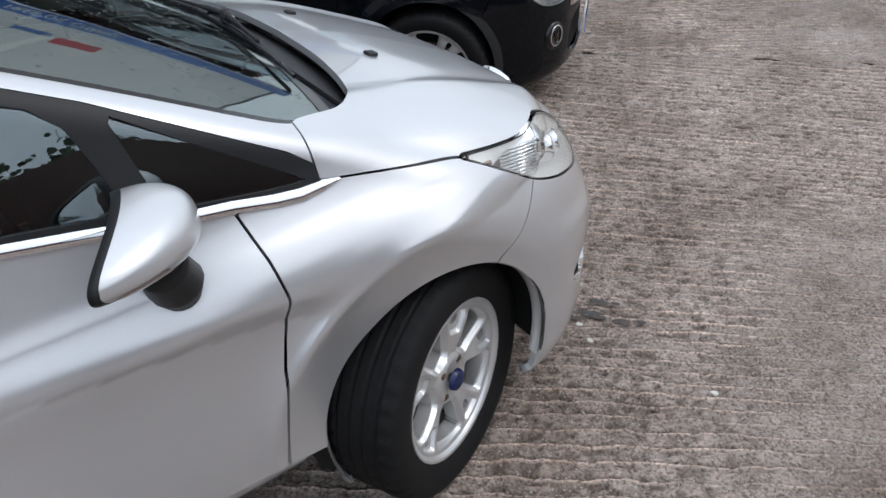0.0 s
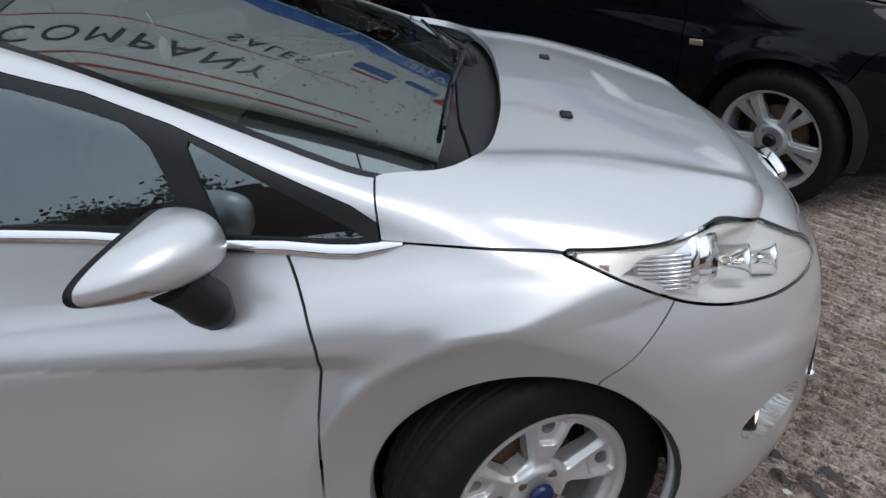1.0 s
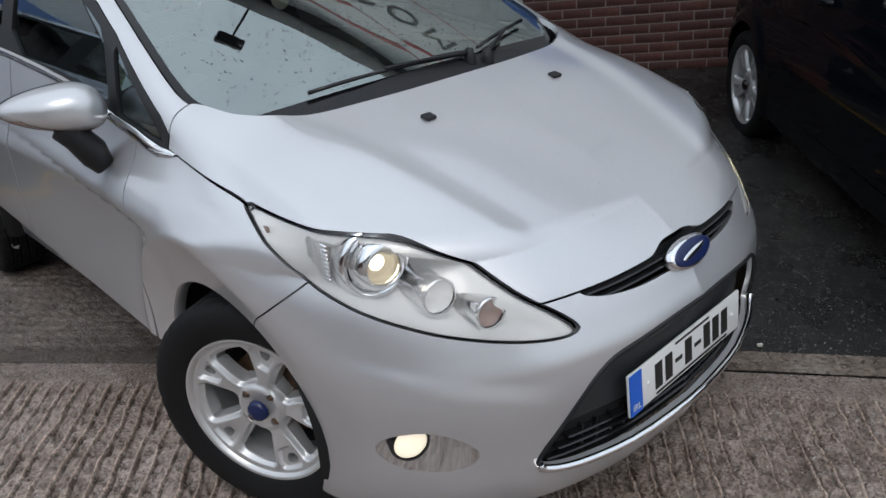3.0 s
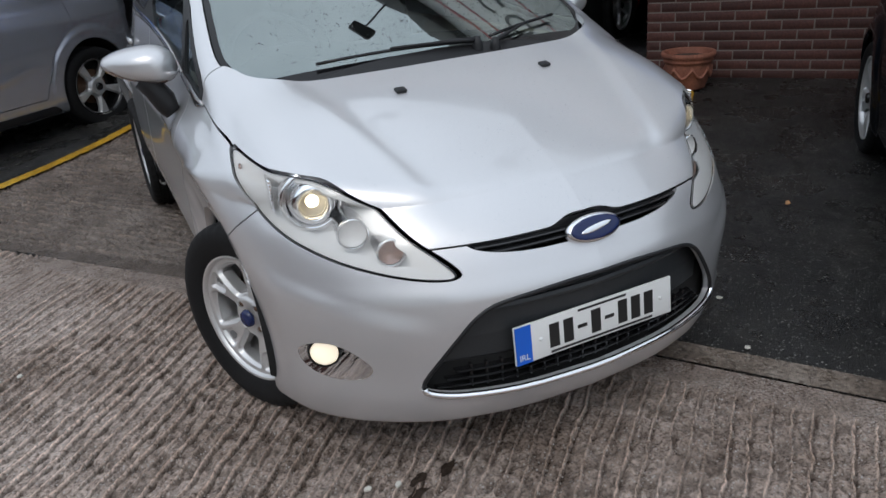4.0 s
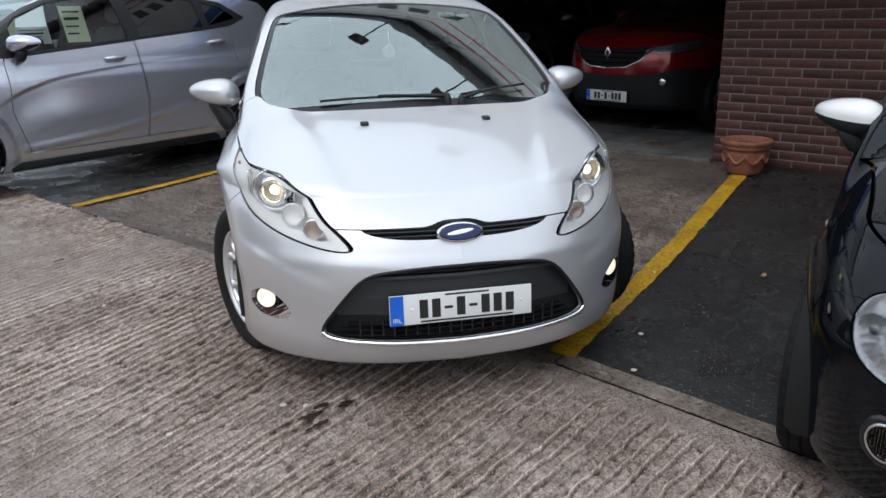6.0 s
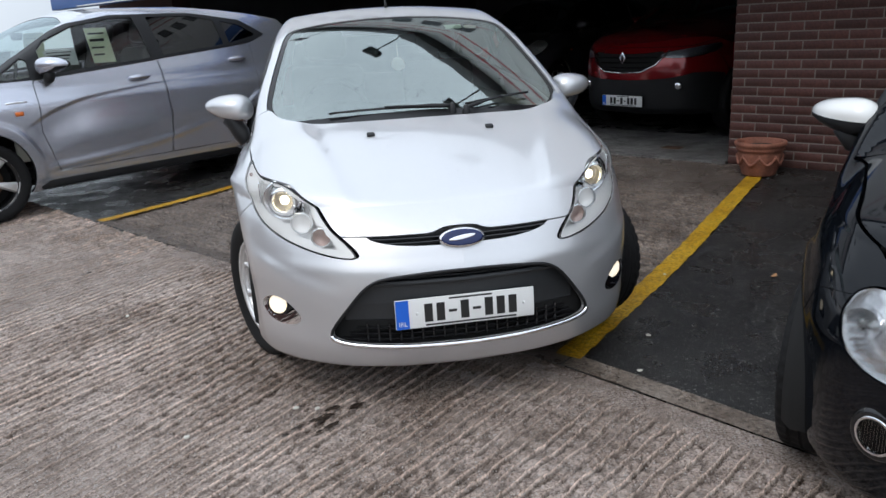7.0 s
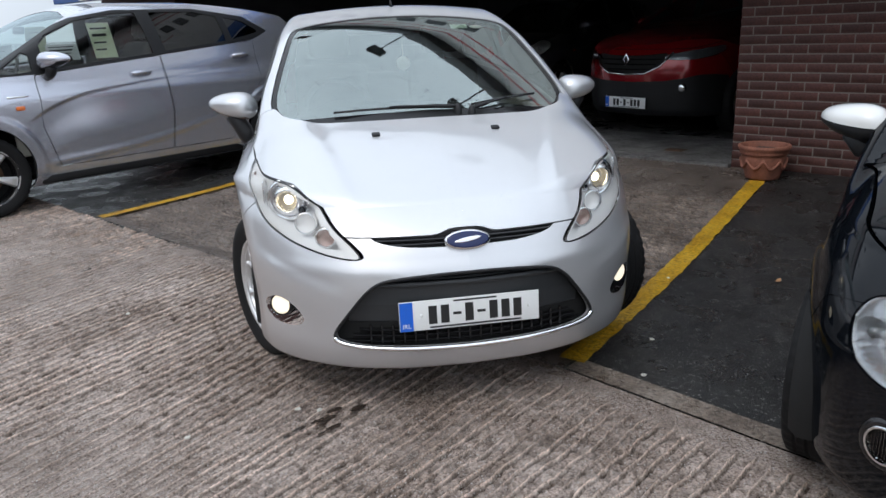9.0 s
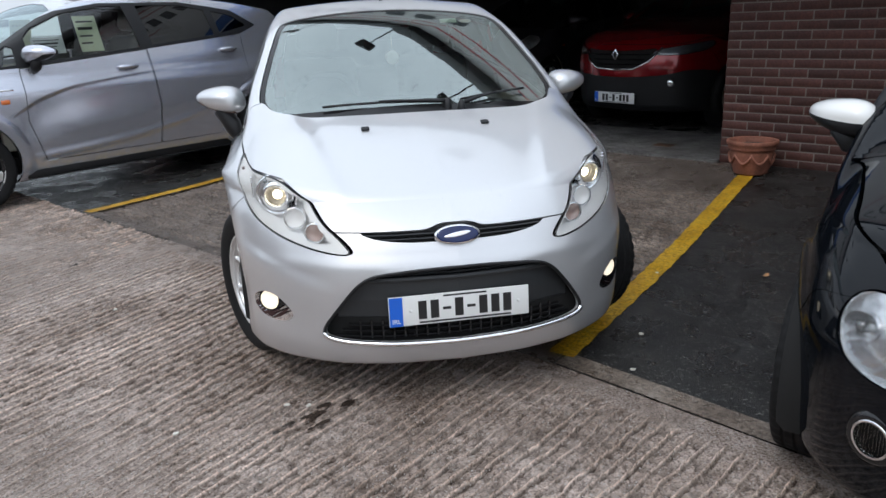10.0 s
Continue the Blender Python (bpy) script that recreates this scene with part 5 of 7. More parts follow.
# ---------------------------------------------------------------- the other cars
def plain_car(name, label, m, sh, paint, spec):
    """A car in panels: body, bonnet, doors, panes, lamps, arches, wheels, mirrors."""
    car = thing(name, m, label, "car")
    skin = sh.skin(*spec["mesh"])
    skin = clip_mesh(skin, skin[0][:, 2] - sh.floor - 0.005)
    for ya in (0.0, sh.base):
        for s in (-1, 1):
            skin = clip_mesh(skin, -circle(ya + sh.arch_y, sh.arch_z, sh.arch_r, s)(skin[0]))
            part("wheel_arch_liner", wheel_well(ya + sh.arch_y, sh.arch_z, sh.arch_r, s), DARK, car, "black wheel arch liner")
    for s in (-1, 1):
        lens, skin = carve(skin, on_side(spec["lamp"], s, 0.25), 0.006)
        V, N, T = lens
        hl = part("head_lamp", solid("head_lamp", lens, LAMP_GLASS, 0.006), None, car, "clear head lamp with bright reflectors")
        hl.visible_shadow = False
        inner = (V - N * 0.05 * step01(inside(V[:, 1], V[:, 2], spec["lamp"]), 0.0, 0.03)[:, None] - N * 0.004, N, T)
        part("lamp_bowl", solid("lamp_bowl", inner, spec["bowl"], 0), None, hl)
        c = spec["lamp"].mean(0)
        ax = Vector((s * 0.3, -0.95, 0)).normalized()
        rot = Vector((0, -1, 0)).rotation_difference(ax).to_matrix().to_4x4()
        for dy, dz, r in ((0.06, 0.02, 0.045), (-0.05, -0.01, 0.05)):
            x = lip_x(sh, c[0] + dy, c[1] + dz)
            n = sh.normals(np.array([[x, c[0] + dy, c[1] + dz]]))[0]
            p = Matrix.Translation((s * (x - n[0] * 0.045), c[0] + dy - n[1] * 0.045, c[1] + dz - n[2] * 0.045)) @ rot
            part("reflector", lathe([(r, -0.02), (r * 0.95, 0.0), (r * 0.7, 0.02), (0.0, 0.03)], 28, "y"), REFLECTOR, hl, m=p)
            part("reflector_lens", lathe([(0.0, -0.03), (r * 0.35, -0.022), (r * 0.45, 0.0)], 24, "y"), LENS_GLASS, hl, m=p)
    bon, skin = carve(skin, lambda V: np.minimum((V[:, 2] - spline(V[:, 1], *spec["bonnet_line"])) * 0.8, (spec["bonnet_rear"] + 0.28 * V[:, 0] ** 2 - V[:, 1]) * 0.9), 0.005)
    part("bonnet", solid("bonnet", bon, paint, 0.015), None, car)
    bumper, skin = carve(skin, lambda V: (spline(V[:, 2], *spec["bumper_gap"]) - V[:, 1]) * 0.8, 0.005)
    for nm, poly, mat, back in spec["front"]:
        hole, bumper = carve(bumper, on_front(poly, -0.3), 0.002)
        V, N, T = hole
        part(nm, solid(nm, (V + np.array([0, back, 0]), N, T), mat, 0.0), None, car)
    part("front_bumper", solid("front_bumper", bumper, spec.get("bumper_paint", paint), 0.015), None, car)
    screen = spec["screen"]
    full = np.array([(x, y) for x, y in screen] + [(-x, y) for x, y in screen[::-1]])
    gl, skin = carve(skin, both(lambda V: inside(V[:, 0], V[:, 1], full), lambda V: V[:, 2] - 0.9), 0.004)
    part("windscreen", solid("windscreen", gl, SIDE_GLASS, 0, -0.003), None, car, "wet windscreen").visible_shadow = False
    for s in (-1, 1):
        fr, skin = carve(skin, on_side(spec["dlo"], s, 0.4), 0.002)
        for i, pn in enumerate(spec["panes"]):
            pane, fr = carve(fr, on_side(pn, s, 0.4), 0.0)
            part("window_pane", solid("window_pane", pane, spec["pane_mats"][i], 0, -0.006), None, car).visible_shadow = False
        part("window_surround", solid("window_surround", fr, BLACK_PLASTIC, 0.02), None, car)
        for i, d in enumerate(spec["doors"]):
            piece, skin = carve(skin, on_side(d, s, 0.55), 0.006)
            door = part("front_door" if i == 0 else "rear_door", solid("door", piece, paint, 0.018), None, car)
            hy, hz = spec["handles"][i]
            bm = tube([(0, -0.085, 0), (0.012, -0.06, 0), (0.016, 0.0, 0.002), (0.012, 0.06, 0.002), (0, 0.085, 0)], [0.012, 0.018, 0.020, 0.018, 0.012], 10)
            part("door_handle", bm, paint, door, m=pose(s * (lip_x(sh, hy, hz) + 0.012), hy, hz) @ (pose(0, 0, 0) if s > 0 else pose(0, 0, 0, 0, 0, 180)))
        y, z = spec["mirror"]
        mir = mirror_housing(car, pose(s * (lip_x(sh, y, z - 0.08) + spec.get("mirror_out", 0.10)), y, z), spec["mirror_paint"], s, (0.125, 0.09, 0.085), BLACK_PLASTIC)
        if spec["mirror_paint"] is WHITE_PAINT:
            part("mirror_underside", mirror_shell((0.125, 0.09, 0.085), s, 4), BLACK_PLASTIC, mir, "black lower half of the mirror")
        part("mirror_foot", tube([(0, 0, -0.03), (-s * 0.04, 0, -0.09), (-s * 0.10, 0.0, -0.12)], [0.04, 0.04, 0.03], 14), BLACK_PLASTIC, mir)
        for ya in (0.0, sh.base):
            alloy_wheel(car, pose(s * (spec["track"]), ya, sh.hub, 0, 0, spec["steer"] if ya == 0 else 0), sh.hub + 0.002, spec["rim_r"], 0.195, spec["style"], GLOSS_BLACK, spokes=5, face=s, barrel=GLOSS_BLACK if spec["style"] is machined else None)
    part("body_shell", solid("body_shell", skin, spec.get("shell_paint", paint), 0.018), None, car)
    part("underside", box(-0.6, 0.6, -0.5, sh.base + 0.3, 0.2, 0.24), DARK, car)
    part("engine_bay", box(-0.42, 0.42, -0.45, 0.2, 0.24, 0.58), DARK, car)
    return car


def city_car(m):
    spec = dict(
        mesh=(170, 80, 0.016, 20), paint=BLACK_PAINT, bowl=SMOKED,
        lamp=rounded([(-0.45, 0.785), (-0.53, 0.770), (-0.61, 0.715), (-0.675, 0.635), (-0.65, 0.575), (-0.575, 0.57), (-0.50, 0.615), (-0.455, 0.70)], 2),
        bonnet_line=((-0.8, 0.73), (-0.66, 0.735), (-0.5, 0.79), (-0.34, 0.855), (0.0, 0.93), (0.3, 0.96)), bonnet_rear=0.10,
        bumper_gap=((0.0, -0.25), (0.5, -0.22), (0.62, -0.28), (0.70, -0.33), (0.76, -0.50), (0.9, -0.62)),
        front=[("lower_grille", rounded([(-0.42, 0.34), (-0.36, 0.52), (0.36, 0.52), (0.42, 0.34), (0.34, 0.26), (-0.34, 0.26)], 2), DARK, 0.03), ("upper_grille", rounded([(-0.40, 0.585), (-0.36, 0.66), (0.36, 0.66), (0.40, 0.585), (0.3, 0.56), (-0.3, 0.56)], 2), DARK, 0.02)],
        screen=[(0.0, 0.16), (0.5, 0.24), (0.62, 0.34), (0.56, 0.62), (0.50, 0.88), (0.3, 0.93), (0.0, 0.94)],
        dlo=np.array([(0.42, 1.02), (0.62, 1.20), (0.85, 1.335), (1.15, 1.40), (1.7, 1.40), (2.2, 1.31), (2.35, 1.22), (2.2, 1.16), (1.3, 1.05)]),
        panes=[np.array([(0.55, 1.05), (0.70, 1.205), (0.90, 1.32), (1.15, 1.375), (1.45, 1.38), (1.5, 1.085), (1.2, 1.06)]), np.array([(1.58, 1.375), (1.75, 1.37), (2.12, 1.30), (2.2, 1.20), (1.6, 1.10)])],
        pane_mats=[SIDE_GLASS, PRIVACY_GLASS],
        doors=[np.array([(0.44, 1.015), (0.43, 0.6), (0.48, 0.34), (1.55, 0.34), (1.62, 0.6), (1.58, 1.10), (1.3, 1.045)])], handles=[(1.42, 0.92)],
        mirror=(0.52, 1.045), mirror_out=0.05, mirror_paint=WHITE_PAINT, track=0.735, steer=0, rim_r=0.225, style=ten_spoke, shell_paint=BLACK_PAINT,
    )
    car = plain_car("black_city_car", "glossy black city car with white mirror caps, wet with rain", m, city, BLACK_PAINT, spec)
    # white roof, side repeater, fog lamps, chrome bar
    for s in (-1, 1):
        x = lip_x(city, 0.36, 0.69)
        rep = part("side_repeater", box(-0.006, 0.006, -0.032, 0.032, -0.014, 0.014, 0.005), AMBER_CLEAR, car, "clear side repeater lamp", pose(s * (x + 0.003), 0.36, 0.69))
        y, z = -0.60, 0.42
        x = lip_x(city, y, z)
        n = city.normals(np.array([[x, y, z]]))[0]
        ax = Vector((s * 0.45, -0.89, 0.03)).normalized()
        p = Matrix.Translation((s * (x - n[0] * 0.004), y - n[1] * 0.004, z)) @ Vector((0, -1, 0)).rotation_difference(ax).to_matrix().to_4x4()
        fl = part("fog_lamp", lathe([(0.050, -0.012), (0.062, -0.014), (0.074, -0.004), (0.078, 0.02), (0.070, 0.04)], 36, "y"), GLOSS_BLACK, car, "round fog lamp in a black ring", p)
        part("fog_bowl", lathe([(0.050, -0.006), (0.040, 0.014), (0.0, 0.03)], 32, "y"), REFLECTOR, fl)
        part("fog_ring", lathe([(0.047, -0.014), (0.051, -0.016), (0.054, -0.012)], 32, "y"), CHROME, fl)
        for i in range(11):
            w = 0.046 * math.sqrt(max(0.02, 1 - ((i - 5) / 5.5) ** 2))
            part("fog_rib", box(-0.046 + 0.0084 * i, -0.0425 + 0.0084 * i, -0.010, 0.004, -w, w, 0.001), LENS_GLASS, fl)
    part("grille_bar", cross_bar(city, 0.555, 0.035, 0.40, -0.012), CHROME, car, "bright chrome grille bar")
    number_plate(car, pose(0, front_y(city, 0.1, 0.40) - 0.012, 0.40))
    return car


def mono_car(m, paint, name, label, mesh=(210, 60, 0.013, 20)):
    spec = dict(
        mesh=mesh, bowl=LAMP_TRIM,
        lamp=rounded([(-0.10, 0.96), (-0.35, 0.90), (-0.60, 0.80), (-0.70, 0.72), (-0.62, 0.69), (-0.40, 0.74), (-0.2, 0.84)], 2),
        bonnet_line=((-0.8, 0.79), (-0.64, 0.78), (-0.4, 0.85), (-0.1, 0.94), (0.1, 0.99), (0.3, 1.02)), bonnet_rear=-0.08,
        bumper_gap=((0.0, -0.25), (0.5, -0.22), (0.66, -0.30), (0.75, -0.42), (0.85, -0.62)),
        front=[("lower_grille", rounded([(-0.45, 0.30), (-0.40, 0.45), (0.40, 0.45), (0.45, 0.30)], 2), DARK, 0.03), ("upper_grille", rounded([(-0.42, 0.62), (-0.38, 0.72), (0.38, 0.72), (0.42, 0.62)], 2), DARK, 0.02)],
        screen=[(0.0, -0.02), (0.5, 0.04), (0.66, 0.14), (0.62, 0.45), (0.55, 0.84), (0.3, 0.90), (0.0, 0.92)],
        dlo=np.array([(0.06, 1.0), (0.30, 1.155), (0.55, 1.29), (0.85, 1.405), (1.2, 1.455), (1.9, 1.45), (2.4, 1.37), (2.65, 1.23), (2.45, 1.165), (1.5, 1.085), (0.5, 1.005)]),
        panes=[np.array([(0.20, 1.03), (0.42, 1.17), (0.455, 1.15), (0.455, 1.03), (0.30, 1.015)]), np.array([(0.55, 1.22), (0.62, 1.285), (0.86, 1.38), (1.2, 1.43), (1.38, 1.432), (1.44, 1.10), (0.9, 1.06), (0.56, 1.035)]), np.array([(1.50, 1.43), (1.9, 1.425), (2.12, 1.38), (2.16, 1.165), (1.55, 1.115)]), np.array([(2.19, 1.37), (2.38, 1.33), (2.55, 1.23), (2.22, 1.175)])],
        pane_mats=[CLEAR_GLASS, CLEAR_GLASS, PRIVACY_GLASS, PRIVACY_GLASS],
        doors=[np.array([(0.46, 1.0), (0.44, 0.62), (0.52, 0.31), (1.46, 0.31), (1.50, 0.62), (1.48, 1.08), (0.9, 1.035)]), np.array([(1.49, 1.085), (1.51, 0.62), (1.47, 0.31), (2.05, 0.31), (2.20, 0.62), (2.42, 0.80), (2.44, 1.16)])],
        handles=[(1.28, 0.955), (2.25, 1.035)],
        mirror=(0.56, 1.10), mirror_paint=paint, track=0.725, steer=0, rim_r=0.215, style=machined,
    )
    car = plain_car(name, label, m, mono, paint, spec)
    for s in (-1, 1):
        x = lip_x(mono, 0.30, 0.80)
        part("side_repeater", box(-0.005, 0.005, -0.03, 0.03, -0.015, 0.015, 0.006), ORANGE, car, "orange side repeater lamp", pose(s * (x + 0.003), 0.30, 0.775))
        part("side_badge", box(-0.003, 0.003, -0.075, 0.075, -0.008, 0.008, 0.003), CHROME, car, "thin chrome badge", pose(s * (lip_x(mono, 0.30, 0.86) + 0.002), 0.30, 0.855))
        part("sill_trim", box(s * 0.79 - 0.02, s * 0.79 + 0.02, 0.36, 2.15, 0.19, 0.27, 0.012), BLACK_PLASTIC, car)
    cabin(car, -0.15)
    if paint is GREY_PAINT:
        for s in (-1, 1):
            for y0, y1, z0, z1, mat, text in ((0.60, 0.84, 1.09, 1.21, PAPER_WHITE, "white number card"), (0.96, 1.14, 1.09, 1.36, PAPER_WARM, "pale greenish paper notice")):
                xa, xb = lip_x(mono, (y0 + y1) / 2, z0) - 0.011, lip_x(mono, (y0 + y1) / 2, z1) - 0.011
                bm = bmesh.new()
                q = [bm.verts.new(c) for c in ((s * xa, y0, z0), (s * xa, y1, z0), (s * xb, y1, z1), (s * xb, y0, z1))]
                bm.faces.new(q)
                bmesh.ops.solidify(bm, geom=bm.faces[:], thickness=0.001)
                sheet_ob = part("paper_notice", bm, mat, car, text)
                for k in range(4):
                    t0 = 0.16 + 0.2 * k
                    zz = z1 + (z0 - z1) * t0
                    xx = xb + (xa - xb) * t0 + 0.002
                    h = (z1 - z0) * (0.10 if k == 1 else 0.05)
                    part("print_bar", box(s * xx - 0.0006, s * xx + 0.0006, y0 + 0.02, y1 - 0.03 - 0.015 * k, zz - h / 2, zz + h / 2), INK, sheet_ob)
    return car


def crossover(m):
    spec = dict(
        mesh=(130, 60, 0.022, 16), bowl=DIM_PAINT,
        lamp=rounded([(-0.30, 0.93), (-0.55, 0.90), (-0.78, 0.855), (-0.82, 0.80), (-0.70, 0.79), (-0.5, 0.82), (-0.36, 0.86)], 2),
        bonnet_line=((-0.9, 0.90), (-0.70, 0.90), (-0.4, 0.95), (0.0, 1.0), (0.3, 1.03)), bonnet_rear=0.12,
        bumper_gap=((0.0, -0.28), (0.6, -0.24), (0.75, -0.32), (0.85, -0.42), (1.0, -0.7)), bumper_paint=RED_PAINT,
        front=[("lower_grille", rounded([(-0.92, 0.22), (-0.92, 0.60), (-0.74, 0.66), (-0.56, 0.60), (-0.2, 0.575), (0.2, 0.575), (0.56, 0.60), (0.74, 0.66), (0.92, 0.60), (0.92, 0.22), (0.5, 0.20), (-0.5, 0.20)], 1), BLACK_PLASTIC, 0.012), ("upper_grille", rounded([(-0.50, 0.87), (-0.38, 0.72), (-0.22, 0.655), (0.22, 0.655), (0.38, 0.72), (0.50, 0.87), (0.2, 0.84), (-0.2, 0.84)], 1), DARK, 0.02)],
        screen=[(0.0, 0.2), (0.6, 0.28), (0.72, 0.36), (0.66, 0.7), (0.58, 0.98), (0.0, 1.04)],
        dlo=np.array([(0.40, 1.10), (0.75, 1.36), (1.1, 1.50), (1.9, 1.52), (2.5, 1.40), (2.6, 1.28), (1.5, 1.16)]),
        panes=[np.array([(0.55, 1.14), (0.80, 1.34), (1.1, 1.46), (1.45, 1.48), (1.5, 1.19)]), np.array([(1.55, 1.48), (1.9, 1.48), (2.4, 1.38), (2.45, 1.29), (1.6, 1.20)])],
        pane_mats=[PRIVACY_GLASS, PRIVACY_GLASS],
        doors=[np.array([(0.46, 1.08), (0.46, 0.5), (1.5, 0.42), (1.52, 1.14)]), np.array([(1.54, 1.15), (1.52, 0.42), (2.1, 0.42), (2.4, 0.8), (2.5, 1.2)])], handles=[(1.35, 0.99), (2.25, 1.03)],
        mirror=(0.6, 1.15), mirror_paint=RED_PAINT, track=0.79, steer=0, rim_r=0.24, style=five_wide,
    )
    car = plain_car("red_crossover", "red crossover with a black grille parked in the dark garage", m, suv, RED_PAINT, spec)
    for s in (-1, 1):
        pts = [(s * x, front_y(suv, x, z) - 0.004, z) for x, z in ((0.49, 0.87), (0.38, 0.73), (0.23, 0.66), (0.0, 0.65))]
        part("grille_trim", tube(pts, 0.010, 8), CHROME, car, "chrome strip under the grille")
        part("fog_lamp", lathe([(0, -0.01), (0.03, -0.006), (0.04, 0.0), (0.045, 0.02)], 20, "y"), CHROME, car, "round fog lamp", pose(s * 0.58, front_y(suv, 0.58, 0.52) - 0.004, 0.52))
    for i in range(3):
        part("grille_bar", cross_bar(suv, 0.70 + 0.05 * i, 0.012, 0.28 + 0.05 * i, 0.012), GLOSS_BLACK, car)
    bd = part("badge", prism([(0, -0.062), (0.042, 0), (0, 0.062), (-0.042, 0)], 0.012, 0.003), CHROME, car, "chrome lozenge badge", pose(0, front_y(suv, 0, 0.80) - 0.012, 0.80))
    part("badge_hollow", prism([(0, -0.035), (0.022, 0), (0, 0.035), (-0.022, 0)], 0.01), DARK, bd, m=pose(0, -0.002, 0))
    number_plate(car, pose(0, front_y(suv, 0.1, 0.36) - 0.012, 0.36))
    return car


SMOKED = material("lamp_housing_grey", (0.62, 0.63, 0.65), rough=0.22, metal=0.8, grain=0.1, grain_size=60)
PAPER_WARM = material("paper_warm", (0.80, 0.84, 0.66), rough=0.8, grain=0.03)
PAPER_WHITE = material("paper_white", (0.74, 0.75, 0.74), rough=0.8, grain=0.03)
city, mono, suv = City(), Mono(), Crossover()


# ---------------------------------------------------------------- the yard
# Plan lines: along the edge of the bays (s) and from it towards the building (d).
EDGE = Vector((0.47, -0.55, 0))
ALONG = Vector((0.607, -0.795, 0)).normalized()
INWARD = Vector((0.795, 0.607, 0)).normalized()


def rise(d):
    """The ground climbs gently to the garage."""
    return spline(np.asarray(d, float), (-50, 0.0), (0.0, 0.0), (1.0, 0.008), (1.6, 0.030), (2.2, 0.078), (2.8, 0.128), (3.4, 0.176), (3.8, 0.20), (30, 0.21))


def fall(s):
    """The yard drops a little towards the black car."""
    return spline(np.asarray(s, float), (-60, 0.0), (-0.2, 0.0), (0.3, -0.018), (1.0, -0.050), (2.5, -0.085), (60, -0.09))


def spot(s, d, up=0.0):
    return EDGE + ALONG * s + INWARD * d + Vector((0, 0, float(rise(np.array([d]))[0] + fall(np.array([s]))[0] * step01(d, 3.2, 1.2)) + up))


def value_noise(u, v, seed):
    r = np.random.RandomState(seed).rand(64, 64)
    iu, iv = np.floor(u).astype(int), np.floor(v).astype(int)
    fu, fv = u - iu, v - iv
    fu, fv = fu * fu * (3 - 2 * fu), fv * fv * (3 - 2 * fv)
    a = r[iu % 64, iv % 64] * (1 - fu) + r[(iu + 1) % 64, iv % 64] * fu
    b = r[iu % 64, (iv + 1) % 64] * (1 - fu) + r[(iu + 1) % 64, (iv + 1) % 64] * fu
    return a * (1 - fv) + b * fv


def sheet(name, mat, s0, s1, d0, d1, ns, nd, height, label="", kind="structure", keep=None):
    """A piece of ground over a stretch of the plan, with its relief; keep(s, d) cuts it to shape."""
    s, d = np.meshgrid(np.linspace(s0, s1, ns), np.linspace(d0, d1, nd), indexing="ij")
    s, d = s.ravel(), d.ravel()
    e, a, i = np.array(EDGE), np.array(ALONG), np.array(INWARD)
    V = e + s[:, None] * a + d[:, None] * i
    # the height may carry wear and painted relief shading as its imaginary part
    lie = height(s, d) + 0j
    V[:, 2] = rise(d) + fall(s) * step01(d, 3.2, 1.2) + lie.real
    p, q = np.meshgrid(np.arange(ns - 1), np.arange(nd - 1), indexing="ij")
    k = (p * nd + q).ravel()
    T = np.concatenate([np.stack([k, k + nd, k + 1], 1), np.stack([k + 1, k + nd, k + nd + 1], 1)])
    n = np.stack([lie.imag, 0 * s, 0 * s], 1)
    mesh = (V, n, T)
    if keep is not None:
        mesh = clip_mesh(mesh, keep(s, d))
    # worn carries both the wear and the painted shading of the ridges
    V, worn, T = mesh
    me = bpy.data.meshes.new(name)
    me.from_pydata(V.tolist(), [], T.tolist())
    me.attributes.new("wear_shade", "FLOAT", "POINT").data.foreach_set("value", np.ascontiguousarray(worn[:, 0], np.float32))
    a, b, c = V[T[0, 0]], V[T[0, 1]], V[T[0, 2]]
    if np.cross(b - a, c - a)[2] < 0:
        me.flip_normals()
    me.polygons.foreach_set("use_smooth", np.ones(len(me.polygons), bool))
    me.materials.append(mat)
    return tagged(part(name, me), label, kind=kind)


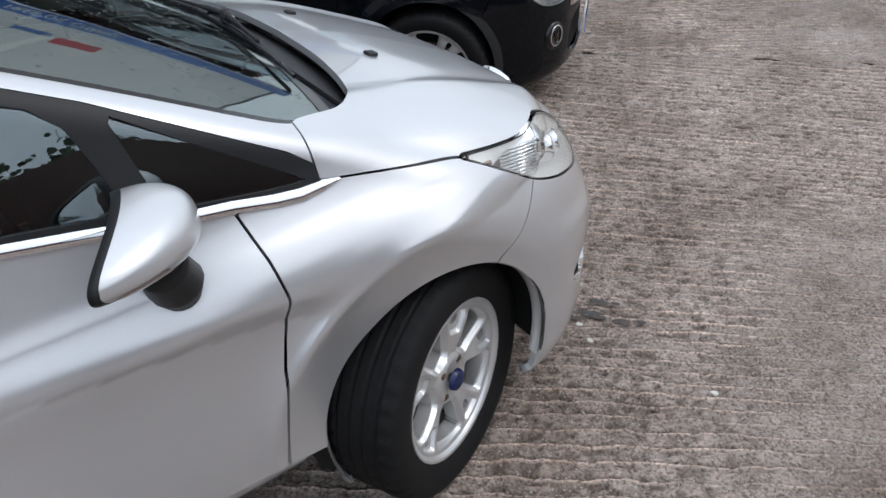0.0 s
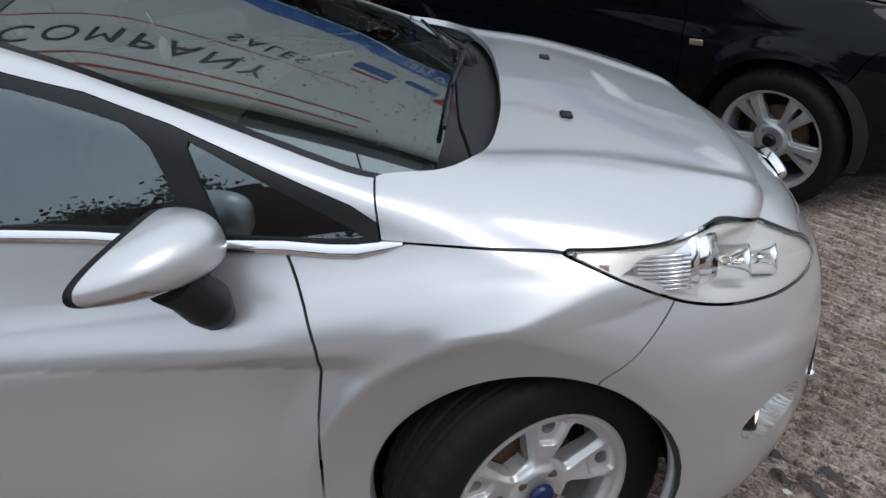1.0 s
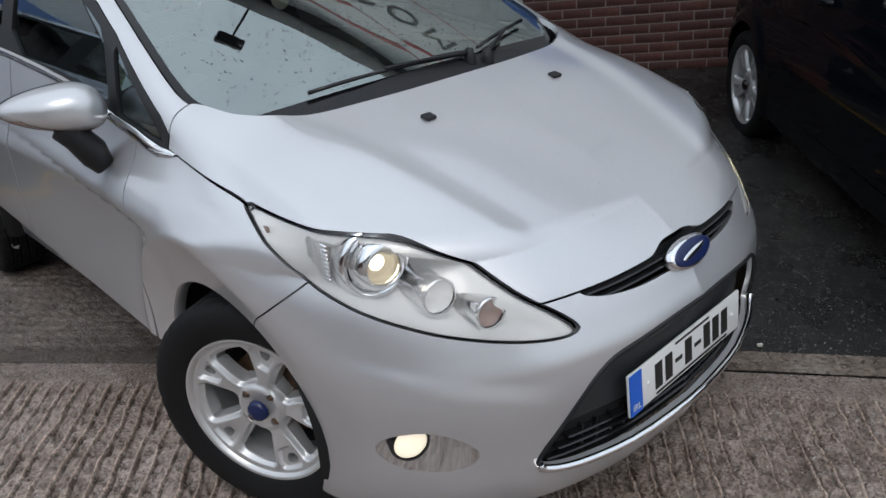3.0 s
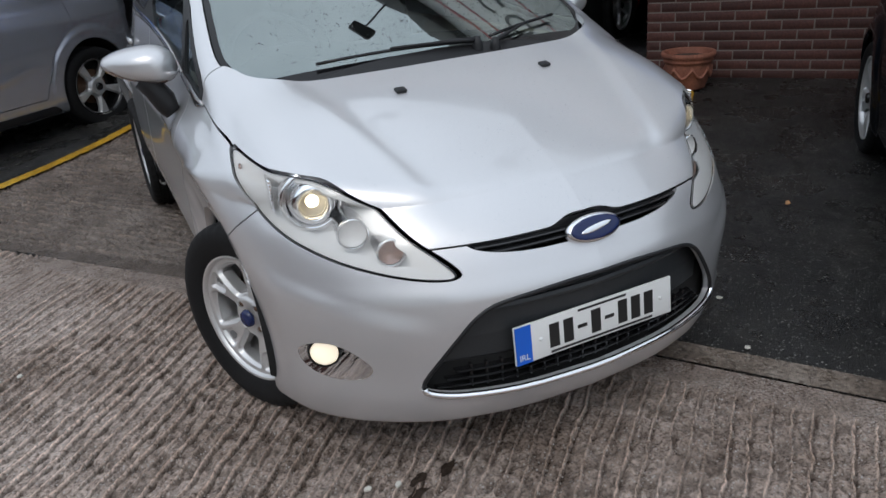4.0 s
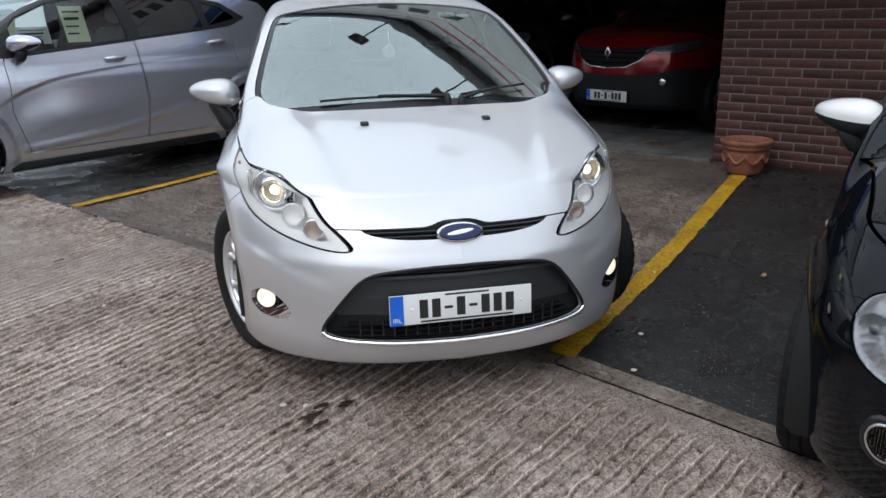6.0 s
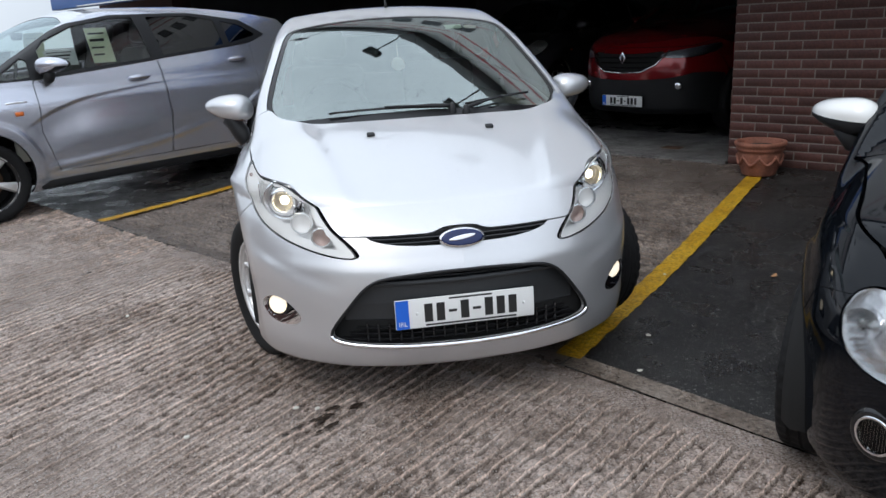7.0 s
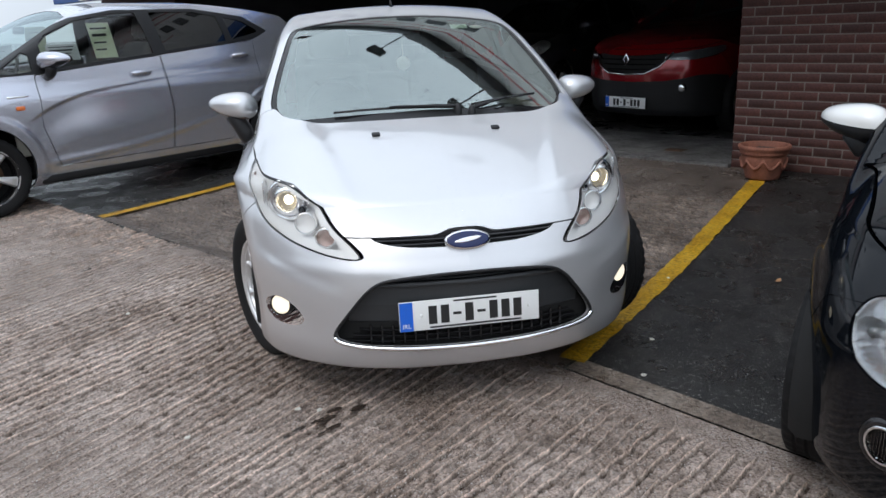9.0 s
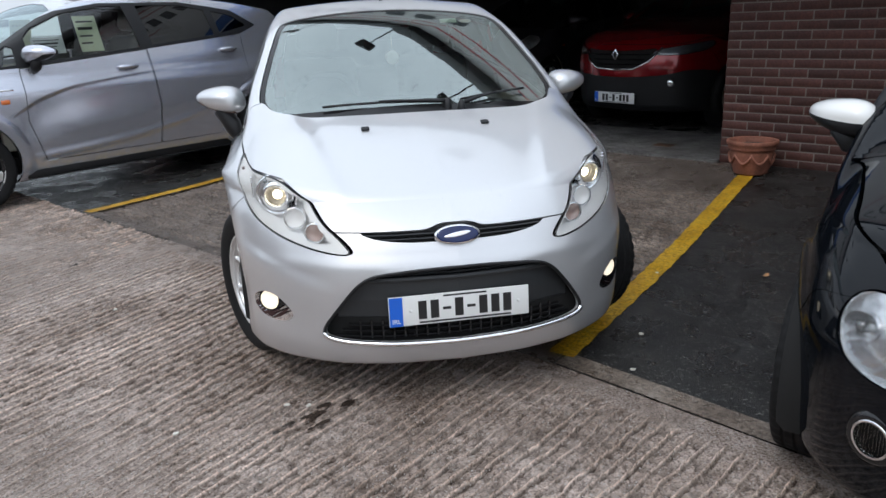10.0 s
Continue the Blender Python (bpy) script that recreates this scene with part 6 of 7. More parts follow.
def ground_material(name, base, dark, pale, speck, wet, speck_size=160.0, patch=1.6, lump=105.0, relief=0.010):
    """Wet mineral ground: stained patches, stones of several shades, and pools of gloss."""
    m = bpy.data.materials.new(name)
    m.use_nodes = True
    nt = m.node_tree
    b = nt.nodes["Principled BSDF"]
    co = nt.nodes.new("ShaderNodeTexCoord")

    def noise_node(scale, detail=4, rough=0.6):
        n = nt.nodes.new("ShaderNodeTexNoise")
        n.inputs["Scale"].default_value, n.inputs["Detail"].default_value, n.inputs["Roughness"].default_value = scale, detail, rough
        nt.links.new(co.outputs["Object"], n.inputs["Vector"])
        return n.outputs["Fac"]

    def ramp(fac, stops):
        r = nt.nodes.new("ShaderNodeValToRGB")
        while len(r.color_ramp.elements) < len(stops):
            r.color_ramp.elements.new(0.5)
        for el, (p, c) in zip(r.color_ramp.elements, stops):
            el.position, el.color = p, (*c, 1)
        nt.links.new(fac, r.inputs["Fac"])
        return r.outputs["Color"]

    def mix(fac, a, c, blend="MIX"):
        x = nt.nodes.new("ShaderNodeMix")
        x.data_type, x.blend_type = "RGBA", blend
        if isinstance(fac, float):
            x.inputs[0].default_value = fac
        else:
            nt.links.new(fac, x.inputs[0])
        for i, val in ((6, a), (7, c)):
            if isinstance(val, tuple):
                x.inputs[i].default_value = (*val, 1)
            else:
                nt.links.new(val, x.inputs[i])
        return x.outputs[2]
    broad = noise_node(patch, 6, 0.65)
    mid = noise_node(patch * 9, 5, 0.65)
    lumps = noise_node(lump, 3, 0.6)
    col = ramp(broad, [(0.34, dark), (0.50, base), (0.66, pale)])
    col = mix(1.0, col, ramp(mid, [(0.30, (0.72, 0.69, 0.66)), (0.55, (1.0, 1.0, 1.0)), (0.75, (1.2, 1.19, 1.17))]), "MULTIPLY")
    # low lumps darker, high ones paler, in step with the bump below
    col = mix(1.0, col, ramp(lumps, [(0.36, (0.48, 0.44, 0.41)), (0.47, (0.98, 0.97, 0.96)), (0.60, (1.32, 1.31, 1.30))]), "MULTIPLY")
    # ridges worn pale, with relief shading painted in: crests lighter, furrows darker
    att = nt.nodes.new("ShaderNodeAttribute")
    att.attribute_name = "wear_shade"
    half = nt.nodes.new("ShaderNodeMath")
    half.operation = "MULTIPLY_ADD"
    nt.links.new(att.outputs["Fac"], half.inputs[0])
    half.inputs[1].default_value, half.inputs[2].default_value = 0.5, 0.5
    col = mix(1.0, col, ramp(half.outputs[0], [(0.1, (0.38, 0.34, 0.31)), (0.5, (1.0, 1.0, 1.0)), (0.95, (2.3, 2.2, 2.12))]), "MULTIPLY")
    # single pale stones in the mix
    vor = nt.nodes.new("ShaderNodeTexVoronoi")
    vor.inputs["Scale"].default_value = speck_size
    nt.links.new(co.outputs["Object"], vor.inputs["Vector"])
    rare = ramp(vor.outputs["Color"], [(0.0, (0, 0, 0)), (0.70, (0, 0, 0)), (0.76, (1, 1, 1))])
    round_ = ramp(vor.outputs["Distance"], [(0.25, (1, 1, 1)), (0.45, (0, 0, 0))])
    col = mix(mix(1.0, rare, round_, "MULTIPLY"), col, speck)
    nt.links.new(col, b.inputs["Base Color"])
    rr = nt.nodes.new("ShaderNodeMapRange")
    rr.inputs["From Min"].default_value, rr.inputs["From Max"].default_value = 0.38, 0.66
    rr.inputs["To Min"].default_value, rr.inputs["To Max"].default_value = wet[0], wet[1]
    nt.links.new(noise_node(patch * 2.3, 5), rr.inputs["Value"])
    nt.links.new(rr.outputs[0], b.inputs["Roughness"])
    bp = nt.nodes.new("ShaderNodeBump")
    bp.inputs["Distance"].default_value = relief
    bp.inputs["Strength"].default_value = 1.0
    add = nt.nodes.new("ShaderNodeMath")
    add.operation = "MULTIPLY_ADD"
    nt.links.new(noise_node(speck_size * 2.2, 2), add.inputs[0])
    add.inputs[1].default_value = 0.45
    nt.links.new(lumps, add.inputs[2])
    nt.links.new(add.outputs[0], bp.inputs["Height"])
    nt.links.new(bp.outputs[0], b.inputs["Normal"])
    return m


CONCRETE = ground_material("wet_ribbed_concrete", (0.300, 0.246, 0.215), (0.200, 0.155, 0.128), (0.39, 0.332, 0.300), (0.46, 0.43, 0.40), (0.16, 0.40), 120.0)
BAY_CONCRETE = ground_material("dark_bay_concrete", (0.130, 0.105, 0.088), (0.075, 0.058, 0.047), (0.20, 0.168, 0.145), (0.26, 0.235, 0.21), (0.20, 0.45), 120.0)
EDGING = ground_material("brown_concrete_edging", (0.17, 0.138, 0.112), (0.10, 0.078, 0.062), (0.24, 0.205, 0.175), (0.30, 0.27, 0.24), (0.25, 0.5), 100.0, 3.0, 60.0, 0.006)
SILL = ground_material("worn_sill_concrete", (0.125, 0.125, 0.125), (0.07, 0.069, 0.068), (0.21, 0.21, 0.205), (0.28, 0.28, 0.27), (0.30, 0.55), 90.0, 2.2, 40.0, 0.004)
ASPHALT = ground_material("wet_asphalt", (0.018, 0.018, 0.018), (0.011, 0.011, 0.011), (0.032, 0.031, 0.029), (0.24, 0.235, 0.22), (0.20, 0.48), 110.0, 1.6, 130.0, 0.005)
LINE_PAINT = ground_material("worn_yellow_paint", (0.50, 0.285, 0.012), (0.36, 0.20, 0.012), (0.58, 0.36, 0.03), (0.5, 0.33, 0.06), (0.30, 0.55), 100.0, 4.0, 70.0, 0.006)


def ribs(across, along, pitch, deep, seed):
    """Hand-raked concrete: thin wavy ridges, a furrow beside each, crumbled ground between."""
    crumb = value_noise(along * 42 + 7, across * 42 + 7, seed + 3)
    warp = 0.55 * (value_noise(along * 1.1 + 40, across * 3.0 + 40, seed) - 0.5) + 0.30 * (value_noise(along * 11 + 40, across * 10 + 40, seed + 1) - 0.5)
    ph = across / pitch + warp + 0.14 * (crumb - 0.5)
    f = ph - np.floor(ph)
    each = 0.25 + 0.95 * value_noise(along * 2.2 + 60, np.floor(ph) * 3.7 + 60, seed + 5)
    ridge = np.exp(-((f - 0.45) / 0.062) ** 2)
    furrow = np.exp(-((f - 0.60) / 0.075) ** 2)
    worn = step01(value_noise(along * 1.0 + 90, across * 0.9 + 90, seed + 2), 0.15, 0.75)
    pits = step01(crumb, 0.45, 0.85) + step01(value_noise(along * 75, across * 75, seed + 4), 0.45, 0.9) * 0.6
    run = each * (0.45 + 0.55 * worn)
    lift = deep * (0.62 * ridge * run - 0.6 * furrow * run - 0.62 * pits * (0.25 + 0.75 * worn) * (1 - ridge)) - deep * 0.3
    # imaginary part: crests lightened, furrows and pits darkened, shading put into the colour
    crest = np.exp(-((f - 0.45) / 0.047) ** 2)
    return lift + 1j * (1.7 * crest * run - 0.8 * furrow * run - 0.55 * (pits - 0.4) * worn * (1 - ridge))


# one broad sheet to the horizon, a step below the slabs
bm = bmesh.new()
bmesh.ops.create_grid(bm, x_segments=2, y_segments=2, size=400)
for v in bm.verts:
    v.co.z = -0.22
tagged(part("ground", bm, ASPHALT), "wet dark ground round the yard", kind="structure")


def yard_height(s, d):
    # the rakes fan out a little along the yard
    lean = np.radians(np.clip(-3.5 + 9.0 * s, -12.0, 6.0))
    across = s - d * np.tan(lean)
    edge = step01(-d, 0.10, 0.16)
    return ribs(across, d, 0.058, 0.018, 3) * edge - 0.002 * (1 - edge) + 0.004 * (value_noise(s * 0.7 + 50, d * 0.7 + 50, 9) - 0.5)


def lane_cut(s0, d0, s1, d1):
    return lambda s, d: ((s - s0) * (d1 - d0) - (d - d0) * (s1 - s0)) / math.hypot(s1 - s0, d1 - d0)


# the near slabs of the yard are fine, the rest of it coarse; open joints between them
JOINT = 2.10


def far_height(s, d):
    seam = np.exp(-((d + 2.0) / 0.012) ** 2)
    return ribs(s * 0.985 + d * 0.17, d, 0.056, 0.028, 33) * step01(-d, 0.10, 0.16) - 0.012 * seam


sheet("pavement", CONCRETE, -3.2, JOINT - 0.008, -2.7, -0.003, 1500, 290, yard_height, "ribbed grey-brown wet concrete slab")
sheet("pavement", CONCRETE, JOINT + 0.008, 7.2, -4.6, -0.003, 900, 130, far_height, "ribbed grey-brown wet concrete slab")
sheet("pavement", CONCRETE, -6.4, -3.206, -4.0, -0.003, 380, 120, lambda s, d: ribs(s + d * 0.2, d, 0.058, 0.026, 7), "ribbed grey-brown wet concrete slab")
sheet("pavement", CONCRETE, -24, -6.41, -14, -0.003, 60, 50, lambda s, d: 0 * s - 0.004, "wet concrete yard beyond the bays")
sheet("pavement", CONCRETE, 7.21, 24, -14, -0.003, 60, 50, lambda s, d: 0 * s - 0.004, "wet concrete yard beyond the bays")
sheet("pavement", CONCRETE, -6.4, -3.206, -14, -4.01, 60, 50, lambda s, d: 0 * s - 0.004, "wet concrete yard beyond the bays")
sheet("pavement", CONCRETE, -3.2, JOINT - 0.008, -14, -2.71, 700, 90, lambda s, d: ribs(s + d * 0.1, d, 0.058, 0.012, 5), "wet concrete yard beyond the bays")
sheet("pavement", CONCRETE, JOINT + 0.008, 7.2, -14, -4.615, 120, 40, lambda s, d: 0 * s - 0.006, "wet concrete yard beyond the bays")


def to_plan(x, y):
    p = Vector((x, y, 0)) - EDGE
    return p.dot(ALONG), p.dot(INWARD)


L1A, L1B = to_plan(0.505, -0.47), to_plan(2.79, 1.83)
L2A, L2B = to_plan(-2.27, 3.06), to_plan(-0.54, 4.72)
cut1, cut2 = lane_cut(*L1A, *L1B), lane_cut(*L2A, *L2B)
# asphalt on both sides, ribbed concrete in the middle bay
flat = lambda s, d: 0.0015 * (value_noise(s * 30 + 50, d * 30 + 50, 11) - 0.5) + 0.006 * (value_noise(s * 1.1 + 50, d * 1.1 + 50, 12) - 0.5) - 0.004 * step01(d, 0.3, 0.0)
sheet("bay_asphalt", ASPHALT, -1.6, 9.0, 0.0, 3.66, 260, 150, flat, "dark wet asphalt parking bay", keep=lambda s, d: -cut1(s, d) if cut1(np.array([5.0]), np.array([1.0]))[0] < 0 else cut1(s, d))
sheet("bay_asphalt", ASPHALT, -9.0, -2.8, 0.0, 3.66, 160, 100, flat, "dark wet asphalt parking bay", keep=lambda s, d: -cut2(s, d) if cut2(np.array([-8.0]), np.array([1.0]))[0] < 0 else cut2(s, d))
mid_h = lambda s, d: ribs(d, s, 0.06, 0.028, 21) * step01(d, 0.05, 0.14) * step01(d, 3.0, 2.6) - 0.002


def mid_keep(s, d):
    a = cut1(s, d) if cut1(np.array([5.0]), np.array([1.0]))[0] < 0 else -cut1(s, d)
    b = cut2(s, d) if cut2(np.array([-8.0]), np.array([1.0]))[0] < 0 else -cut2(s, d)
    return np.minimum(a, b)


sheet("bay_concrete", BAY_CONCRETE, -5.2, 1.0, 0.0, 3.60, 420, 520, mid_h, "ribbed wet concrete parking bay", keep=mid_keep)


def painted_line(a, b, wide, name):
    """A hand-rolled line of paint, a film over the ground, with broken edges."""
    n = 90
    bmx = bmesh.new()
    d0 = Vector((b[0] - a[0], b[1] - a[1], 0))
    side = Vector((-d0.y, d0.x, 0)).normalized()
    rows = []
    rnd = random.Random(5)
    for i in range(n + 1):
        t = i / n
        s, d = a[0] + (b[0] - a[0]) * t, a[1] + (b[1] - a[1]) * t
        row = []
        for k in (-1, -0.4, 0.4, 1):
            w = wide / 2 * k * (1 + (rnd.uniform(-0.10, 0.06) if abs(k) == 1 else 0))
            row.append(bmx.verts.new(spot(s + side.x * w, d + side.y * w, 0.0065)))
        rows.append(row)
    for p, q in zip(rows, rows[1:]):
        for i in range(3):
            f = bmx.faces.new((p[i], q[i], q[i + 1], p[i + 1]))
            f.smooth = True
    bmesh.ops.recalc_face_normals(bmx, faces=bmx.faces[:])
    if bmx.faces[0].normal.z < 0:
        bmesh.ops.reverse_faces(bmx, faces=bmx.faces[:])
    return tagged(part(name, bmx, LINE_PAINT), "worn yellow painted bay line", kind="structure")


painted_line(L1A, L1B, 0.115, "bay_line_1")
painted_line(L2A, L2B, 0.105, "bay_line_2")

# oily dark patches and scraps on the ground
BLOTS = ((-0.507, -0.854, 0.035, 0.012, -8), (-0.482, -0.923, 0.048, 0.017, -8), (-0.41, -0.945, 0.035, 0.011, -8), (-0.448, -0.784, 0.034, 0.014, -3), (-0.498, -1.026, 0.028, 0.009, -8), (-0.489, -1.091, 0.018, 0.008, -8), (-0.409, -0.996, 0.016, 0.007, -8))


def on_spot(s, d, up):
    return Matrix.Translation(spot(s, d, up)) @ pose(0, 0, 0, 0, 0, math.degrees(math.atan2(INWARD.y, INWARD.x)))


OIL = material("damp_stain", (0.040, 0.029, 0.023), rough=0.22, grain=0.4, grain_size=60, bump=0.004)
for i, (bs, bd, a, wide, turn) in enumerate(BLOTS):
    a, wide = a * 1.15, wide * 1.4
    blot = bmesh.new()
    rb = random.Random(i + 3)
    rim = [blot.verts.new((a * math.cos(k * math.tau / 18) * rb.uniform(0.6, 1.15), wide * math.sin(k * math.tau / 18) * rb.uniform(0.5, 1.2), 0)) for k in range(18)]
    mid_v = blot.verts.new((0, 0, 0.001))
    for p, q in zip(rim, rim[1:] + rim[:1]):
        blot.faces.new((p, q, mid_v))
    tagged(part("stain", blot, OIL, None, "", on_spot(bs, bd, 0.003) @ pose(0, 0, 0, 0, 0, turn)), "dark oily stain on the ribbed concrete", kind="structure")

# a smooth strip of concrete along the edge of the bay
sheet("edge_strip", EDGING, -0.02, 4.2, -0.002, 0.115, 160, 8, lambda s, d: 0.003 + 0.002 * value_noise(s * 9 + 50, d * 9 + 50, 31), "smooth concrete strip along the bay edge")


def ground_scrap(name, x, y, outline, mat, label, cat, up=0.004, thick=0.0015, turn=0.0, curl=0.0):
    bmx = prism(outline, thick, 0.0, "xy")
    for v in bmx.verts:
        v.co.z += curl * (v.co.x ** 2 + v.co.y ** 2)
    s, d = to_plan(x, y)
    z = spot(s, d).z
    ob = part(name, bmx, mat, None, "", pose(x, y, z + up, 0, 0, turn))
    return tagged(ob, label, cat)


LEAF = material("dead_leaf", (0.42, 0.22, 0.10), rough=0.6, grain=0.25, grain_size=120)
CHIP = material("pale_chip", (0.62, 0.60, 0.54), rough=0.6, grain=0.1)
leaf_shape = [(-0.028, 0.0), (-0.012, 0.012), (0.004, 0.009), (0.018, 0.016), (0.034, 0.002), (0.016, -0.006), (0.006, -0.014), (-0.012, -0.009)]
ground_scrap("leaf", 1.878, 0.145, leaf_shape, LEAF, "dry curled brown leaf on wet asphalt", "leaf", 0.008, 0.0015, 30, 6.0)
chip_shape = [(-0.012, -0.004), (-0.006, 0.007), (0.006, 0.008), (0.012, 0.0), (0.005, -0.008)]
for i, (x, y) in enumerate([(-0.656, -0.632), (-0.575, -0.66), (1.35, 0.35), (0.93, -0.35), (0.75, -0.66), (-1.05, -0.75), (-1.55, 0.65)]):
    ground_scrap("stone_chip", x, y, chip_shape, CHIP, "pale stone chip lying on the ground", "stone chip", 0.004, 0.006, 40 * i)


# ---------------------------------------------------------------- the garage
BRICK = material("dark_red_brick", (0.064, 0.022, 0.017), rough=0.75, grain=0.30, grain_size=70, bump=0.002, wear_shade=0.22, wear_size=9)
MORTAR = material("grey_mortar", (0.17, 0.145, 0.13), rough=0.9, grain=0.25, grain_size=120, bump=0.001)
SIGN_WHITE = material("sign_white", (0.66, 0.67, 0.67), rough=0.35, grain=0.02, wear_shade=0.05, wear_size=2)
SIGN_INK = material("sign_ink", (0.03, 0.033, 0.04), rough=0.4)
SIGN_RED = material("sign_red", (0.42, 0.01, 0.025), rough=0.4)
SIGN_BLUE = material("sign_blue", (0.01, 0.09, 0.34), rough=0.4)
ROOF_DARK = material("dark_metal_trim", (0.022, 0.023, 0.025), rough=0.45, grain=0.1, wear_shade=0.1)
PLASTER = material("dim_plaster", (0.10, 0.10, 0.107), rough=0.9, grain=0.1, wear_shade=0.2, wear_size=2)
WALL_D = 3.66
GATE_S0, GATE_S1 = -9.5, -0.84
WALL_Z = 0.12
SIGN_D = WALL_D - 0.70


def on_plan(s, d, z):
    p = EDGE + ALONG * s + INWARD * d
    return Matrix(((ALONG.x, INWARD.x, 0, p.x), (ALONG.y, INWARD.y, 0, p.y), (0, 0, 1, z), (0, 0, 0, 1)))


def wall_block(name, s0, s1, d0, d1, z0, z1, mat, label, bevel=0.0):
    """A block in plan lines: along the front, into the building, up."""
    bm = box(s0, s1, d0, d1, z0, z1, bevel)
    return tagged(part(name, bm, mat, None, "", on_plan(0, 0, 0)), label, kind="structure")


SOLID_TO = 9.0
front_wall = wall_block("wall_front", GATE_S1 + 0.004, SOLID_TO, WALL_D - 0.0092, WALL_D + 0.30, WALL_Z, 2.72, MORTAR, "dark red brick wall with pale joints")
wall_block("wall_front_far", -12, GATE_S0, WALL_D, WALL_D + 0.30, WALL_Z, 2.72, BRICK, "dark red brick wall beyond the gate")
# the garage: floor, ceiling, back and side walls
wall_block("floor_garage", GATE_S0 - 1, 4.0, WALL_D + 1.25, 12.0, 0.05, 0.205, ASPHALT, "dark floor of the garage")
wall_block("floor_sill", GATE_S0 - 0.3, GATE_S1, WALL_D - 0.06, WALL_D + 1.248, 0.05, 0.212, SILL, "smooth worn concrete sill of the gate")
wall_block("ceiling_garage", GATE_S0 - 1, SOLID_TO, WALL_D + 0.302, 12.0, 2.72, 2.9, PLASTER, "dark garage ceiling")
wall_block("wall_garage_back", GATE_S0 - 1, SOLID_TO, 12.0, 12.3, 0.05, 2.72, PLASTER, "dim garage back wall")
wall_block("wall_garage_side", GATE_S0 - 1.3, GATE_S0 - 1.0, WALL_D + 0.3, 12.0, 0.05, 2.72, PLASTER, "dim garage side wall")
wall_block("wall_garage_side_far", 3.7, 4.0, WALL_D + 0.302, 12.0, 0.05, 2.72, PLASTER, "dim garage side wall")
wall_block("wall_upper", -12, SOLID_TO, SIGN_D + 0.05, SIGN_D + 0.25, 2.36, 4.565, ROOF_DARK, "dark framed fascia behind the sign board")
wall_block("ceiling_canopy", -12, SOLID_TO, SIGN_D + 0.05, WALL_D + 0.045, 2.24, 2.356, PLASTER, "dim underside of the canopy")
wall_block("wall_over_gate", -12, SOLID_TO, WALL_D + 0.05, WALL_D + 0.30, 2.722, 4.49, BRICK, "brick wall above the canopy")
wall_block("roof", -12, SOLID_TO, SIGN_D + 0.33, 14, 4.5, 4.8, ROOF_DARK, "flat dark roof")
wall_block("trim_parapet", -12.2, SOLID_TO + 0.2, SIGN_D - 0.22, SIGN_D + 0.32, 4.575, 4.89, ROOF_DARK, "dark metal roof edge over the sign", 0.02)
wall_block("trim_blue", -12, SOLID_TO, SIGN_D - 0.10, SIGN_D + 0.04, 1.95, 2.225, SIGN_BLUE, "blue strip under the sign board", 0.01)

# gate drain in the sill
drain = thing("floor_drain", on_plan(-1.52, WALL_D + 0.38, 0.214), "small rusty iron floor drain in the gate sill", "drain")
part("drain_frame", box(-0.09, 0.09, -0.07, 0.07, 0.0, 0.004, 0.002), IRON, drain)
part("drain_hole", box(-0.07, 0.07, -0.05, 0.05, 0.0041, 0.0055), DARK, drain)
for i in range(6):
    part("drain_bar", box(-0.062 + 0.022 * i, -0.052 + 0.022 * i, -0.05, 0.05, 0.0056, 0.0075), IRON, drain)

# the sign board over the gate
board = thing("sign_board", on_plan(0, SIGN_D, 0), "long white shop sign with dark lettering and red lines", "sign")
part("board", box(-11, 8.5, -0.05, 0.04, 2.24, 4.56, 0.01), SIGN_WHITE, board)
for z, h in ((4.23, 0.045), (3.96, 0.03)):
    part("red_line", box(-9.5, 3.2, -0.056, -0.05, z - h / 2, z + h / 2), SIGN_RED, board, "thin red line")
part("dark_line", box(-3.0, 2.4, -0.056, -0.05, 3.18, 3.195), SIGN_RED, board)
me = text_mesh("FREE OIL CHANGE", 0.17, 0.003, 1.1)
me.materials.append(SIGN_WHITE)
part("lettering", me, None, board, "white capital letters on the blue strip", pose(2.9, -0.104, 2.095))
part("strip_border", box(-11, 8.5, -0.104, -0.10, 1.96, 1.98), SIGN_WHITE, board)
for word, size, s, z in (("COMPANY", 0.44, 0.25, 3.55), ("SALES", 0.27, 1.2, 3.0)):
    me = text_mesh(word, size, 0.004, 1.25)
    me.materials.append(SIGN_INK)
    part("lettering", me, None, board, "dark capital letters", pose(s, -0.057, z))
for s0, s1, z0, z1, mat in ((1.95, 2.45, 2.57, 2.71, SIGN_BLUE), (2.0, 2.5, 2.77, 2.83, SIGN_RED), (2.6, 3.1, 2.53, 2.61, SIGN_BLUE), (3.2, 3.9, 2.57, 2.77, SIGN_RED), (-7.2, -2.6, 3.36, 3.71, SIGN_INK)):
    if s0 < 0:
        for i in range(9):
            part("letter_bar", box(s0 + 0.56 * i, s0 + 0.56 * i + 0.34, -0.056, -0.05, z0, z1), mat, board)
    else:
        part("logo_bar", box(s0, s1, -0.056, -0.05, z0, z1), mat, board)


def sign_lamp(s):
    lamp = thing("sign_lamp", on_plan(s, SIGN_D - 0.20, 4.85), "dark sign floodlight on a thin arm over the roof edge", "floodlight", "sign floodlights")
    part("lamp_arm", tube([(0, 0, 0), (0, -0.25, 0.12), (0, -0.55, 0.16)], 0.014, 8), ROOF_DARK, lamp)
    part("lamp_head", box(-0.15, 0.15, -0.70, -0.52, 0.10, 0.18, 0.02), ROOF_DARK, lamp)
    return lamp


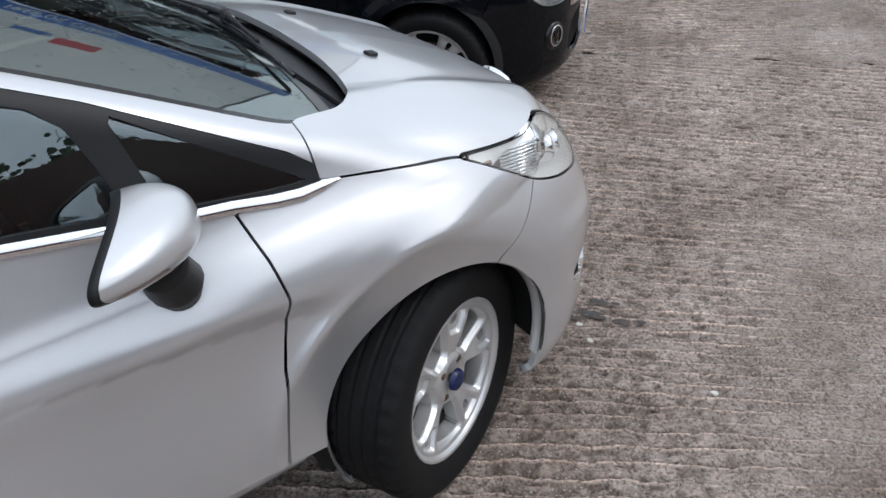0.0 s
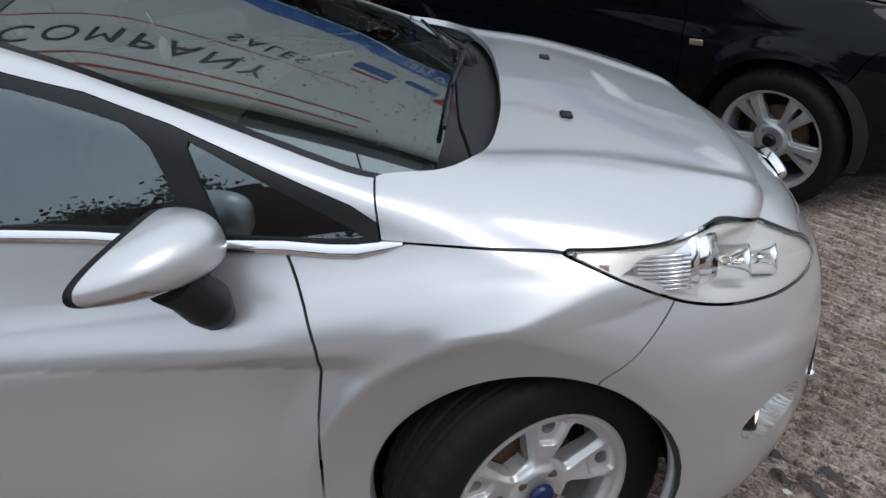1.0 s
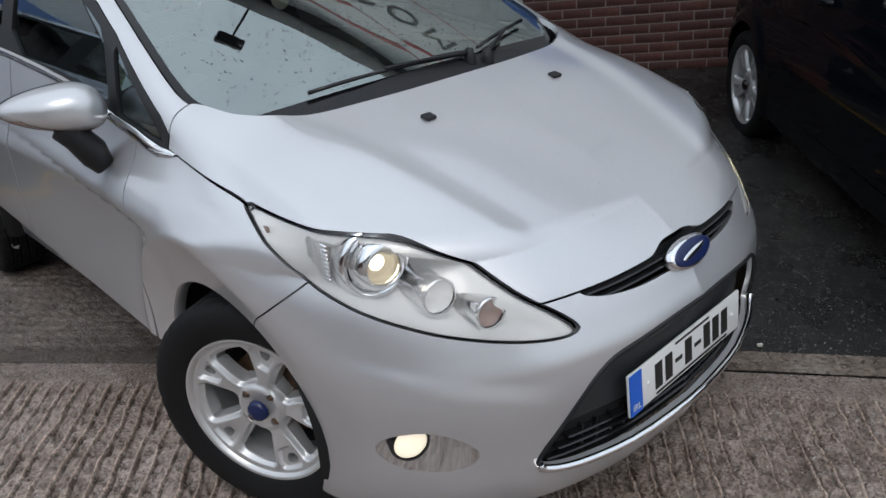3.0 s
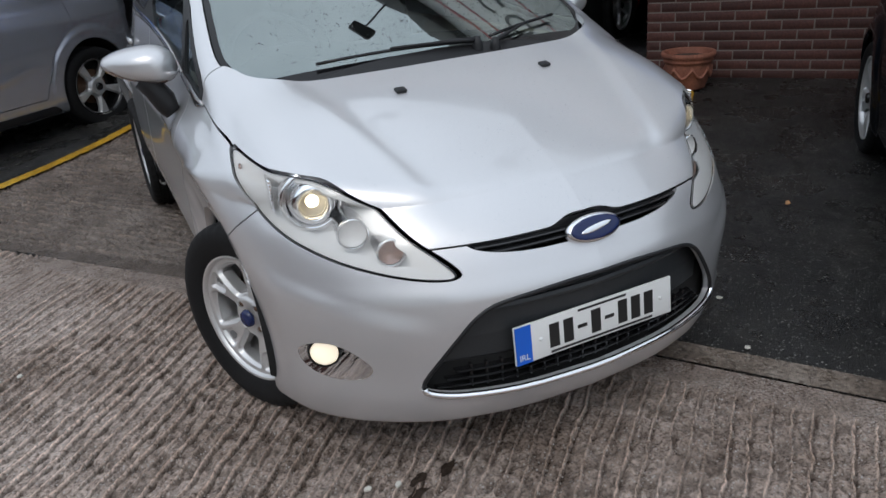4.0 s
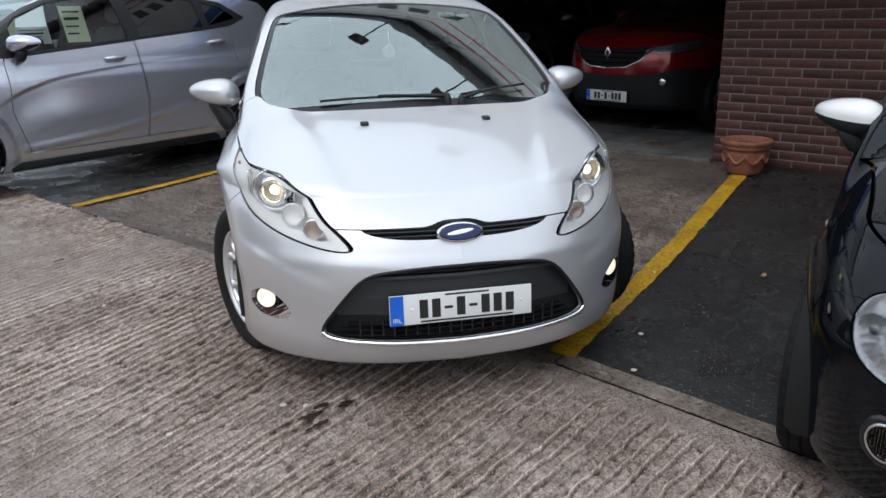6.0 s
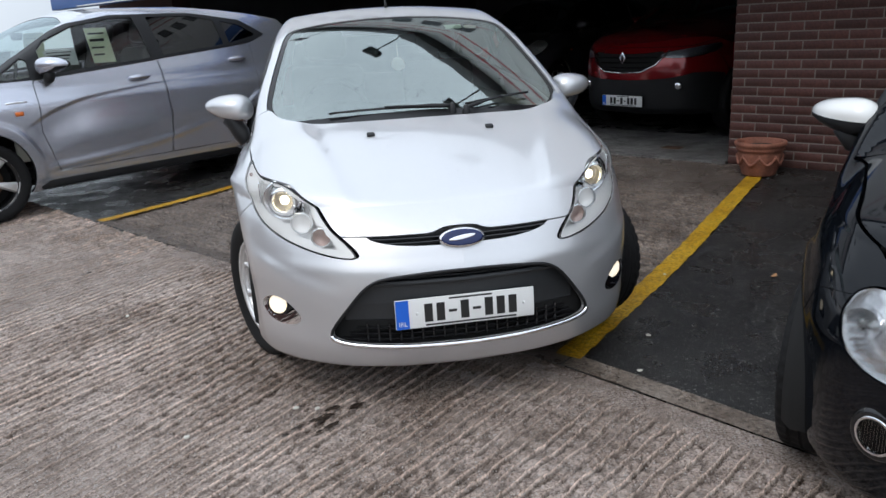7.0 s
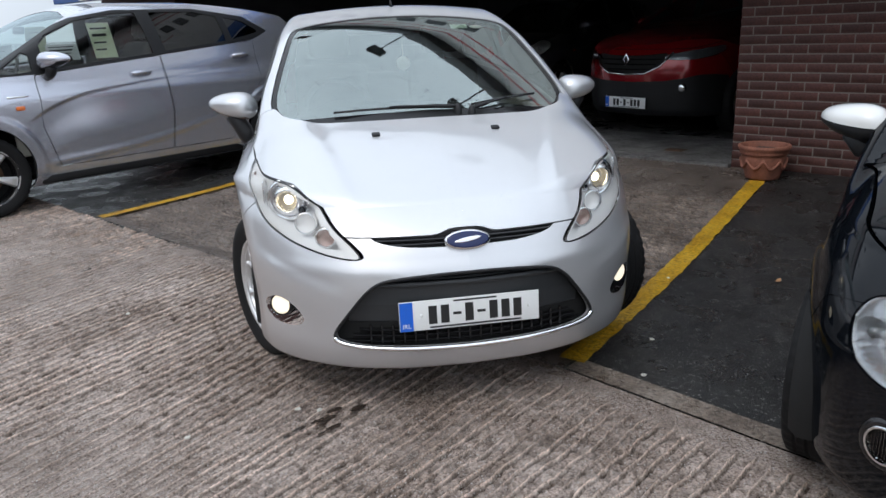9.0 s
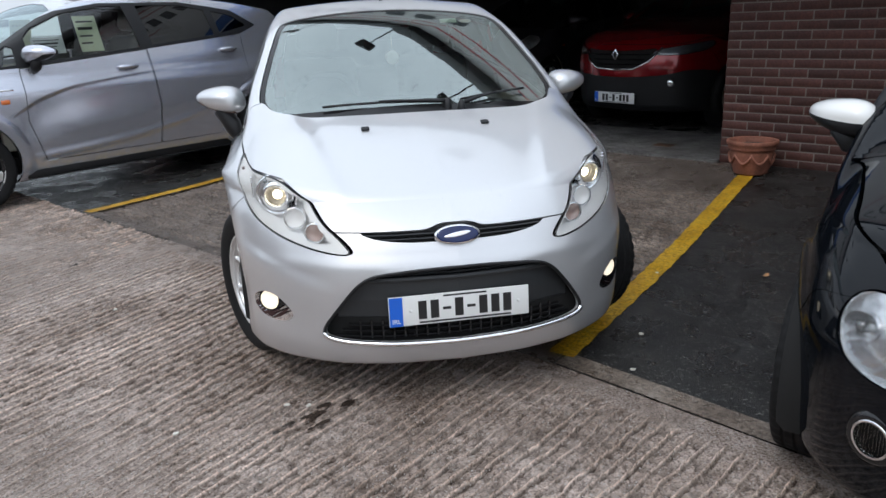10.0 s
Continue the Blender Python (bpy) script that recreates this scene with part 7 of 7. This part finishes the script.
for s in (-7.0, -5.2, -3.4, -1.7, 0.0, 1.75, 3.6):
    sign_lamp(s)

# bricks: single ones where the camera sees them, the rest as one joined piece
COURSE, LENGTH = 0.0695, 0.208
brick_mesh = {}


def brick_data(length):
    key = round(length, 3)
    if key not in brick_mesh:
        bmx = box(0.0, length - 0.009, -0.011, 0.012, 0.0, COURSE - 0.009, 0.0012, seg=1)
        me = bpy.data.meshes.new("brick")
        bmx.to_mesh(me)
        bmx.free()
        me.materials.append(BRICK_MIX)
        brick_mesh[key] = me
    return brick_mesh[key]


BRICK_MIX = material("mixed_red_brick", (0.066, 0.023, 0.0175), rough=0.72, grain=0.30, grain_size=70, bump=0.002, wear_shade=0.25, wear_size=7)
_nt = BRICK_MIX.node_tree
_b = _nt.nodes["Principled BSDF"]
_info = _nt.nodes.new("ShaderNodeObjectInfo")
_hue = _nt.nodes.new("ShaderNodeMapRange")
_hue.inputs["To Min"].default_value, _hue.inputs["To Max"].default_value = 0.72, 1.25
_nt.links.new(_info.outputs["Random"], _hue.inputs["Value"])
_sc = _nt.nodes.new("ShaderNodeVectorMath")
_sc.operation = "SCALE"
_src = _b.inputs["Base Color"].links[0].from_socket
_nt.links.new(_src, _sc.inputs[0])
_nt.links.new(_hue.outputs[0], _sc.inputs["Scale"])
_nt.links.new(_sc.outputs[0], _b.inputs["Base Color"])


def lay_bricks():
    rnd = random.Random(8)
    rest = bmesh.new()
    made = 0
    for row in range(37):
        z = WALL_Z + row * COURSE
        s = GATE_S1 - (0.0 if row % 2 else LENGTH / 2)
        first = True
        while s < SOLID_TO:
            length = LENGTH
            s0 = s
            if s0 < GATE_S1:
                length -= GATE_S1 - s0
                s0 = GATE_S1
            near = row < 25 and s0 < 2.05
            jig = rnd.uniform(-0.0022, 0.001)
            if near and made < 300:
                ob = new("brick", brick_data(length))
                ob.parent = front_wall
                ob.matrix_basis = pose(s0, WALL_D + jig, z + rnd.uniform(-0.001, 0.001), 0, rnd.uniform(-0.3, 0.3), 0)
                made += 1
            else:
                box(s0, s0 + length - 0.009, WALL_D - 0.011 + jig, WALL_D + 0.012, z, z + COURSE - 0.009, 0, rest)
            s = s0 + length if s0 == GATE_S1 and length < LENGTH else s + LENGTH
    me = bpy.data.meshes.new("brickwork")
    rest.to_mesh(me)
    rest.free()
    me.materials.append(BRICK)
    tagged(part("brickwork", me, None, front_wall, "", on_plan(0, 0, 0).inverted() @ on_plan(0, 0, 0)), kind="stuff")


# terracotta pot by the wall
TERRACOTTA = material("terracotta", (0.24, 0.092, 0.058), rough=0.75, grain=0.2, grain_size=60, bump=0.0015, wear_shade=0.25, wear_size=10)
SOIL = material("dark_soil", (0.03, 0.022, 0.016), rough=0.95, grain=0.4, grain_size=50, bump=0.01)


def terracotta_pot(m):
    pot = thing("flower_pot", m, "weathered terracotta pot with a swag relief by the brick wall", "flower pot")
    body = lathe([(0.0, 0.0), (0.135, 0.0), (0.150, 0.012), (0.152, 0.03), (0.165, 0.06), (0.188, 0.15), (0.196, 0.20), (0.192, 0.225), (0.205, 0.232), (0.212, 0.245), (0.206, 0.258), (0.222, 0.275), (0.230, 0.295), (0.224, 0.312), (0.205, 0.315), (0.195, 0.30), (0.185, 0.25)], 56)
    part("pot_body", body, TERRACOTTA, pot)
    part("soil", lathe([(0.0, 0.275), (0.08, 0.27), (0.19, 0.262)], 32), SOIL, pot, "dark bare soil")
    for i in range(8):
        a0 = 2 * math.pi * i / 8
        pts = []
        for k in range(9):
            a = a0 + 2 * math.pi / 8 * k / 8
            z = 0.185 - 0.075 * math.sin(math.pi * k / 8)
            r = 0.150 + (z - 0.0) * 0.205 + 0.012
            pts.append((r * math.cos(a), r * math.sin(a), z))
        part("swag", tube(pts, [0.009 + 0.006 * math.sin(math.pi * k / 8) for k in range(9)], 8), TERRACOTTA, pot)
        part("rosette", lathe([(0, 0.02), (0.014, 0.014), (0.022, 0.0)], 12, "x"), TERRACOTTA, pot, m=Matrix.Rotation(a0, 4, "Z") @ Matrix.Translation((0.186, 0, 0.185)))
    return pot


pot_s, pot_d = to_plan(2.87, 1.90)
terracotta_pot(Matrix.Translation(spot(pot_s, pot_d)) @ pose(0, 0, 0, 0, 0, 12) @ Matrix.Scale(0.83, 4))


# ---------------------------------------------------------------- trees round the yard
BARK = material("tree_bark", (0.09, 0.07, 0.055), rough=0.9, grain=0.3, grain_size=30, bump=0.01)
LEAVES = material("dark_leaves", (0.045, 0.07, 0.03), rough=0.6, grain=0.3, grain_size=3, wear_shade=0.35, wear_size=1.2)


def tree(seed, height, spread):
    """tree > trunk with limbs, crown of many small leaf clumps."""
    rnd = random.Random(seed)
    ob = thing("tree", pose(0, 0, 0), "dark green broadleaf tree beyond the yard", "tree", "trees round the yard")
    trunk = tube([(0, 0, -0.2), (0.05, 0, height * 0.2), (0.0, 0.1, height * 0.45), (0.1, 0.05, height * 0.8)], [0.28, 0.22, 0.16, 0.05], 10)
    tips = []
    for i in range(9):
        a, z0 = rnd.uniform(0, 6.28), height * rnd.uniform(0.25, 0.6)
        r = spread * rnd.uniform(0.4, 0.8)
        tip = (r * math.cos(a), r * math.sin(a), z0 + height * rnd.uniform(0.12, 0.3))
        tube([(0, 0, z0), (tip[0] * 0.5, tip[1] * 0.5, z0 + 0.1 * height), tip], [0.09, 0.06, 0.02], 6, trunk)
        tips.append(tip)
    part("trunk", trunk, BARK, ob)
    verts, faces = [], []
    for i in range(1500):
        c = rnd.choice(tips + [(0, 0, height * 0.8), (0, 0, height * 0.65)])
        u = Vector((rnd.gauss(0, 1), rnd.gauss(0, 1), rnd.gauss(0, 0.8)))
        p = Vector(c) + u * spread * 0.27
        p.z = max(p.z, height * 0.18)
        size = rnd.uniform(0.12, 0.34)
        m = Euler((rnd.uniform(0, 6.28), rnd.uniform(0, 6.28), rnd.uniform(0, 6.28))).to_matrix()
        b = len(verts)
        for q in ((-0.5, -0.3, 0), (0.1, -0.5, 0.1), (0.6, 0.0, 0), (0.2, 0.5, -0.1), (-0.4, 0.35, 0.08)):
            verts.append(tuple(p + m @ (Vector(q) * size)))
        faces.append((b, b + 1, b + 2, b + 3, b + 4))
    me = bpy.data.meshes.new("crown")
    me.from_pydata(verts, [], faces)
    me.materials.append(LEAVES)
    part("crown", me, None, ob)
    return ob


kinds = [tree(1, 6.4, 3.0), tree(2, 5.6, 3.3), tree(3, 7.2, 2.8)]
row = random.Random(6)
first = {}
for i in range(16):
    s = -34 + 3.0 * i + row.uniform(-0.8, 0.8)
    d = -21 + row.uniform(-2.5, 2.5) + 0.012 * (s + 2) ** 2 * 0.5
    at_m = on_plan(s, d, 0) @ pose(0, 0, 0, 0, 0, row.uniform(0, 360))
    k = i % 3
    if k not in first:
        kinds[k].matrix_basis = at_m
        first[k] = True
    else:
        copy_thing(kinds[k], at_m)
# added wall out of view, darkens the silver car's flank and its reflections
wall_block("wall_light_blocker", -34, -1.0, -10.3, -10.0, -0.1, 3.6, BRICK, "added plain brick wall, out of view, that darkens the silver flank", 0.01)


# ---------------------------------------------------------------- cars parked round the silver one
city_car(pose(1.672, -1.765, -0.062, 2.6, 0, -46.0))
grey_car = mono_car(pose(-3.689, 4.038, 0.0, 0.5, 0, -52.7) @ Matrix.Scale(1.12, 4), GREY_PAINT, "grey_hatchback", "silver-grey tall hatchback with price notices in the window")
crossover(on_plan(-2.40, WALL_D + 2.0, 0.175) @ pose(0, -0.4, 0, 0, 0, -9) @ pose(0, 0.4, 0))
mono_car(on_plan(-5.3, WALL_D + 2.9, 0.205), DIM_PAINT, "dark_grey_car", "dark grey car standing in the unlit garage", (90, 40, 0.035, 12))


# ---------------------------------------------------------------- pieces of the wall
lay_bricks()
